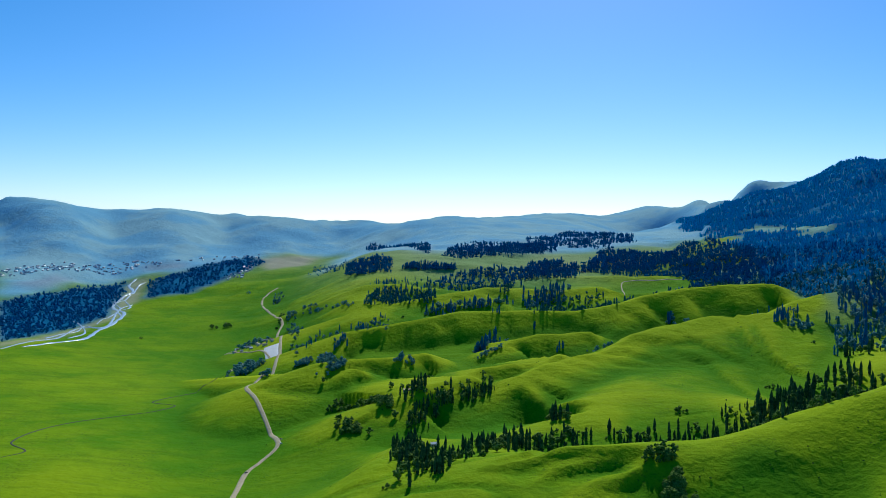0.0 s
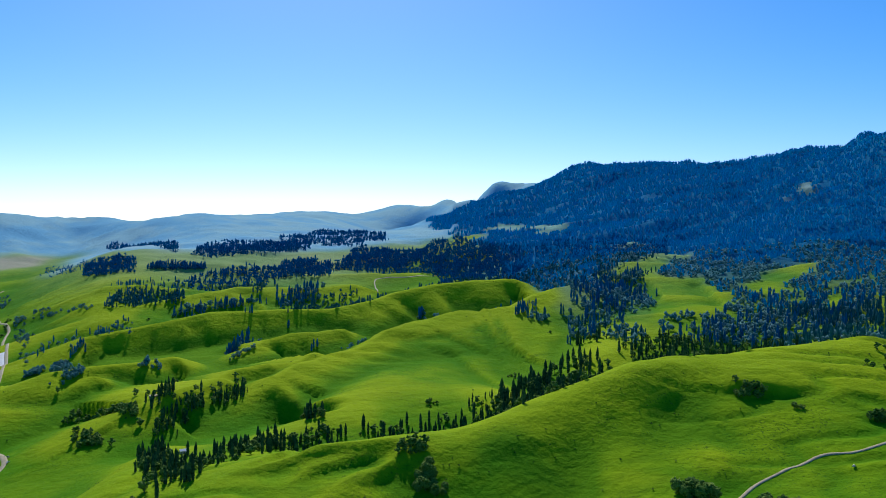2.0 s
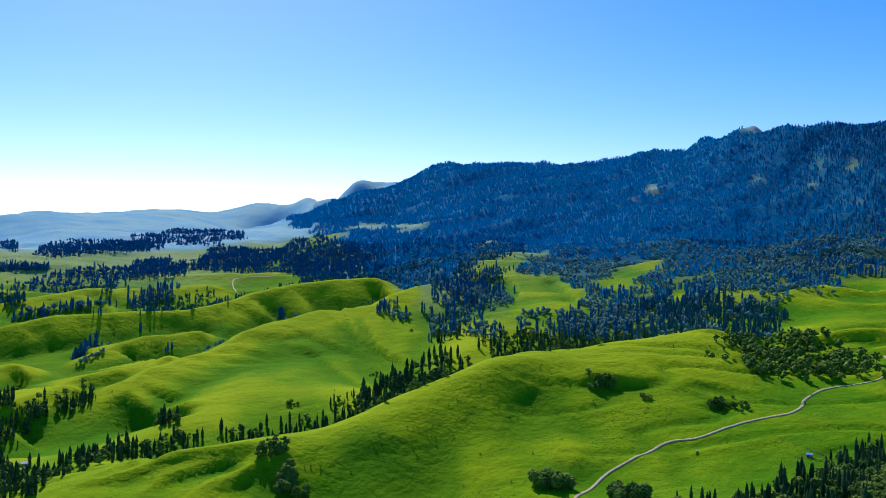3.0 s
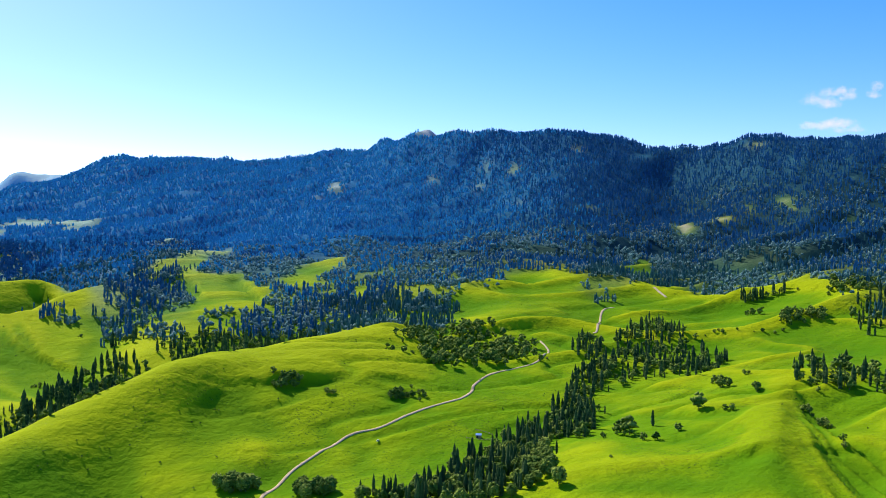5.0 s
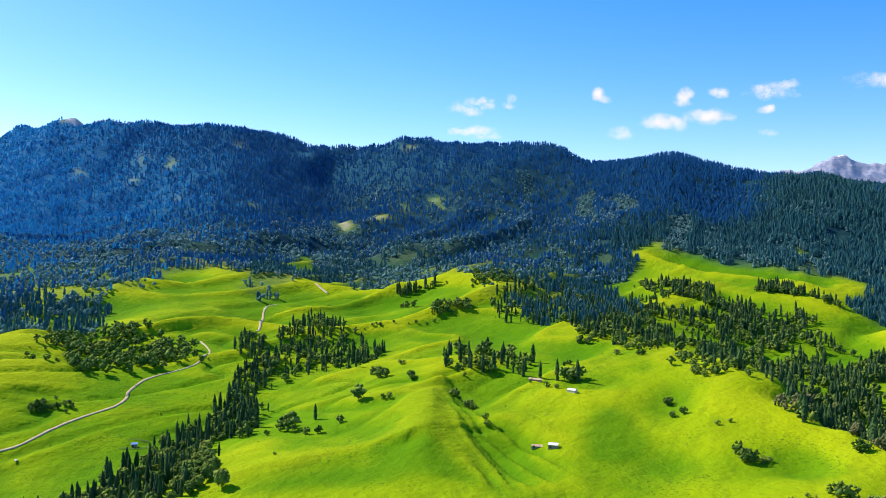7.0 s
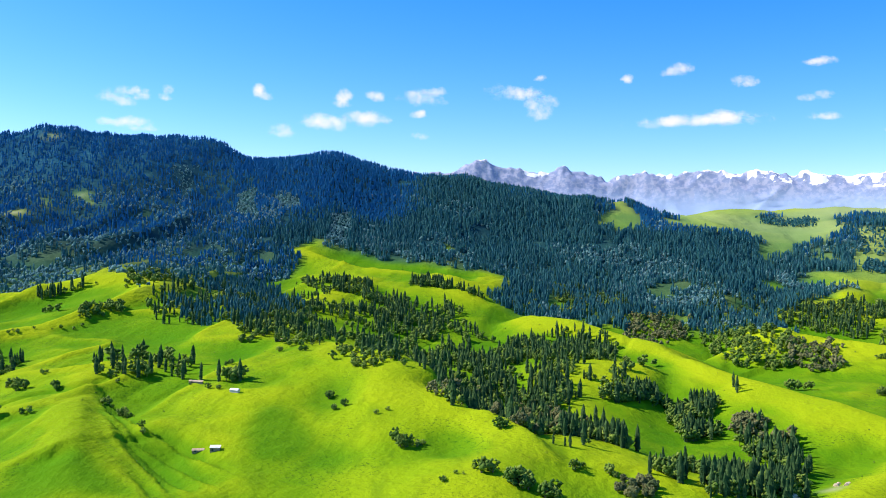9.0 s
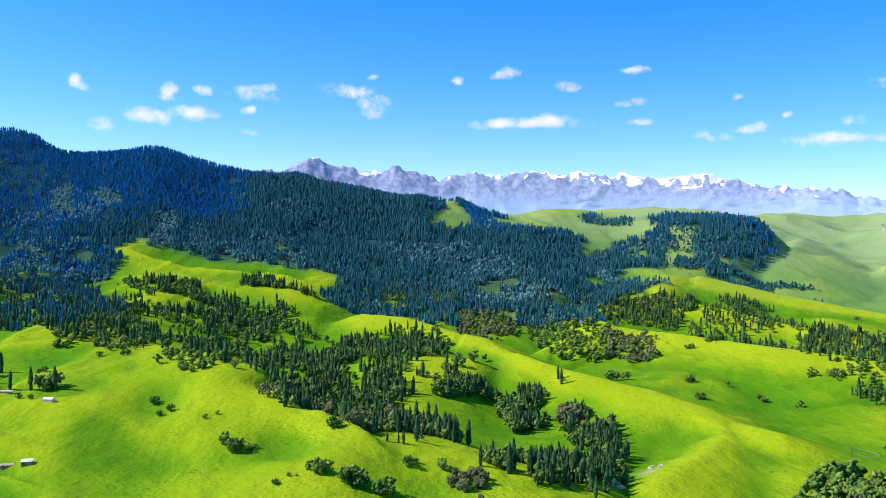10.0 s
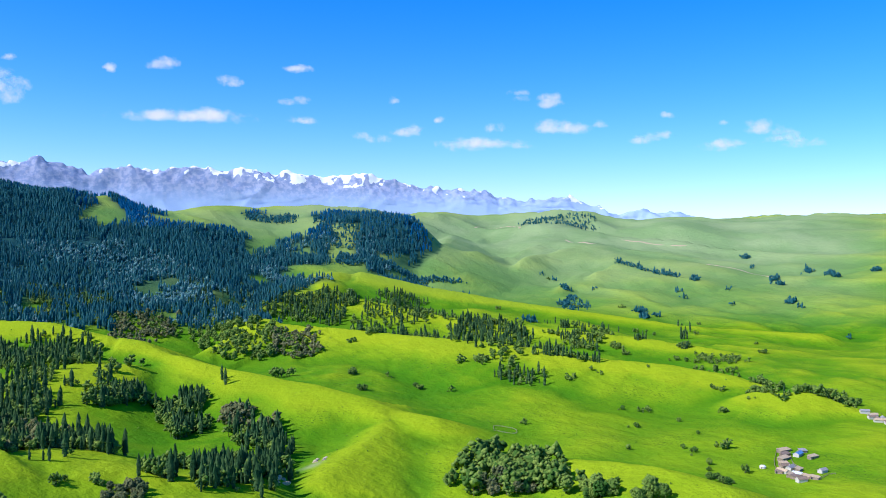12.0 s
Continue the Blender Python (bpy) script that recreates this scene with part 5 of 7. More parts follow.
stand('trees on the east spurs', 'broadleaf', 5, [(686, -830), (696, -830), (696, -818), (686, -818)], size=0.58)
stand('trees on the east spurs', 'shrub', 2, [(785, -760), (793, -760), (793, -752), (785, -752)], size=0.94)
stand('trees on the pasture spurs', 'shrub', 4, [(417, 1113), (424, 1102), (427, 1122), (417, 1125)])
stand('trees on the pasture spurs', 'spruce', 28, [(-11, 1084), (16, 1118), (17, 1131), (-8, 1113)])
stand('trees on the east spurs', 'broadleaf', 5, [(764, -780), (776, -780), (776, -770), (764, -770)], size=0.58)
stand('trees on the east spurs', 'broadleaf', 2, [(966, -624), (974, -624), (974, -616), (966, -616)], size=0.65)
stand('spruce wood in the valley', 'mixed', 120, [(1196, 8), (984, -70), (904, -148), (992, -228), (1082, -219), (1351, -131)])
stand('trees in the ravine', 'mixed', 24, [(-42, 1058), (-15, 1096), (13, 1129), (13, 1148), (-26, 1111)])
stand('trees on the east spurs', 'shrub', 3, [(995, -599), (1005, -599), (1005, -589), (995, -589)], size=1.15)
stand('shrubs on the near meadow', 'shrub', 6, [(1068, 246), (1084, 246), (1084, 262), (1068, 262)], size=1.6)
stand('leafy grove on the slope', 'broadleaf', 198, [(731, 787), (698, 696), (769, 673), (839, 652), (896, 706), (905, 773), (940, 868), (773, 822)])
stand('small trees on the east spurs', 'shrub', 4, [(1008, -604), (1020, -604), (1020, -592), (1008, -592)], size=1.2)
stand('small trees on the east spurs', 'shrub', 2, [(679, -868), (687, -868), (687, -860), (679, -860)], size=1)
stand('trees on the pasture spurs', 'broadleaf', 22, [(-116, 1046), (-95, 1036), (-98, 1053), (-119, 1068)])
stand('trees on the east spurs', 'broadleaf', 2, [(1058, -585), (1066, -585), (1066, -577), (1058, -577)], size=0.5)
stand('trees on the east spurs', 'shrub', 5, [(1079, -540), (1093, -540), (1093, -526), (1079, -526)], size=1.44)
stand('trees by the valley road', 'broadleaf', 18, [(-129, 1056), (-96, 1039), (-99, 1065), (-132, 1094)])
stand('spruce wood on the bank', 'spruce', 320, [(983, 649), (1234, 728), (1080, 592), (1020, 502), (893, 460), (874, 522), (812, 528)])
stand('trees on the east spurs', 'mixed', 52, [(984, -697), (911, -720), (940, -765), (1010, -726)], size=0.75)
stand('trees on the east spurs', 'broadleaf', 6, [(908, -788), (920, -788), (920, -774), (908, -774)], size=0.65)
stand('trees by the valley road', 'broadleaf', 22, [(-106, 1190), (-61, 1087), (-67, 1080), (-106, 1115)])
stand('trees on the upper pasture', 'broadleaf', 5, [(1109, 257), (1126, 257), (1126, 273), (1109, 273)], size=1.1)
stand('single trees on the spur', 'broadleaf', 3, [(1106, -460), (1120, -460), (1120, -448), (1106, -448)], size=1.0)
stand('trees on the east spurs', 'broadleaf', 18, [(674, -990), (591, -943), (577, -904), (619, -894)])
stand('trees on the pasture spurs', 'spruce', 32, [(23, 1125), (67, 1133), (66, 1156), (31, 1155)])
stand('single trees on the spur', 'broadleaf', 3, [(1102, -230), (1116, -230), (1116, -218), (1102, -218)], size=1.0)
stand('trees in the lower ravine', 'mixed', 32, [(897, 652), (1007, 713), (977, 659), (909, 617)])
stand('trees on the pasture spurs', 'broadleaf', 47, [(-136, 1219), (-62, 1080), (-64, 1104), (-136, 1227)])
stand('trees on the east spurs', 'broadleaf', 4, [(743, -893), (753, -893), (753, -883), (743, -883)], size=0.58)
stand('single trees on the spur', 'broadleaf', 1, [(1182, -281), (1190, -281), (1190, -273), (1182, -273)], size=0.8)
stand('trees in the ravine', 'broadleaf', 14, [(24, 1138), (65, 1150), (68, 1204), (28, 1163)])
stand('trees on the east spurs', 'shrub', 2, [(752, -884), (760, -884), (760, -874), (752, -874)], size=1.08)
stand('single trees on the spur', 'broadleaf', 2, [(1132, -254), (1144, -254), (1144, -242), (1132, -242)], size=1.0)
stand('trees on the pasture spurs', 'mixed', 16, [(-46, 1117), (-15, 1124), (-15, 1140), (-35, 1172)])
stand('trees on the east spurs', 'broadleaf', 40, [(646, -883), (606, -959), (606, -946), (648, -875)], size=0.75)
stand('trees in the ravine', 'mixed', 16, [(-47, 1095), (-20, 1125), (-24, 1146), (-48, 1119)])
stand('spruce wood in the valley', 'broadleaf', 198, [(1127, 250), (942, 138), (877, 29), (1023, -73), (1014, -138), (1167, -190), (1427, -45), (1543, 149), (1448, 294)])
stand('trees by the valley road', 'broadleaf', 29, [(-159, 1196), (-115, 1201), (-63, 1087), (-74, 1149), (-142, 1234)])
stand('trees on the east spurs', 'broadleaf', 25, [(726, -919), (634, -864), (653, -874), (728, -907)], size=0.75)
stand('shrubs on the near meadow', 'shrub', 4, [(1182, -245), (1194, -245), (1194, -233), (1182, -233)], size=1.3)
stand('mixed wood at the foot of the range', 'spruce', 220, [(551, 1034), (500, 816), (597, 831), (847, 1180), (743, 1182), (598, 1097)])
stand('trees on the east spurs', 'broadleaf', 2, [(900, -828), (908, -828), (908, -822), (900, -822)], size=0.5)
stand('small trees on the east spurs', 'broadleaf', 2, [(916, -830), (924, -830), (924, -822), (916, -822)], size=0.5)
stand('trees on the east spurs', 'broadleaf', 5, [(1054, -700), (1066, -700), (1066, -688), (1054, -688)], size=0.72)
stand('single trees', 'shrub', 4, [(-25, 1324), (-13, 1336), (-13, 1347), (-25, 1346)])
stand('trees on the east spurs', 'spruce', 3, [(702, -964), (712, -964), (712, -956), (702, -956)], size=0.5)
stand('small trees on the east spurs', 'broadleaf', 16, [(1038, -730), (1054, -730), (1054, -714), (1038, -714)], size=0.7)
stand('spruce wood in the valley', 'mixed', 180, [(1163, -62), (1087, -142), (1139, -215), (1275, -248), (1346, -175), (1380, -91)])
stand('trees in the ravine', 'mixed', 40, [(530, 1028), (669, 1082), (594, 868), (796, 1164), (704, 1140), (575, 1085)])
stand('trees on the upper pasture', 'shrub', 10, [(1085, 597), (1200, 497), (1194, 489), (1079, 589)])
stand('trees on the pasture spurs', 'broadleaf', 5, [(-61, 1350), (-44, 1348), (-44, 1366), (-61, 1361)])
stand('single trees', 'broadleaf', 5, [(-75, 1351), (-59, 1354), (-59, 1366), (-74, 1360)])
stand('spruce wood in the valley', 'mixed', 660, [(1174, 304), (1051, 204), (944, 97), (893, 22), (1179, -47), (1339, -88), (1511, -1), (1588, 82), (1599, 207), (1539, 319), (1403, 364)])
stand('trees on the pasture spurs', 'shrub', 3, [(530, 1250), (540, 1253), (538, 1259), (528, 1256)])
stand('trees on the east spurs', 'mixed', 44, [(1025, -794), (941, -852), (930, -852), (1015, -796)], size=0.75)
stand('trees on the upper pasture', 'broadleaf', 36, [(1194, 517), (1253, 474), (1297, 490), (1226, 523)])
stand('trees on the east spurs', 'broadleaf', 29, [(922, -1033), (828, -1042), (821, -1023), (821, -911)], size=0.75)
stand('leafy grove on the spur', 'russet', 85, [(1275, -487), (1235, -559), (1344, -599), (1399, -543)])
stand('trees on the pasture spurs', 'broadleaf', 14, [(53, 1428), (93, 1450), (99, 1444), (59, 1416)])
stand('trees on the east spurs', 'broadleaf', 4, [(1256, -624), (1268, -624), (1268, -612), (1256, -612)], size=0.65)
stand('mixed wood at the foot of the range', 'mixed', 300, [(600, 835), (844, 1038), (911, 998), (1060, 1164), (921, 1204), (847, 1180)])
stand('trees on the pasture spurs', 'broadleaf', 14, [(220, 1431), (278, 1458), (259, 1315), (231, 1437)])
stand('trees on the east spurs', 'broadleaf', 16, [(1027, -1024), (859, -1116), (843, -1087), (1023, -1012)], size=0.6)
stand('leafy grove on the spur', 'broadleaf', 90, [(1491, -420), (1321, -416), (1265, -486), (1232, -554), (1313, -581), (1441, -532), (1608, -463)])
stand('small trees on the east spurs', 'shrub', 1, [(867, -890), (875, -890), (875, -882), (867, -882)], size=1)
stand('single trees', 'mixed', 18, [(54, 1485), (76, 1492), (75, 1502), (54, 1493)])
stand('trees on the upper pasture', 'spruce', 160, [(1205, 416), (1194, 311), (1423, 301), (1584, 395), (1414, 453), (1351, 476)])
stand('leafy grove on the spur', 'broadleaf', 144, [(1494, -426), (1300, -422), (1261, -490), (1399, -543), (1588, -493)])
stand('trees on the pasture spurs', 'spruce', 4, [(188, 1436), (203, 1443), (202, 1451), (188, 1448)])
stand('leafy grove on the slope', 'broadleaf', 54, [(923, 994), (987, 960), (1082, 1025), (1038, 1062)])
stand('small trees on the east spurs', 'broadleaf', 16, [(1272, -674), (1288, -674), (1288, -660), (1272, -660)], size=0.7)
stand('trees on the east spurs', 'broadleaf', 6, [(1051, -1024), (1063, -1024), (1063, -1010), (1051, -1010)], size=0.65)
stand('trees on the east spurs', 'mixed', 140, [(1501, -734), (1186, -719), (982, -785), (1001, -800), (1396, -847), (1533, -750)], size=0.85)
stand('trees on the upper pasture', 'broadleaf', 7, [(1363, 646), (1329, 591), (1321, 597), (1355, 652)])
stand('trees by the valley road', 'broadleaf', 18, [(-164, 1306), (-149, 1327), (-148, 1336), (-164, 1319)])
stand('russet grove', 'russet', 119, [(1309, -255), (1509, -410), (1612, -438), (1638, -329)])
stand('small trees on the east spurs', 'broadleaf', 14, [(1086, -1038), (1100, -1038), (1100, -1026), (1086, -1026)], size=0.6)
stand('trees on the east spurs', 'broadleaf', 3, [(1245, -902), (1255, -902), (1255, -894), (1245, -894)], size=0.58)
stand('mixed wood at the foot of the range', 'mixed', 160, [(527, 1175), (556, 1121), (620, 1165), (824, 1548), (778, 1596), (714, 1566)])
stand('spruce wood in the valley', 'spruce', 120, [(1668, 173), (1560, 40), (1569, -31), (1393, 35), (1453, 141)])
stand('leafy grove on the spur', 'broadleaf', 72, [(1535, -274), (1488, -410), (1611, -443), (1655, -314)])
stand('trees on the east spurs', 'mixed', 24, [(1244, -995), (1155, -1051), (1145, -1043), (1236, -988)], size=0.75)
stand('trees on the east spurs', 'broadleaf', 32, [(1269, -1213), (1160, -977), (1113, -1011)])
stand('small trees on the east spurs', 'shrub', 4, [(913, -1192), (923, -1192), (923, -1182), (913, -1182)], size=1)
stand('trees on the upper pasture', 'broadleaf', 36, [(1418, 537), (1414, 453), (1509, 484), (1478, 550)])
stand('single trees', 'spruce', 5, [(519, 1354), (537, 1365), (530, 1363), (515, 1361)])
stand('trees by the valley road', 'broadleaf', 40, [(-187, 1258), (-161, 1293), (-169, 1560), (-179, 1562), (-204, 1533)])
stand('trees by the valley road', 'broadleaf', 29, [(-220, 1532), (-195, 1532), (-195, 1557), (-220, 1557)])
stand('trees below the wooded hill', 'broadleaf', 36, [(1631, -148), (1620, -199), (1637, -254), (1683, -207)])
stand('small trees on the east spurs', 'spruce', 6, [(1268, -1124), (1284, -1124), (1284, -1110), (1268, -1110)], size=0.8)
stand('trees on the pasture spurs', 'mixed', 16, [(80, 1547), (99, 1553), (99, 1574), (81, 1588)])
stand('trees by the valley road', 'shrub', 3, [(-381, 1513), (-371, 1513), (-371, 1522), (-381, 1522)])
stand('small trees on the east spurs', 'spruce', 16, [(1302, -1111), (1318, -1111), (1318, -1095), (1302, -1095)], size=0.8)
stand('trees on the pasture spurs', 'spruce', 18, [(524, 1357), (561, 1369), (576, 1403), (552, 1409)])
stand('trees on the pasture spurs', 'broadleaf', 16, [(422, 1662), (462, 1623), (393, 1393), (416, 1653)])
stand('trees on the upper pasture', 'spruce', 20, [(1426, 681), (1459, 612), (1449, 608), (1416, 677)])
stand('single trees', 'mixed', 5, [(78, 1575), (95, 1603), (105, 1597), (88, 1570)])
stand('single trees', 'mixed', 7, [(424, 1648), (445, 1656), (442, 1663), (423, 1662)])
stand('woods on the far meadows', 'mixed', 140, [(707, 1599), (571, 1140), (535, 1169), (637, 1275), (783, 1403), (929, 1689), (867, 1736)])
stand('small trees on the east spurs', 'broadleaf', 6, [(1372, -1052), (1384, -1052), (1384, -1038), (1372, -1038)], size=0.7)
stand('trees by the valley road', 'broadleaf', 25, [(-371, 1560), (-347, 1560), (-347, 1584), (-371, 1584)])
stand('trees on the pasture spurs', 'spruce', 2, [(166, 1613), (177, 1612), (177, 1623), (165, 1622)])
stand('spruce wood in the valley', 'broadleaf', 72, [(1616, -106), (1628, -264), (1770, -287), (1748, -159)])
stand('trees on the east spurs', 'mixed', 20, [(1004, -1116), (1018, -1116), (1018, -1102), (1004, -1102)], size=0.65)
stand('spruce wood in the valley', 'spruce', 120, [(1759, 319), (1694, 175), (1568, 101), (1503, 194)])
stand('small trees on the east spurs', 'broadleaf', 6, [(1482, -758), (1496, -758), (1496, -746), (1482, -746)], size=0.7)
stand('trees in the settlement', 'broadleaf', 25, [(-375, 1568), (-327, 1562), (-351, 1652), (-396, 1675)])
stand('trees on the pasture spurs', 'spruce', 4, [(95, 1654), (109, 1651), (108, 1656), (94, 1652)])
stand('spruce wood in the valley', 'spruce', 100, [(1662, 204), (1677, 43), (1622, -64), (1721, 44)])
stand('trees on the east spurs', 'spruce', 16, [(1086, -1090), (1098, -1090), (1098, -1078), (1086, -1078)], size=0.58)
stand('trees in the settlement', 'broadleaf', 4, [(-297, 1432), (-281, 1418), (-280, 1425), (-295, 1439)])
stand('trees below the wooded hill', 'mixed', 110, [(1725, -157), (1696, -274), (1622, -375), (1690, -391), (1852, -268), (1855, -169)])
stand('trees on the pasture spurs', 'spruce', 4, [(569, 1624), (636, 1667), (625, 1665), (547, 1587)])
stand('small trees on the east spurs', 'shrub', 3, [(1034, -1330), (1042, -1330), (1042, -1322), (1034, -1322)], size=1)
stand('trees below the wooded hill', 'mixed', 100, [(1648, -464), (1599, -614), (1548, -732), (1623, -756), (1786, -646), (1712, -493)])
stand('trees by the valley road', 'broadleaf', 3, [(-319, 1521), (-307, 1516), (-305, 1519), (-318, 1526)])
stand('mixed wood at the foot of the range', 'mixed', 80, [(780, 1574), (937, 1696), (927, 1560), (791, 1370), (704, 1322)])
stand('small trees on the east spurs', 'mixed', 20, [(1468, -878), (1484, -878), (1484, -860), (1468, -860)], size=0.8)
stand('hedges on the east downs', 'far', 36, [(1408, -1112), (1428, -1112), (1428, -1094), (1408, -1094)])
stand('trees by the valley road', 'broadleaf', 14, [(-385, 1682), (-366, 1682), (-366, 1701), (-385, 1701)])
stand('trees on the pasture spurs', 'broadleaf', 32, [(-182, 1814), (-94, 1633), (-107, 1862), (-177, 1857)])
stand('trees by the valley road', 'mixed', 20, [(-196, 1565), (-181, 1601), (-180, 1617), (-195, 1578)])
stand('trees by the valley road', 'mixed', 32, [(-171, 1626), (-85, 1630), (-110, 1887), (-189, 1850)])
stand('trees by the valley road', 'mixed', 32, [(-164, 1635), (-140, 1637), (-155, 1835), (-181, 1829)])
stand('small trees on the east spurs', 'spruce', 6, [(1154, -1278), (1168, -1278), (1168, -1262), (1154, -1262)], size=0.9)
stand('trees by the valley road', 'broadleaf', 40, [(-259, 1525), (-235, 1528), (-234, 1552), (-257, 1540)])
stand('small trees on the east spurs', 'broadleaf', 3, [(1478, -1040), (1486, -1040), (1486, -1030), (1478, -1030)], size=0.5)
stand('trees on the east spurs', 'mixed', 88, [(1530, -836), (1381, -940), (1485, -1010), (1706, -931)], size=0.85)
stand('trees on the east spurs', 'broadleaf', 2, [(1172, -1326), (1182, -1326), (1182, -1318), (1172, -1318)], size=0.58)
stand('trees below the wooded hill', 'mixed', 52, [(1651, -730), (1559, -787), (1598, -807), (1730, -778)])
stand('trees on the pasture spurs', 'shrub', 2, [(-87, 1873), (-78, 1873), (-78, 1885), (-88, 1891)])
stand('trees on the pasture spurs', 'spruce', 16, [(-42, 1943), (33, 1953), (30, 1902), (-44, 1924)])
stand('trees by the valley road', 'mixed', 36, [(-253, 1605), (-186, 1614), (-211, 1841), (-280, 1847)])
stand('small trees on the east spurs', 'shrub', 3, [(1577, -1141), (1587, -1141), (1587, -1131), (1577, -1131)], size=1.2)
stand('spruces on the back ridge', 'far', 315, [(152, 1656), (340, 1681), (363, 2027), (235, 2025)])
stand('hedges on the east downs', 'far', 4, [(1020, -1590), (1034, -1590), (1034, -1576), (1020, -1576)])
stand('woods on the far meadows', 'mixed', 40, [(-41, 1927), (150, 1993), (152, 2026), (-29, 1950)])
stand('small trees on the east spurs', 'spruce', 24, [(1680, -945), (1698, -945), (1698, -927), (1680, -927)], size=0.8)
stand('trees by the valley road', 'broadleaf', 47, [(-336, 1895), (-267, 1578), (-257, 1696), (-211, 1552), (-227, 1561), (-299, 1857), (-384, 2259), (-413, 2324)])
stand('small trees on the east spurs', 'broadleaf', 14, [(1738, -862), (1754, -862), (1754, -846), (1738, -846)], size=0.8)
stand('small trees on the east spurs', 'broadleaf', 3, [(1309, -1494), (1319, -1494), (1319, -1484), (1309, -1484)], size=0.6)
stand('hedges on the east downs', 'far', 36, [(1418, -1442), (1436, -1442), (1436, -1422), (1418, -1422)])
stand('trees in the settlement', 'broadleaf', 18, [(-455, 1925), (-358, 1844), (-398, 1986), (-467, 2025)])
stand('woods on the far meadows', 'spruce', 52, [(186, 1954), (283, 2012), (299, 2128), (200, 2042)])
stand('spruces on the back ridge', 'far', 135, [(363, 1765), (637, 2071), (663, 2154), (422, 2022)])
stand('spruces on the back ridge', 'far', 248, [(-177, 1971), (-15, 1982), (-17, 2124), (-171, 2156)])
stand('hedges on the east downs', 'far', 6, [(1422, -1480), (1438, -1480), (1438, -1464), (1422, -1464)])
stand('hedges on the east downs', 'far', 40, [(1472, -1483), (1492, -1483), (1492, -1463), (1472, -1463)])
stand('hedges on the east downs', 'far', 6, [(1606, -1438), (1622, -1438), (1622, -1420), (1606, -1420)])
stand('small trees on the east spurs', 'broadleaf', 14, [(1588, -1384), (1602, -1384), (1602, -1370), (1588, -1370)], size=0.6)
stand('trees by the valley road', 'broadleaf', 22, [(-333, 1886), (-314, 1896), (-337, 2055), (-360, 2059)])
stand('small trees on the east spurs', 'broadleaf', 6, [(1545, -1488), (1557, -1488), (1557, -1476), (1545, -1476)], size=0.6)
stand('trees by the valley road', 'spruce', 120, [(-184, 1971), (-10, 2012), (-34, 2295), (-178, 2288)])
stand('hedges on the east downs', 'far', 63, [(1511, -1248), (1751, -1484), (1677, -1495), (1489, -1269)])
stand('woods on the far meadows', 'far', 675, [(746, 2008), (702, 1480), (935, 1586), (1321, 2246), (847, 2283)])
stand('trees by the valley road', 'broadleaf', 36, [(-370, 2258), (-204, 1995), (-207, 2022), (-366, 2316)])
stand('woods on the far meadows', 'far', 495, [(648, 2377), (542, 1722), (774, 1923), (845, 2183), (785, 2288)])
stand('hedges on the east downs', 'far', 45, [(1698, -1447), (1718, -1447), (1718, -1427), (1698, -1427)])
stand('woods on the far meadows', 'far', 180, [(-33, 2235), (153, 2043), (202, 2294), (25, 2364)])
stand('wooded knoll', 'far', 540, [(2020, -940), (2045, -1132), (1964, -1316), (2039, -1235), (2096, -1126), (2120, -1002)])
stand('hedges on the east downs', 'far', 6, [(1312, -1850), (1328, -1850), (1328, -1832), (1312, -1832)])
stand('hedges on the east downs', 'far', 5, [(1440, -1760), (1456, -1760), (1456, -1744), (1440, -1744)])
stand('hedges on the east downs', 'far', 36, [(1736, -1500), (1754, -1500), (1754, -1482), (1736, -1482)])
stand('trees by the valley road', 'broadleaf', 14, [(-402, 2253), (-383, 2253), (-383, 2272), (-402, 2272)])
stand('trees by the valley road', 'shrub', 3, [(-759, 2181), (-750, 2181), (-750, 2190), (-759, 2190)])
stand('hedges on the east downs', 'far', 45, [(1366, -1894), (1386, -1894), (1386, -1874), (1366, -1874)])
stand('hedges on the east downs', 'far', 5, [(1580, -1743), (1596, -1743), (1596, -1727), (1580, -1727)])
stand('hedge on the valley floor', 'shrub', 14, [(-413, 2153), (-457, 2508), (-447, 2510), (-403, 2155)])
stand('woods on the far meadows', 'far', 315, [(48, 2335), (347, 2258), (382, 2490), (133, 2389)])
stand('woods on the far meadows', 'far', 765, [(338, 2436), (609, 2247), (719, 1935), (844, 2274), (535, 2621)])
stand('hedge on the valley floor', 'shrub', 30, [(-693, 2342), (-519, 2341), (-519, 2331), (-693, 2332)], size=2.0)
stand('hedges on the east downs', 'far', 6, [(1634, -1782), (1651, -1782), (1651, -1765), (1634, -1765)])
stand('woods on the far meadows', 'far', 135, [(-113, 2402), (36, 2396), (36, 2425), (-101, 2449)])
stand('hedges on the east downs', 'far', 40, [(1846, -1571), (1866, -1571), (1866, -1552), (1846, -1552)])
stand('hedges on the east downs', 'far', 4, [(1808, -1635), (1822, -1635), (1822, -1620), (1808, -1620)])
stand('hedge on the valley floor', 'shrub', 8, [(-729, 2327), (-682, 2350), (-678, 2342), (-725, 2319)])
stand('hedges on the east downs', 'far', 6, [(1556, -1889), (1573, -1889), (1573, -1873), (1556, -1873)])
stand('woods on the far meadows', 'far', 135, [(220, 2374), (342, 2465), (357, 2573), (258, 2594)])
stand('woods on the far meadows', 'far', 540, [(605, 2467), (756, 2114), (852, 2201), (792, 2836)])
stand('hedges on the east downs', 'far', 36, [(1678, -1897), (1697, -1897), (1697, -1878), (1678, -1878)])
stand('hedges on the east downs', 'far', 36, [(1525, -2061), (1544, -2061), (1544, -2043), (1525, -2043)])
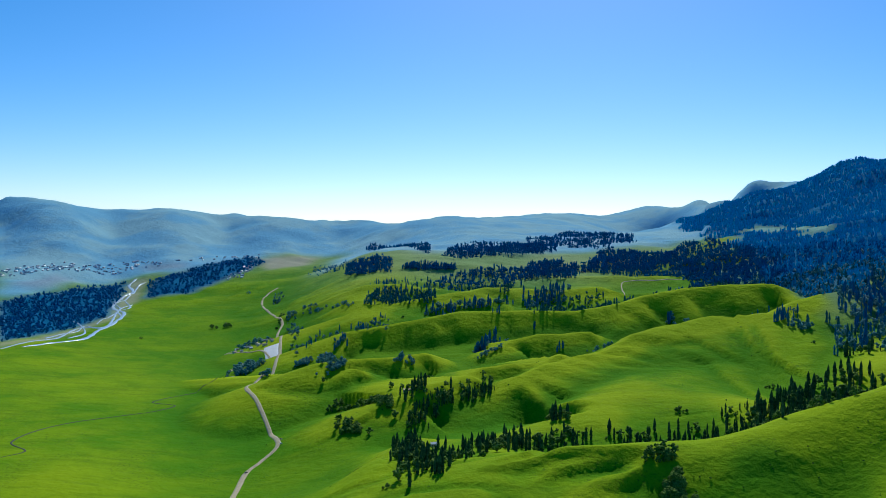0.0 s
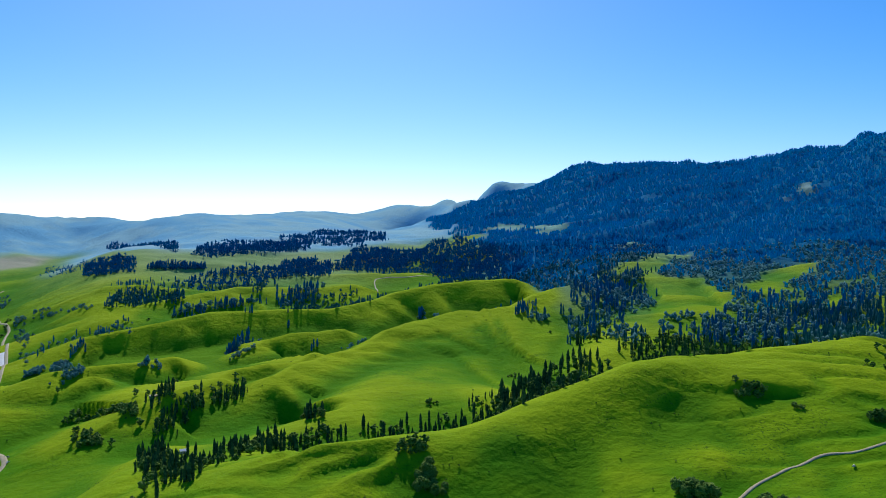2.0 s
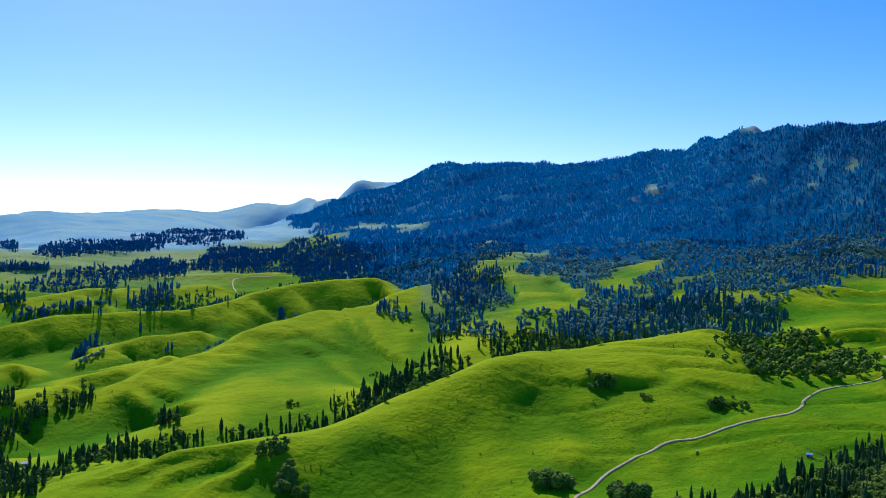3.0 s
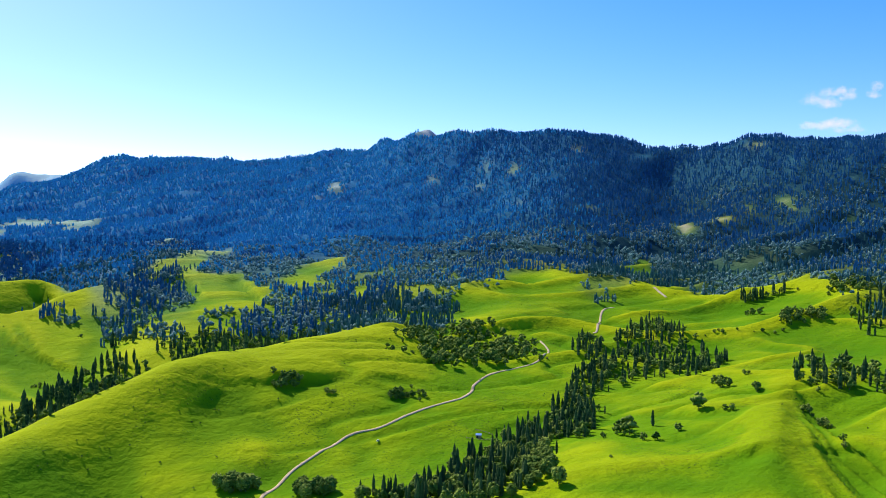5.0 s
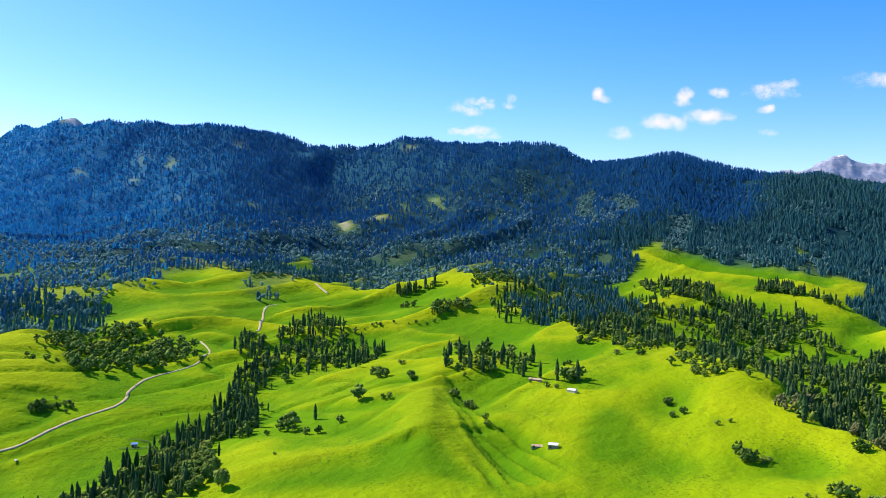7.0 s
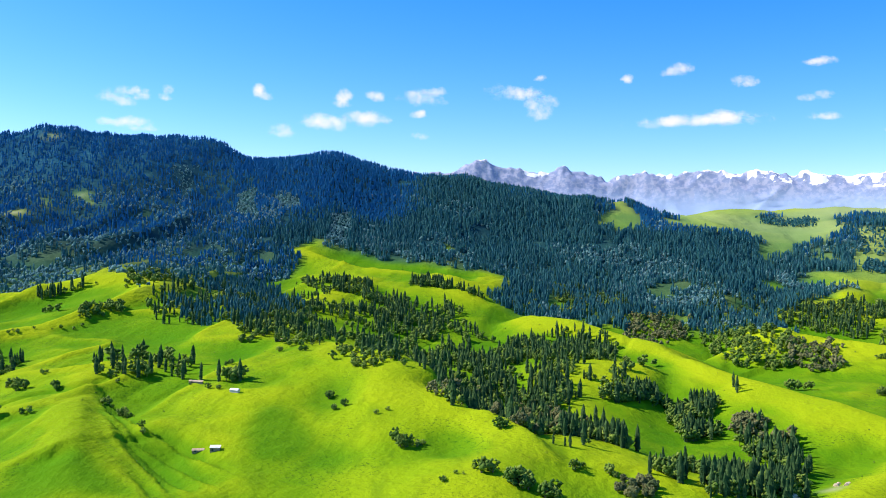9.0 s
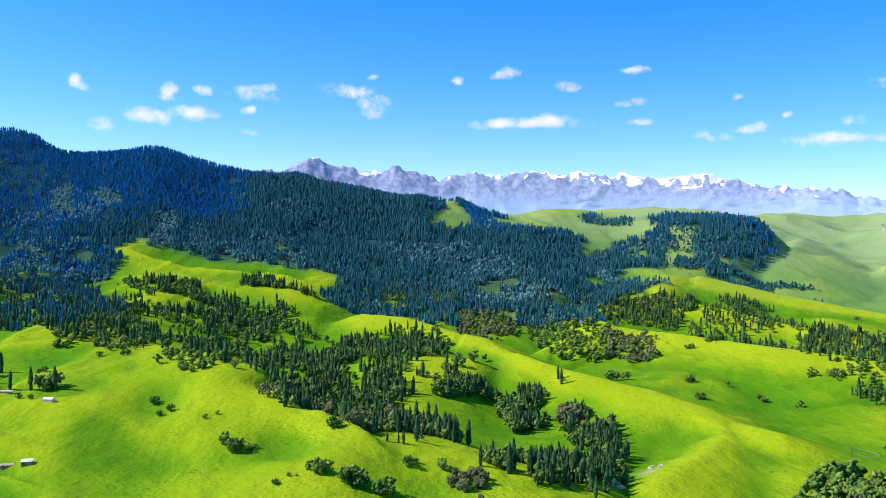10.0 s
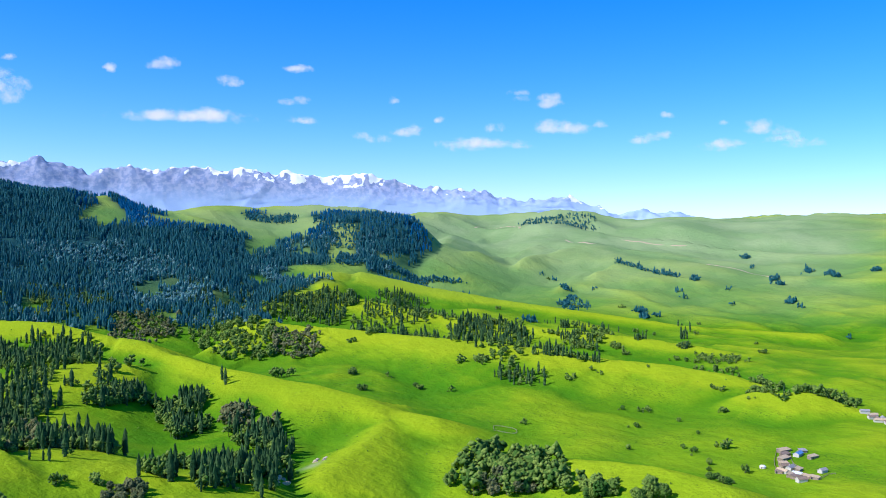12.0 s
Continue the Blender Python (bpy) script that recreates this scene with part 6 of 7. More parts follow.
stand('woods on the far meadows', 'far', 270, [(-280, 2521), (-138, 2384), (-149, 2585), (-307, 2765)])
stand('woods on the far meadows', 'far', 540, [(407, 2447), (584, 2380), (706, 2589), (489, 2729)])
stand('hedges on the east downs', 'far', 36, [(1572, -2099), (1591, -2099), (1591, -2080), (1572, -2080)])
stand('hedges on the east downs', 'far', 3, [(2030, -1676), (2043, -1676), (2043, -1663), (2030, -1663)])
stand('small trees on the east spurs', 'broadleaf', 3, [(2046, -1664), (2056, -1664), (2056, -1655), (2046, -1655)], size=0.6)
stand('hedges on the east downs', 'far', 36, [(1455, -2210), (1474, -2210), (1474, -2191), (1455, -2191)])
stand('wooded knoll', 'far', 765, [(2182, -981), (2111, -1169), (2280, -1381), (2371, -1394), (2577, -1217), (2614, -1135)])
stand('hedges on the east downs', 'far', 4, [(2065, -1662), (2080, -1662), (2080, -1647), (2065, -1647)])
stand('hedges on the east downs', 'far', 45, [(1391, -2294), (1411, -2294), (1411, -2274), (1391, -2274)])
stand('hedges on the east downs', 'far', 135, [(2034, -1905), (1733, -1870), (1748, -1898), (2050, -1931)])
stand('trees by the valley road', 'broadleaf', 18, [(-512, 2636), (-492, 2636), (-492, 2656), (-512, 2656)])
stand('trees by the valley road', 'broadleaf', 14, [(-503, 2585), (-474, 2600), (-506, 2775), (-537, 2779)])
stand('hedges on the east downs', 'far', 40, [(1534, -2302), (1553, -2302), (1553, -2282), (1534, -2282)])
stand('wooded knoll', 'far', 270, [(2692, -936), (2628, -1102), (2512, -1035), (2573, -913)])
stand('woods on the far meadows', 'far', 270, [(27, 2584), (360, 2774), (392, 3022), (64, 2744)])
stand('trees by the valley road', 'shrub', 2, [(-758, 2684), (-750, 2684), (-750, 2692), (-758, 2692)])
stand('trees by the valley road', 'shrub', 3, [(-825, 2674), (-816, 2674), (-816, 2683), (-825, 2683)])
stand('hedges on the east downs', 'far', 40, [(1605, -2299), (1625, -2299), (1625, -2279), (1605, -2279)])
stand('woods on the far meadows', 'far', 495, [(-6, 2643), (316, 2726), (350, 3017), (44, 2949)])
stand('hedges on the east downs', 'far', 6, [(1760, -2237), (1777, -2237), (1777, -2220), (1760, -2220)])
stand('trees by the valley road', 'far', 180, [(-459, 2965), (-176, 2465), (-186, 2600), (-483, 3314)])
stand('trees by the valley road', 'broadleaf', 2, [(-640, 2849), (-629, 2849), (-629, 2860), (-640, 2860)])
stand('hedges on the east downs', 'far', 36, [(1889, -2373), (1908, -2373), (1908, -2354), (1889, -2354)])
stand('woods on the far meadows', 'far', 270, [(280, 3061), (530, 2761), (581, 3023), (379, 3270)])
stand('woods on the far meadows', 'far', 270, [(-326, 3621), (-36, 2688), (-40, 2949), (-293, 3700)])
stand('woods on the far meadows', 'far', 315, [(426, 3321), (633, 2896), (683, 3129), (491, 3485)])
stand('wood on the horizon', 'far', 315, [(2791, -2112), (2600, -2343), (2749, -2477), (2937, -2251)])
stand('trees in the ravine', 'spruce', 110, [(318, 909), (430, 1079), (500, 1091), (514, 1014), (440, 940), (380, 890)], size=1.45)
stand('mixed wood at the foot of the range', 'spruce', 130, [(552, 1042), (689, 1147), (825, 1216), (868, 1135), (803, 1051), (736, 1070), (620, 960), (540, 940)], size=1.1)
stand('trees on the east spurs', 'spruce', 260, [(1388, -879), (1431, -986), (1273, -978), (1205, -945), (1266, -897), (1351, -868)], size=0.85)
stand('trees on the east spurs', 'mixed', 170, [(1569, -792), (1697, -941), (1479, -897), (1442, -855), (1445, -789), (1504, -759)], size=0.8)
stand('trees on the east spurs', 'mixed', 280, [(1682, -725), (1639, -763), (1556, -755), (1505, -712), (1544, -660), (1608, -605), (1666, -639)], size=0.85)
stand('trees on the east spurs', 'spruce', 90, [(1761, -918), (1747, -998), (1676, -1016), (1681, -932)], size=0.75)
stand('trees on the east spurs', 'mixed', 60, [(1203, -1000), (1135, -1032), (1085, -987), (1146, -966)], size=0.75)
stand('trees on the east spurs', 'broadleaf', 44, [(980, -1092), (913, -1127), (874, -1066), (943, -1058)], size=0.7)
stand('trees on the east spurs', 'broadleaf', 20, [(801, -1006), (752, -1015), (711, -959), (722, -924)], size=0.75)
stand('trees on the east spurs', 'broadleaf', 36, [(721, -990), (645, -996), (610, -959), (624, -899)], size=0.6)
stand('trees on the east spurs', 'broadleaf', 18, [(1071, -754), (1060, -788), (1000, -774), (986, -743), (1032, -732)], size=0.9)
stand('trees on the east spurs', 'spruce', 24, [(1433, -1146), (1289, -1217), (1223, -1154), (1378, -1101)], size=0.7)
stand('trees on the east spurs', 'broadleaf', 10, [(1313, -1278), (1323, -1345), (1231, -1267), (1103, -1080)], size=0.8)
stand('trees on the east spurs', 'spruce', 9, [(1299, -1386), (1340, -1483), (1157, -1289), (1188, -1276)], size=0.8)
stand('trees on the east spurs', 'spruce', 150, [(1331, -650), (1257, -697), (1177, -739), (1124, -775), (1067, -809), (1002, -844), (1031, -869), (1097, -832), (1156, -796), (1210, -760), (1290, -715), (1365, -667)], size=0.85)
stand('hedge on the east meadow', 'shrub', 8, [(637, -694), (639, -703), (597, -669), (597, -662)], size=1.5)
stand('hedge on the east meadow', 'shrub', 10, [(597, -662), (597, -669), (551, -639), (551, -632)], size=1.5)
stand('hedge on the east meadow', 'shrub', 10, [(551, -632), (551, -639), (513, -616), (513, -611)], size=1.5)
stand('hedge on the east meadow', 'shrub', 8, [(513, -611), (513, -616), (492, -603), (451, -548)], size=1.5)


joined_wood("spruce_wood", "dense stand of dark green spruces on valley slopes", SLIM, NEEDLES[False], np.array(REST["spruce"]), 1)
# these two stands have haze put into their leaf colour
joined_wood("spruce_wood", "spruce stands towards the range, tinted hazy blue-green", SLIM, HAZE_NEEDLES, np.array(REST["hazed"]), 7)
joined_wood("leafy_wood", "leafy groves towards the range, tinted hazy grey-green", MIDDLE, HAZE_LEAVES, np.array(REST["hazed_leafy"]), 8, smooth=True)
joined_wood("leafy_wood", "scattered groves of round green leafy trees", MIDDLE, LEAVES[False], np.array(REST["broadleaf"]), 2, smooth=True)
joined_wood("olive_wood", "grove of olive brown leafy trees on a spur", MIDDLE, RUSSET[False], np.array(REST["russet"]), 3, smooth=True)
# far clumps: the bluer tint on the sun's side imitates thicker haze
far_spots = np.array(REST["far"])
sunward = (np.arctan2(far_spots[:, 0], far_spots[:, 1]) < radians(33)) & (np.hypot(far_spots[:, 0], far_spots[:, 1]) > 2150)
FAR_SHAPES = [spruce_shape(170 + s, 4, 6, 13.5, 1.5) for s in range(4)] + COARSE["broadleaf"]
joined_wood("far_spruce_clumps", "tree clumps on far meadows, tinted hazy dark blue-green", FAR_SHAPES, FOOT_HAZE_NEEDLES, far_spots[~sunward], 5, keep_trunk=False)
joined_wood("far_spruce_clumps", "tree bands on the far pasture ridges, tinted hazy blue-green", FAR_SHAPES, HAZE_NEEDLES, far_spots[sunward], 6, keep_trunk=False)

# thin scatter of low bushes over the open hills, thicker on the steep banks
bush_rng = np.random.RandomState(31)
bx, by = bush_rng.uniform(-250, 1900, 60000), bush_rng.uniform(-1300, 1900, 60000)
far_off = np.hypot(bx, by)
fits = (far_off > 560) & (far_off < 2000) & ~covered("woods", bx, by, 60)
bx, by = bx[fits], by[fits]
bz = land_height(bx, by)
steep = np.hypot(land_height(bx + 3, by) - bz, land_height(bx, by + 3) - bz) / 3
chance = 0.075 * (fractal(bx, by, 160, 3, 101) > 0.1) + 0.5 * np.clip((steep - 0.45) / 0.3, 0, 1) * (fractal(bx, by, 60, 3, 107) > -0.1)
fits = bush_rng.uniform(0, 1, len(bx)) < chance
rows = np.stack([bx, by, bz - 0.3, bush_rng.uniform(0.12, 0.42, len(bx))], 1)[fits][:3200]
joined_wood("scattered_bushes", "small dark bushes dotted over open green hills", [leafy_shape(140 + s, 6, 0, 5.6, 1.4) for s in range(6)], LEAVES[False], rows, 33, keep_trunk=False)

# the forest that covers the range
forest_rng = np.random.RandomState(11)
tries = 330000
fr = np.sqrt(forest_rng.uniform(1150 ** 2, 4500 ** 2, tries))
fa = np.radians(forest_rng.uniform(8, 128, tries))
fr[280000:], fa[280000:] = np.sqrt(forest_rng.uniform(1150 ** 2, 2900 ** 2, tries - 280000)), np.radians(forest_rng.uniform(76, 128, tries - 280000))
fx, fy = fr * np.sin(fa), fr * np.cos(fa)
keep = covered("woods", fx, fy, 110) & ~covered("glade", fx, fy, 50) & ~covered("dry", fx, fy, 40)
keep &= fractal(fx, fy, 70, 3, 83) > -0.2 - 0.28 * np.clip((fr - 1500) / 900, 0, 1)
keep &= forest_rng.uniform(0, 1, tries) < np.clip(1.0 - (fr - 1300) / 3300, 0.55, 0.8)
fx, fy, fr, fa = fx[keep], fy[keep], fr[keep], fa[keep]
fz = land_height(fx, fy) - 0.5
fs = forest_rng.uniform(0.75, 1.2, len(fx)) * (1 + 0.15 * np.clip((fr - 2000) / 2000, 0, 1))
rows = np.stack([fx, fy, fz, fs], 1)
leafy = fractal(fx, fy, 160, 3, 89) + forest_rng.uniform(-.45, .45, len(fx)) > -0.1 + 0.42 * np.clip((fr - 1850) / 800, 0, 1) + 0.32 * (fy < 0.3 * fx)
# sun_end, west and foot choose how blue the painted haze is
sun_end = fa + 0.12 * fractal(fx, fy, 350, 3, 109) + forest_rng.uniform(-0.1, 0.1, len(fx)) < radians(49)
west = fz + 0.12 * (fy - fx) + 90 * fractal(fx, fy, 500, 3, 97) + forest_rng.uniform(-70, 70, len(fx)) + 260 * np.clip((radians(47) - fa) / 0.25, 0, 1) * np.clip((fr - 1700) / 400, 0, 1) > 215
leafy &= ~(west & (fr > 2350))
shrubby = covered('shrubby', fx, fy, 40)
leafy |= shrubby
rows[shrubby, 3] *= 0.7
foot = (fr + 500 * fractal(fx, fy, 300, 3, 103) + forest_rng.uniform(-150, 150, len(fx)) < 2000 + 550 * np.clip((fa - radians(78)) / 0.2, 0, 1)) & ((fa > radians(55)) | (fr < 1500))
joined_wood("mountain_forest", "dense spruce forest covering the mountain range, tinted hazy blue-green", [spruce_shape(210 + s, 2, 5, 14.5, 1.5) for s in range(9)], HAZE_NEEDLES, rows[~leafy & ~(west & sun_end) & ~foot], 21, keep_trunk=False)
joined_wood("foothill_forest", "dark spruce forest at the mountain foot, tinted hazy blue-green", COARSE["spruce"], FOOT_HAZE_NEEDLES, rows[~leafy & foot], 25, keep_trunk=False)
joined_wood("far_mountain_forest", "spruce forest on the far range, tinted hazy blue", [spruce_shape(190 + s, 2, 4, 11.5, 2.4) for s in range(9)], FAR_HAZE_NEEDLES, rows[~leafy & west & sun_end & ~foot], 22, keep_trunk=False)
joined_wood("mountain_leafy_trees", "leafy trees among the mountain spruces, tinted hazy grey-green", COARSE["broadleaf"], HAZE_LEAVES, rows[leafy], 23, keep_trunk=False, smooth=True)
# poplar woods along the river
px, py = forest_rng.uniform(-1700, -300, 30000), forest_rng.uniform(1500, 3900, 30000)
keep = covered("poplars", px, py, 30)
px, py = px[keep][:1800], py[keep][:1800]
rows = np.stack([px, py, land_height(px, py) - 0.5, forest_rng.uniform(0.8, 1.3, len(px))], 1)
# foliage tinted blue to imitate haze over the valley
joined_wood("riverside_wood", "dark wood along the braided river, tinted hazy blue-green", COARSE["broadleaf"], HAZE_NEEDLES, rows, 24, keep_trunk=False)


# ---- buildings, vehicles and fences ----
def part(name, bm, mat, parent, label=""):
    me = bpy.data.meshes.new(name)
    bm.to_mesh(me)
    bm.free()
    me.materials.append(mat)
    ob = new(name, me)
    ob.parent = parent
    if label:
        ob["label"] = label
    return ob


def box(bm, x0, x1, y0, y1, z0, z1):
    v = [bm.verts.new((x, y, z)) for z in (z0, z1) for x, y in ((x0, y0), (x1, y0), (x1, y1), (x0, y1))]
    for q in ((3, 2, 1, 0), (4, 5, 6, 7), (0, 1, 5, 4), (1, 2, 6, 5), (2, 3, 7, 6), (3, 0, 4, 7)):
        bm.faces.new([v[i] for i in q])
    return bm


def solid(*boxes):
    bm = bmesh.new()
    for b in boxes:
        box(bm, *b)
    return bm


def thing(name, x, y, turn, label, category, group=""):
    ob = new(name)
    ob.matrix_basis = pose(x, y, float(land_height(x, y)[0]), 0, 0, turn)
    return tagged(ob, label, category, group)


def gable(length, width, low, rise, over):
    """A pitched roof slab with overhang and thickness."""
    bm = bmesh.new()
    half, run = length / 2 + over, width / 2 + over
    for side in (-1, 1):
        outline = [(0, low + rise + 0.15), (side * run, low - 0.15), (side * run, low - 0.35), (0, low + rise - 0.05)]
        a = [bm.verts.new((-half, y, z)) for y, z in outline]
        b = [bm.verts.new((half, y, z)) for y, z in outline]
        bm.faces.new(a if side > 0 else a[::-1])
        bm.faces.new(b[::-1] if side > 0 else b)
        for i in range(4):
            j = (i + 1) % 4
            bm.faces.new((a[j], a[i], b[i], b[j]) if side > 0 else (a[i], a[j], b[j], b[i]))
    bmesh.ops.recalc_face_normals(bm, faces=bm.faces)
    return bm


def house(x, y, turn, length, width, height, roof, walls, label, group):
    length, width = length * 0.8, width * 0.8
    top = thing("house", x, y, turn, label, "house", group)
    bm = solid((-length / 2, length / 2, -width / 2, width / 2, -1.2, height))
    for s in (-1, 1):
        tri = [bm.verts.new((s * length / 2, q, z)) for q, z in ((-width / 2, height), (width / 2, height), (0, height + width * 0.3))]
        bm.faces.new(tri)
    part("wall", bm, walls, top)
    part("roof", gable(length, width, height, width * 0.3, 0.4), roof, top)
    part("door", solid((-0.5, 0.5, -width / 2 - 0.06, -width / 2 + 0.02, 0, 2.0)), LOGS, top)
    for wx in (-length / 3, length / 3):
        pane = part("window", solid((wx - 0.5, wx + 0.5, -width / 2 - 0.05, -width / 2 + 0.02, 1.0, 2.0)), GLASS_DARK, top)
        y0, y1 = -width / 2 - 0.09, -width / 2 + 0.02
        part("window_frame", solid((wx - 0.6, wx - 0.5, y0, y1, 0.9, 2.1), (wx + 0.5, wx + 0.6, y0, y1, 0.9, 2.1), (wx - 0.5, wx + 0.5, y0, y1, 0.9, 1.0), (wx - 0.5, wx + 0.5, y0, y1, 2.0, 2.1)), ROOF_WHITE, pane)
    if length > 10:
        part("chimney", solid((length / 4 - 0.3, length / 4 + 0.3, -0.3, 0.3, height, height + width * 0.3 + 0.9)), WALL_WHITE, top)
    return top


def shed(x, y, turn, length, width, height, roof, label, group):
    length, width = length * 0.68, width * 0.75
    top = thing("shed", x, y, turn, label, "shed", group)
    part("wall", solid((-length / 2, length / 2, -width / 2, width / 2, -1.2, height)), LOGS, top)
    bm = bmesh.new()
    v = [bm.verts.new(p) for p in ((-length / 2 - .4, -width / 2 - .4, height - 0.05), (length / 2 + .4, -width / 2 - .4, height - 0.05),
                                   (length / 2 + .4, width / 2 + .4, height + 0.9), (-length / 2 - .4, width / 2 + .4, height + 0.9))]
    f = bm.faces.new(v)
    up = bmesh.ops.extrude_face_region(bm, geom=[f])["geom"]
    bmesh.ops.translate(bm, vec=(0, 0, 0.18), verts=[g for g in up if isinstance(g, bmesh.types.BMVert)])
    bmesh.ops.recalc_face_normals(bm, faces=bm.faces)
    part("roof", bm, roof, top)
    part("door", solid((-length / 4 - 0.7, -length / 4 + 0.7, -width / 2 - 0.06, -width / 2 + 0.02, 0, 1.9)), GLASS_DARK, top)
    return top


def yurt(x, y, group):
    top = thing("yurt", x, y, 200, "round white felt yurt with a low domed roof", "yurt", group)
    bm = bmesh.new()
    bmesh.ops.create_cone(bm, cap_ends=True, segments=20, radius1=3.0, radius2=2.95, depth=2.4, matrix=Matrix.Translation((0, 0, 0.7)))
    part("wall", bm, WALL_WHITE, top)
    bm = bmesh.new()
    for k, (r0, r1, z, d) in enumerate(((3.15, 2.2, 2.2, 0.8), (2.2, 0.7, 2.9, 0.6))):
        bmesh.ops.create_cone(bm, cap_ends=True, segments=20, radius1=r0, radius2=r1, depth=d, matrix=Matrix.Translation((0, 0, z)))
    part("roof", bm, ROOF_WHITE, top)
    bm = bmesh.new()
    bmesh.ops.create_cone(bm, cap_ends=True, segments=12, radius1=0.7, radius2=0.6, depth=0.25, matrix=Matrix.Translation((0, 0, 3.3)))
    part("crown_ring", bm, LOGS, top)
    part("door", solid((-0.5, 0.5, -3.06, -2.9, 0, 1.7)), LOGS, top)


def car(x, y, turn, paint, label):
    top = thing("car", x, y, turn, label, "car", "cars on the roads")
    top.location.z += 0.42
    bm = bmesh.new()
    outline = [(-2.2, 0.45), (-2.25, 0.85), (-1.9, 1.0), (1.1, 1.05), (2.05, 0.88), (2.2, 0.6), (2.15, 0.4)]
    a = [bm.verts.new((px_, -0.88, pz)) for px_, pz in outline]
    b = [bm.verts.new((px_, 0.88, pz)) for px_, pz in outline]
    bm.faces.new(a), bm.faces.new(b[::-1])
    for i in range(len(outline)):
        j = (i + 1) % len(outline)
        bm.faces.new((a[j], a[i], b[i], b[j]))
    bmesh.ops.recalc_face_normals(bm, faces=bm.faces)
    part("body", bm, paint, top)
    bm = solid((-1.7, 0.75, -0.78, 0.78, 1.0, 1.5))
    for v in bm.verts:
        if v.co.z > 1.2:
            v.co.x, v.co.y = v.co.x * 0.72 - 0.12, v.co.y * 0.85
    part("cabin_glass", bm, GLASS_DARK, top, "dark car windows")
    part("roof_panel", solid((-1.32, 0.42, -0.66, 0.66, 1.5, 1.56)), paint, top)
    for wx in (-1.35, 1.35):
        for wy in (-0.84, 0.84):
            bm = bmesh.new()
            bmesh.ops.create_cone(bm, cap_ends=True, segments=14, radius1=0.36, radius2=0.36, depth=0.24, matrix=Matrix.Translation((wx, wy, 0.36)) @ Matrix.Rotation(math.pi / 2, 4, "X"))
            wheel = part("wheel", bm, RUBBER, top)
            bm = bmesh.new()
            bmesh.ops.create_cone(bm, cap_ends=True, segments=10, radius1=0.2, radius2=0.2, depth=0.27, matrix=Matrix.Translation((wx, wy, 0.36)) @ Matrix.Rotation(math.pi / 2, 4, "X"))
            part("rim", bm, STEEL, wheel)


def fence(points, group):
    """Posts with two log rails along a line."""
    c = smooth_line(points, 4.0)
    z = land_height(c[:, 0], c[:, 1])
    top = new("fence")
    top.location = (c[0, 0], c[0, 1], z[0])
    tagged(top, "weathered log rail fence round a sheep pen", "fence", group)
    for k in range(len(c)):
        dx, dy, dz = c[k, 0] - c[0, 0], c[k, 1] - c[0, 1], z[k] - z[0]
        part("post", solid((dx - 0.12, dx + 0.12, dy - 0.12, dy + 0.12, dz - 0.5, dz + 1.4)), LOGS, top)
        if k + 1 < len(c):
            ex, ey, ez = c[k + 1, 0] - c[0, 0], c[k + 1, 1] - c[0, 1], z[k + 1] - z[0]
            for h in (0.6, 1.15):
                bm = bmesh.new()
                v = [bm.verts.new(p) for p in ((dx, dy, dz + h - .1), (ex, ey, ez + h - .1), (ex, ey, ez + h + .1), (dx, dy, dz + h + .1))]
                f = bm.faces.new(v)
                n = Vector((-(ey - dy), ex - dx, 0)).normalized() * 0.14
                up = bmesh.ops.extrude_face_region(bm, geom=[f])["geom"]
                bmesh.ops.translate(bm, vec=n, verts=[q for q in up if isinstance(q, bmesh.types.BMVert)])
                bmesh.ops.recalc_face_normals(bm, faces=bm.faces)
                part("rail", bm, LOGS, top)


# cars on the two roads
car(-219, 977, 60, CAR_DARK, "dark car driving on the pale valley road")
car(-200, 1085, 130, CAR_DARK, "dark car at the bend of the valley road")
car(-196, 1063, 70, CAR_WHITE, "white car at the bend of the valley road")
car(521, 590, 30, CAR_WHITE, "small white car on the pale hill road")
car(856, 657, 40, CAR_DARK, "dark van stopped at the top of the hill road")
car(1068, 727, 70, CAR_DARK, "dark car on the upper pasture road")

# huts on the pastures
house(-7, 878, 10, 9, 6, 2.8, ROOF_WHITE, WALL_WHITE, "small white hut beside the wooded ravine", "pasture huts")
shed(-45, 1130, 20, 14, 5, 2.2, ROOF_TAN, "low brown shed with a pen on the spur", "pasture huts")
shed(679, 184, 275, 11, 6, 2.6, ROOF_WHITE, "small grey-white roofed shed on the meadow", "pasture huts")
shed(684, 199, 280, 13, 3, 1.2, ROOF_TAN, "long low tan pen roof on the meadow", "pasture huts")
house(824, 205, 70, 11, 5, 2.3, ROOF_WHITE, WALL_WHITE, "long white-roofed hut below the trees", "pasture huts")
shed(601, 540, 310, 7, 4, 2.2, ROOF_BLUE, "small blue-grey roofed shed near the ravine", "pasture huts")
shed(1072, 211, 260, 18, 6, 2.4, ROOF_TAN, "long tan roofed stable on the hill crest", "pasture huts")
shed(868, 255, 255, 22, 3, 1.3, ROOF_TAN, "long low timber pen below the trees", "pasture huts")
fence([(590, 545), (603, 530), (618, 538), (610, 552)], "pasture fences")
fence([(640, 505), (655, 520), (665, 540)], "pasture fences")
fence([(773, -552), (790, -566), (772, -580), (758, -568), (773, -552)], "pasture fences")



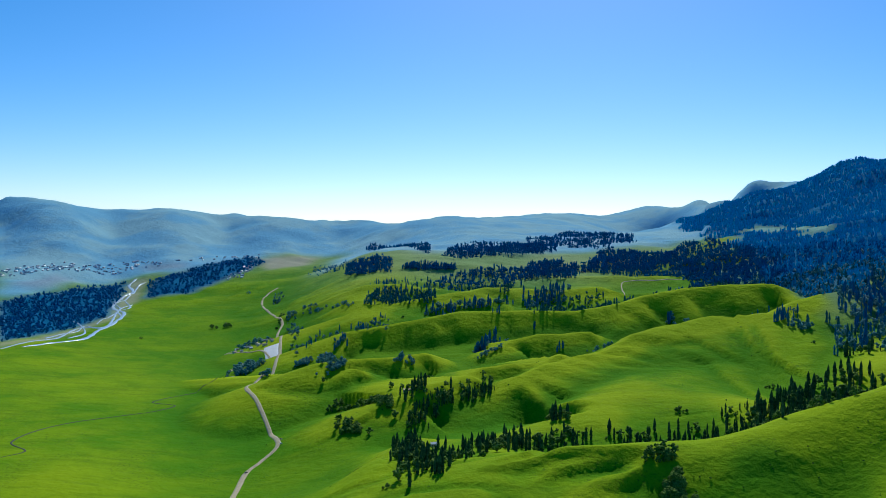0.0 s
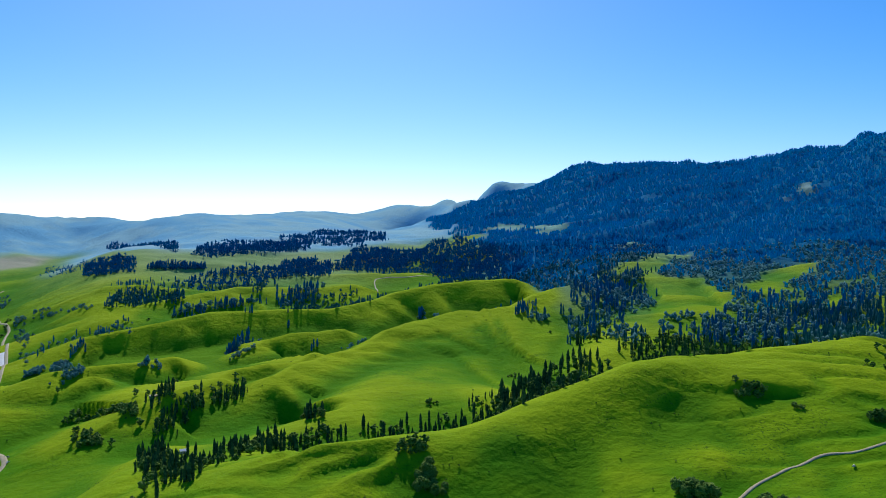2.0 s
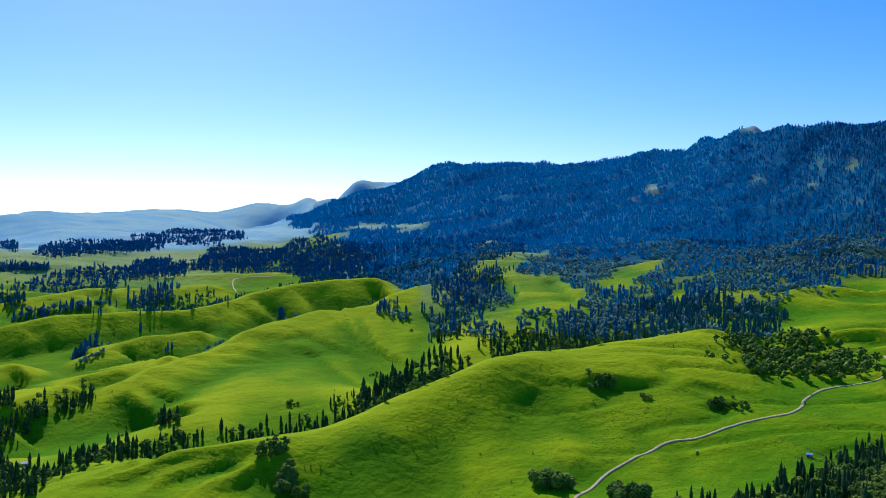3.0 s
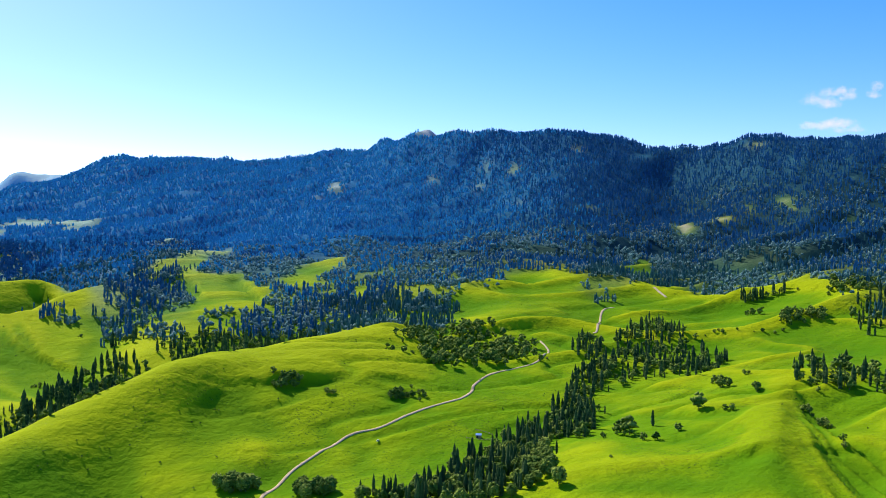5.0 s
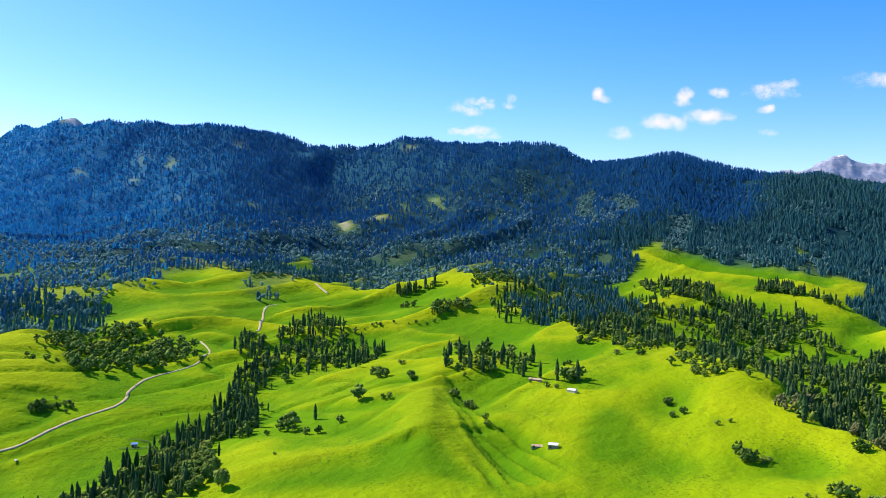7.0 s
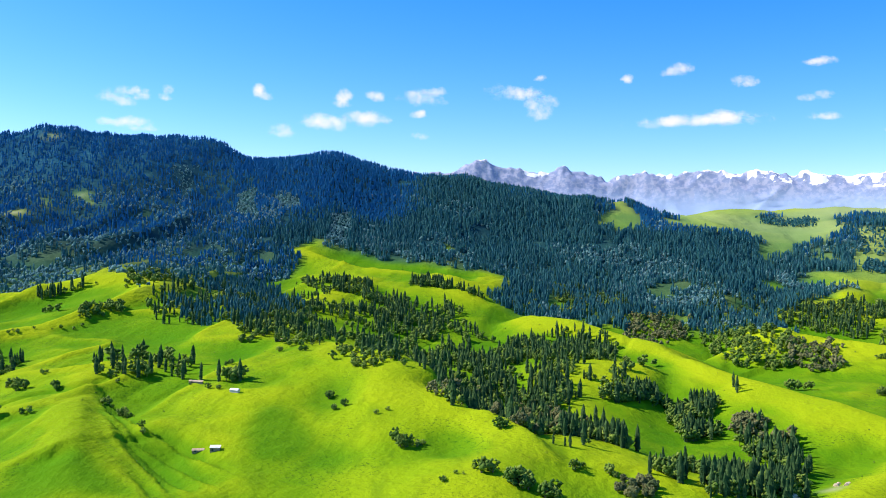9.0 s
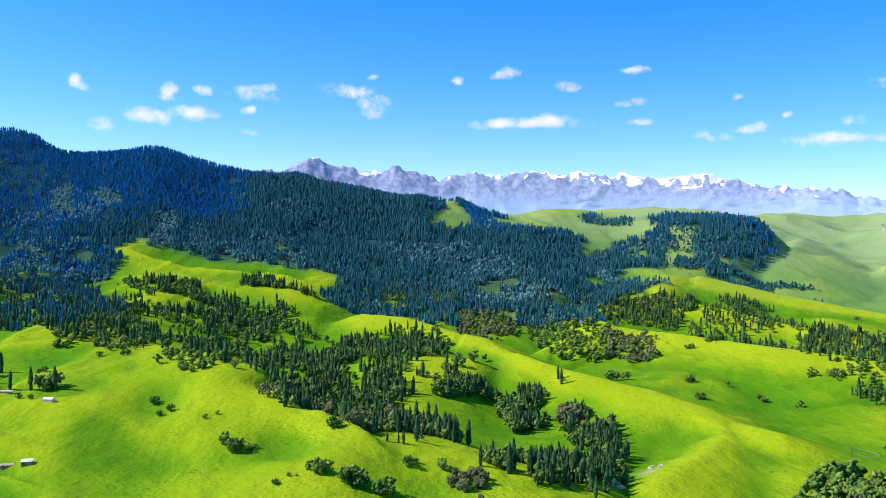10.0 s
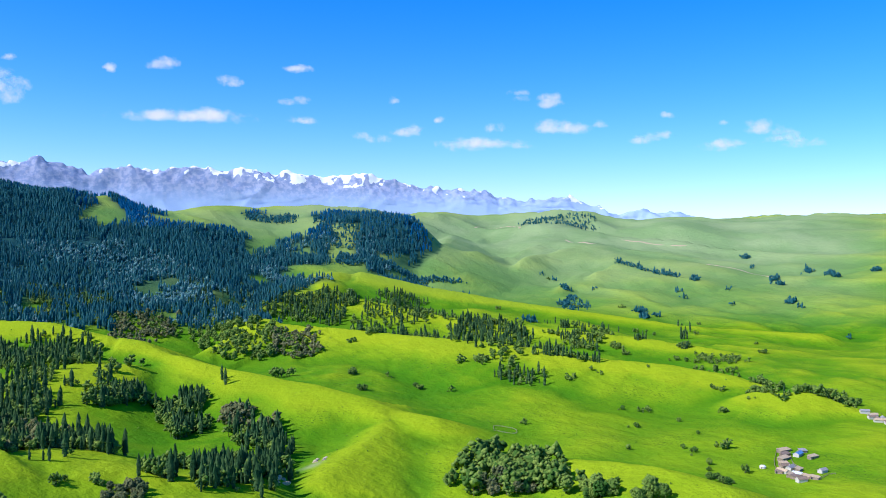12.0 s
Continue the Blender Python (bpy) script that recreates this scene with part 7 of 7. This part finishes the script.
def outcrop(x, y, size, seed):
    """A weathered block of tan rock standing out of an eroded bank."""
    rng = random.Random(seed)
    bm = bmesh.new()
    bmesh.ops.create_icosphere(bm, subdivisions=3, radius=1.0)
    tilt = [Vector((rng.gauss(0, 1), rng.gauss(0, 1), rng.gauss(0, 0.6))).normalized() for _ in range(9)]
    for v in bm.verts:
        for n in tilt:
            d = v.co.dot(n) - 0.62
            if d > 0:
                v.co -= n * d
        v.co *= 1 + rng.uniform(-0.03, 0.03)
        v.co = Vector((v.co.x * size * 1.5, v.co.y * size, v.co.z * size * 0.8))
    me = bpy.data.meshes.new("rock")
    bm.to_mesh(me)
    bm.free()
    me.materials.append(TAN_ROCK)
    ob = new("rock", me)
    ob.matrix_basis = pose(x, y, float(land_height(x, y)[0]) + 0.12 * size, 0, 0, rng.uniform(0, 360))
    tagged(ob, "weathered tan rock on an eroded ravine bank", "rock", "rocks on the ravine bank")


TAN_ROCK = plain_material("tan_rock", (0.42, 0.33, 0.22), (0.58, 0.48, 0.35), 1.4)
for k, (rx_, ry_, rs) in enumerate(((676, -264, 4.0), (682, -268, 3.0), (671, -270, 3.2), (688, -275, 2.4), (666, -262, 2.2), (735, -325, 3.2), (741, -330, 2.4), (729, -331, 2.6), (737, -336, 1.8))):
    outcrop(rx_, ry_, rs, 200 + k)

# the farm hamlet on the eastern meadow
HAMLET = "farm hamlet"
house(522, -729, 104, 14, 7, 2.8, ROOF_BLUE, WALL_WHITE, "white-walled house with a blue sheet roof", HAMLET)
house(502, -682, 75, 11, 7, 2.8, ROOF_BROWN, LOGS, "log house with a dark board roof", HAMLET)
house(490, -663, 0, 13, 6, 2.8, ROOF_TAN, WALL_WHITE, "long whitewashed house with a tan board roof", HAMLET)
house(494, -679, 104, 13, 7, 2.8, ROOF_GREY, WALL_WHITE, "white house with a lilac-grey slate roof", HAMLET)
house(459, -646, 68, 10, 7, 2.8, ROOF_BROWN, WALL_WHITE, "small white cottage with a brown roof", HAMLET)
house(468, -688, 90, 10, 6, 2.8, ROOF_GREY, WALL_WHITE, "small grey roofed cottage in the meadow", HAMLET)
yurt(514, -667, HAMLET)
for hx, hy, ht, hl, hw, hr, words in (
        (540, -732, 267, 21, 8, ROOF_TAN, "long tan board-roofed barn in the hamlet"),
        (530, -720, 283, 20, 7, ROOF_BROWN, "weathered brown barn in the hamlet"),
        (522, -708, 279, 23, 7, ROOF_TAN, "tan board-roofed barn in the hamlet"),
        (510, -691, 243, 12, 7, ROOF_TAN, "broad tan roofed sheep shed in the hamlet"),
        (526, -741, 243, 10, 7, ROOF_GREY, "small grey shed behind the blue roof"),
        (507, -730, 270, 17, 6, ROOF_TAN, "tan roofed sheep shed beside the hamlet"),
        (476, -663, 193, 12, 6, ROOF_WHITE, "long white roofed stable in the hamlet"),
        (464, -660, 180, 12, 6, ROOF_TAN, "low tan roofed stable in the hamlet"),
        (456, -660, 187, 11, 5, ROOF_TAN, "long tan roofed pen in the hamlet"),
        (477, -656, 292, 14, 6, ROOF_TAN, "small tan shed in the hamlet"),
        (491, -660, 194, 10, 6, ROOF_BROWN, "small brown board shed in the hamlet"),
        (486, -680, 287, 13, 6, ROOF_TAN, "small tan shed beside the slate roof"),
        (470, -652, 278, 10, 6, ROOF_BROWN, "brown lean-to beside the stable")):
    shed(hx, hy, ht, hl, hw, 2.3, hr, words, HAMLET)
fence([(545, -727), (520, -691), (496, -664)], HAMLET)
fence([(529, -726), (506, -700), (498, -695), (484, -683)], HAMLET)
fence([(452, -661), (459, -682), (457, -690)], HAMLET)
for hx, hy, ht, hl, hr in ((568, -909, 50, 12, ROOF_GREY), (556, -903, 60, 10, ROOF_BROWN), (544, -896, 45, 11, ROOF_TAN), (548, -912, 130, 12, ROOF_GREY), (531, -893, 50, 9, ROOF_BROWN), (537, -912, 60, 9, ROOF_TAN), (560, -914, 55, 9, ROOF_TAN), (549, -904, 140, 8, ROOF_BROWN), (538, -902, 50, 10, ROOF_TAN)):
    house(hx, hy, ht, hl, 6, 2.7, hr, WALL_WHITE, "whitewashed house in the upper hamlet", "upper hamlet")

# the settlement at the road fork
FORK = "road fork settlement"
yard = ribbon("pavement", 26, [(-362, 1850), (-352, 1800), (-330, 1735)], 0.3, 0.3)
yard.data.materials.append(plain_material("pale_concrete", (0.72, 0.70, 0.68), (0.80, 0.78, 0.76), 6.0))
tagged(yard, "pale concrete parking yard beside the road", "pavement", kind="structure")
for hx, hy, ht, hr, hl in ((-402, 1760, 40, ROOF_GREY, 8), (-418, 1728, 70, ROOF_TAN, 9), (-385, 1745, 20, ROOF_GREY, 8), (-412, 1880, 20, ROOF_WHITE, 10), (-368, 1890, 50, ROOF_GREY, 10), (-432, 1880, 5, ROOF_GREY, 9), (-410, 1930, 80, ROOF_TAN, 10), (-375, 1915, 15, ROOF_BROWN, 12), (-460, 1960, 15, ROOF_GREY, 10), (-409, 1740, 10, ROOF_WHITE, 16), (-390, 1722, 80, ROOF_BLUE, 14), (-374, 1556, 20, ROOF_WHITE, 10), (-425, 1914, 15, ROOF_GREY, 18), (-398, 1895, 75, ROOF_GREY, 20),
                           (-380, 1870, 10, ROOF_TAN, 16), (-395, 1948, 20, ROOF_GREY, 20), (-440, 1945, 5, ROOF_WHITE, 16), (-471, 2000, 30, ROOF_WHITE, 14), (-452, 1900, 60, ROOF_TAN, 14)):
    house(hx, hy, ht, hl * 0.8, 7, 3.0, hr, WALL_WHITE, "low settlement house near the gravel yard", FORK)

VILLAGE, vtree, vshader = material("mixed_village_roofs")
vtree.links.new(mix(vtree, vtree.nodes.new("ShaderNodeNewGeometry").outputs["Random Per Island"], (0.20, 0.27, 0.36), (0.70, 0.72, 0.74)), vshader.inputs["Base Color"])


def far_houses(label, outline, count, seed):
    """A distant village, joined into one mesh."""
    rng = random.Random(seed)
    p = np.array(outline, float)
    vs, fs = [], []
    while count:
        x, y = rng.uniform(p[:, 0].min(), p[:, 0].max()), rng.uniform(p[:, 1].min(), p[:, 1].max())
        if not within(outline, np.array([x]), np.array([y]))[0]:
            continue
        count -= 1
        z = float(land_height(x, y)[0])
        l, w, h, a = rng.uniform(2.5, 6), rng.uniform(2, 3.2), rng.uniform(2.4, 3.4), rng.uniform(0, 3.1)
        base = len(vs)
        for px_, py_, pz in ((-l, -w, -1), (l, -w, -1), (l, w, -1), (-l, w, -1), (-l, -w, h), (l, -w, h), (l, w, h), (-l, w, h), (-l, 0, h + w * .7), (l, 0, h + w * .7)):
            vs.append((x + px_ * math.cos(a) - py_ * math.sin(a), y + px_ * math.sin(a) + py_ * math.cos(a), z + pz))
        for q in ((0, 1, 5), (0, 5, 4), (1, 2, 6), (1, 6, 5), (2, 3, 7), (2, 7, 6), (3, 0, 4), (3, 4, 7), (4, 5, 9), (4, 9, 8), (6, 7, 8), (6, 8, 9), (5, 6, 9), (7, 4, 8)):
            fs.append(tuple(base + i for i in q))
    me = bpy.data.meshes.new("distant_village")
    me.from_pydata(vs, [], fs)
    me.materials.append(VILLAGE)
    tagged(new("distant_village", me), label, "village", kind="stuff")


far_houses('distant white houses of a valley village', [(-1520, 2997), (-1414, 3197), (-1176, 3343), (-1066, 3405), (-1236, 3513), (-1430, 3330), (-1592, 3139)], 170, 3)
far_houses('distant white houses beside the river wood', [(-777, 3130), (-725, 3171), (-725, 3407), (-769, 3509), (-778, 3353), (-789, 3219)], 45, 4)
far_houses('distant pale farmhouses on the plain', [(-1069, 3417), (-879, 3541), (-748, 3571), (-770, 3677), (-1035, 3525)], 25, 5)


# ---- the snowy range and the clouds, far behind ----
def snow_material():
    m, t, b = material("hazy_far_snow_and_rock")
    tc = t.nodes.new("ShaderNodeTexCoord")
    sep = t.nodes.new("ShaderNodeSeparateXYZ")
    t.links.new(tc.outputs["Object"], sep.inputs[0])
    rough = noise_node(t, 26, 6, 0.6)
    # rock colour holds a lilac haze; lower slopes fade to painted blue haze
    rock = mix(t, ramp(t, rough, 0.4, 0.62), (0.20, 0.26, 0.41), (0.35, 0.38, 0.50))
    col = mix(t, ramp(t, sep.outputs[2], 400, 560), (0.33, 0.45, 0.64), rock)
    attr = t.nodes.new("ShaderNodeVertexColor")
    attr.layer_name = "snow"
    ragged = t.nodes.new("ShaderNodeMath")
    ragged.operation = "MULTIPLY_ADD"
    t.links.new(rough, ragged.inputs[0])
    ragged.inputs[1].default_value = 0.9
    t.links.new(attr.outputs["Color"], ragged.inputs[2])
    col = mix(t, ramp(t, ragged.outputs[0], 0.82, 0.98), col, (0.82, 0.82, 0.85))
    t.links.new(col, b.inputs["Base Color"])
    # slight self-glow added to lighten the distant range
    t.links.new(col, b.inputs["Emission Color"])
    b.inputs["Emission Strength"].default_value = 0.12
    b.inputs["Roughness"].default_value = 0.9
    return m


SKYLINE = [(85.1, 560), (89.1, 629), (89.7, 645), (90.8, 663), (91.5, 692), (92.0, 672), (92.9, 653), (94.4, 635), (95.5, 606), (96.6, 638), (97.5, 668), (98.2, 660), (99.1, 642), (100.0, 612), (101.7, 611), (102.4, 631), (103.7, 607), (104.3, 626), (105.4, 624), (106.3, 634), (107.1, 616), (108.2, 610), (109.7, 614), (111.1, 608), (113.3, 592), (114.6, 580), (116.4, 598), (117.3, 585), (118.6, 580), (120.4, 551), (122.6, 540), (124.9, 532), (125.7, 491), (127.8, 501), (130.0, 480), (132.5, 431), (134.0, 401), (137.1, 395), (141.5, 372), (145.4, 361), (147, 300)]
sa = np.radians(np.arange(80, 152, 0.1))
sr = np.linspace(4640, 4960, 50)
SA, SR = np.meshgrid(sa, sr)
SX, SY = SR * np.sin(SA), SR * np.cos(SA)
crest = np.interp(np.degrees(sa), [k for k, _ in SKYLINE], [h for _, h in SKYLINE])
depth = (SR - 4640) / 320
rise = np.where(depth < 0.7, (depth / 0.7) ** 0.8, 1 - 0.5 * (depth - 0.7))
U, V = SA * 4800, rise * 480
ridges = (1 - 2 * np.abs(lattice((U + 0.8 * V) / 210, (V - 0.3 * U) / 330, 3))) + 0.7 * (1 - 2 * np.abs(lattice((U - 0.9 * V) / 120, (V + 0.4 * U) / 200, 5))) + 0.5 * fractal(U, V, 70, 4, 9)
near_top = np.clip(rise * 2.4 - 1.4, 0, 1)
SZ = 250 + (crest - 250) * rise + 17 * ridges * rise + near_top * (7 * (1 - 2.4 * np.abs(lattice((U + 0.3 * V) / 170, V / 400, 23))) + 12 * fractal(U, V, 110, 4, 15) + 9 * (1 - 2 * np.abs(lattice((U + 0.5 * V) / 62, V / 120, 17))) + 6 * lattice(U / 24, V / 40, 19)) - 8
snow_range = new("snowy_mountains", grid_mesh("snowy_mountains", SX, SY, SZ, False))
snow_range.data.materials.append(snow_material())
tagged(snow_range, "rocky snow-capped mountain range beyond the hills", "backdrop", kind="structure")
share = np.interp(np.degrees(SA), [80, 99, 104, 118, 123, 130, 134], [0.1, 0.2, 1, 1, 0.8, 0.5, 0])
below = crest - SZ
snowy = np.clip(0.5 + (30 * share - 30 + 95 * fractal(U, V, 38, 4, 29) + 20 * ridges - below) / 40, 0, 1) * np.clip(share * 4, 0, 1)
layer = snow_range.data.color_attributes.new("snow", "FLOAT_COLOR", "POINT")
layer.data.foreach_set("color", np.stack([snowy] * 3 + [np.ones_like(snowy)], -1).astype(np.float32).ravel())


def cloud_material():
    m, t, b = material("cloud_vapour")
    fall = t.nodes.new("ShaderNodeVertexColor")
    fall.layer_name = "vapour"
    puff = noise_node(t, 95, 6, 0.64)
    joint = t.nodes.new("ShaderNodeMath")
    joint.operation = "MULTIPLY_ADD"
    t.links.new(puff, joint.inputs[0])
    joint.inputs[1].default_value = 3.9
    t.links.new(fall.outputs["Color"], joint.inputs[2])
    alpha = ramp(t, joint.outputs[0], 1.9, 3.6, 0, 0.7)
    # self-glow stands in for sunlight on the cloud layers
    glow = t.nodes.new("ShaderNodeEmission")
    glow.inputs[0].default_value, glow.inputs[1].default_value = (0.90, 0.90, 0.97, 1), 0.92
    clear = t.nodes.new("ShaderNodeBsdfTransparent")
    both = t.nodes.new("ShaderNodeMixShader")
    t.links.new(alpha, both.inputs[0])
    t.links.new(clear.outputs[0], both.inputs[1])
    t.links.new(glow.outputs[0], both.inputs[2])
    t.links.new(both.outputs[0], t.nodes["Material Output"].inputs[0])
    return m


CLOUD = cloud_material()
cloud_rng = random.Random(5)


def cloud(heading, lift, wide, tall, thick):
    """A small fair-weather cloud of domed, thinning layers, about 4.6 km off. heading and lift in degrees, sizes in metres."""
    a, e = radians(heading), radians(lift)
    centre = Vector((4600 * math.sin(a) * math.cos(e), 4600 * math.cos(a) * math.cos(e), EYE[2] + 4600 * math.sin(e)))
    right = Vector((math.cos(a), -math.sin(a), 0))
    out = Vector((math.sin(a), math.cos(a), 0))
    vs, fs, dens = [], [], []
    for k in range(thick):
        sx, sy = wide * cloud_rng.uniform(0.35, 0.62), tall * cloud_rng.uniform(0.45, 0.7)
        off = right * (cloud_rng.uniform(-0.45, 0.45) * (wide - sx) * 1.1) + Vector((0, 0, cloud_rng.uniform(-0.25, 0.3) * tall)) + out * (k * 28.0)
        base = len(vs)
        vs.append(off - out * 20)
        dens.append(0.75)
        for ring in range(1, 5):
            q = ring / 4
            for i in range(20):
                b = 2 * math.pi * i / 20
                vs.append(off + right * (sx * q * math.cos(b)) + Vector((0, 0, sy * q * math.sin(b) * (0.6 if math.sin(b) < 0 else 1))) - out * 20 * (1 - q * q))
                dens.append(0.75 - 1.35 * q * q)
        for i in range(20):
            j = (i + 1) % 20
            fs.append((base, base + 1 + i, base + 1 + j))
            for ring in range(3):
                o = base + 1 + ring * 20
                fs.append((o + i, o + 20 + i, o + 20 + j, o + j))
    me = bpy.data.meshes.new("cloud")
    me.from_pydata([tuple(v + centre) for v in vs], [], fs)
    for p in me.polygons:
        p.use_smooth = True
    col = me.color_attributes.new("vapour", "FLOAT_COLOR", "POINT")
    col.data.foreach_set("color", [c for d in dens for c in (d, d, d, 1.0)])
    me.materials.append(CLOUD)
    ob = new("cloud", me)
    tagged(ob, "small wispy white cloud in the blue sky", "backdrop", kind="structure")


cloud(68.9, 8.2, 150, 90, 4)
cloud(70.2, 8.4, 108, 72, 4)
cloud(71.8, 8.5, 108, 66, 3)
cloud(77.6, 9.0, 108, 84, 4)
cloud(83.3, 8.6, 150, 84, 3)
cloud(85.1, 8.8, 108, 66, 4)
cloud(84.6, 7.6, 300, 90, 6)
cloud(88.0, 8.8, 240, 96, 6)
cloud(87.7, 7.7, 102, 60, 3)
cloud(81.6, 6.9, 330, 102, 4)
cloud(78.6, 6.2, 210, 90, 3)
cloud(93.7, 9.1, 330, 84, 4)
cloud(95.4, 8.2, 230, 120, 3)
cloud(104.7, 10.4, 180, 84, 5)
cloud(108.2, 9.4, 150, 66, 3)
cloud(112.7, 10.5, 162, 60, 4)
cloud(112.2, 8.4, 150, 60, 3)
cloud(112.7, 7.1, 162, 66, 4)
cloud(105.8, 7.4, 630, 92, 6)
cloud(101.1, 9.9, 78, 48, 2)
cloud(69.8, 6.5, 270, 72, 3)
cloud(88.0, 6.2, 120, 60, 2)
cloud(68.6, 6.5, 150, 72, 2)
cloud(127.0, 9.0, 108, 60, 3)
cloud(129.2, 8.5, 180, 90, 4)
cloud(129.6, 6.9, 300, 102, 4)
cloud(124.8, 5.9, 450, 78, 6)
cloud(119.5, 6.7, 210, 78, 4)
cloud(135.2, 6.3, 240, 72, 4)
cloud(132.1, 7.2, 90, 60, 2)
cloud(136.4, 7.7, 78, 54, 2)
cloud(141.8, 6.6, 150, 90, 3)
cloud(143.5, 6.3, 180, 78, 3)
cloud(139.8, 5.6, 330, 72, 3)
cloud(125.2, 7.1, 120, 84, 2)
cloud(118.7, 8.6, 78, 60, 2)
cloud(139.9, 7.1, 78, 48, 2)
cloud(144.7, 5.6, 420, 78, 2)
cloud(117.3, 6.2, 180, 66, 2)
cloud(121.7, 7.3, 90, 48, 2)
cloud(101.1, 9.8, 72, 42, 2)
cloud(95.8, 10.1, 90, 54, 2)
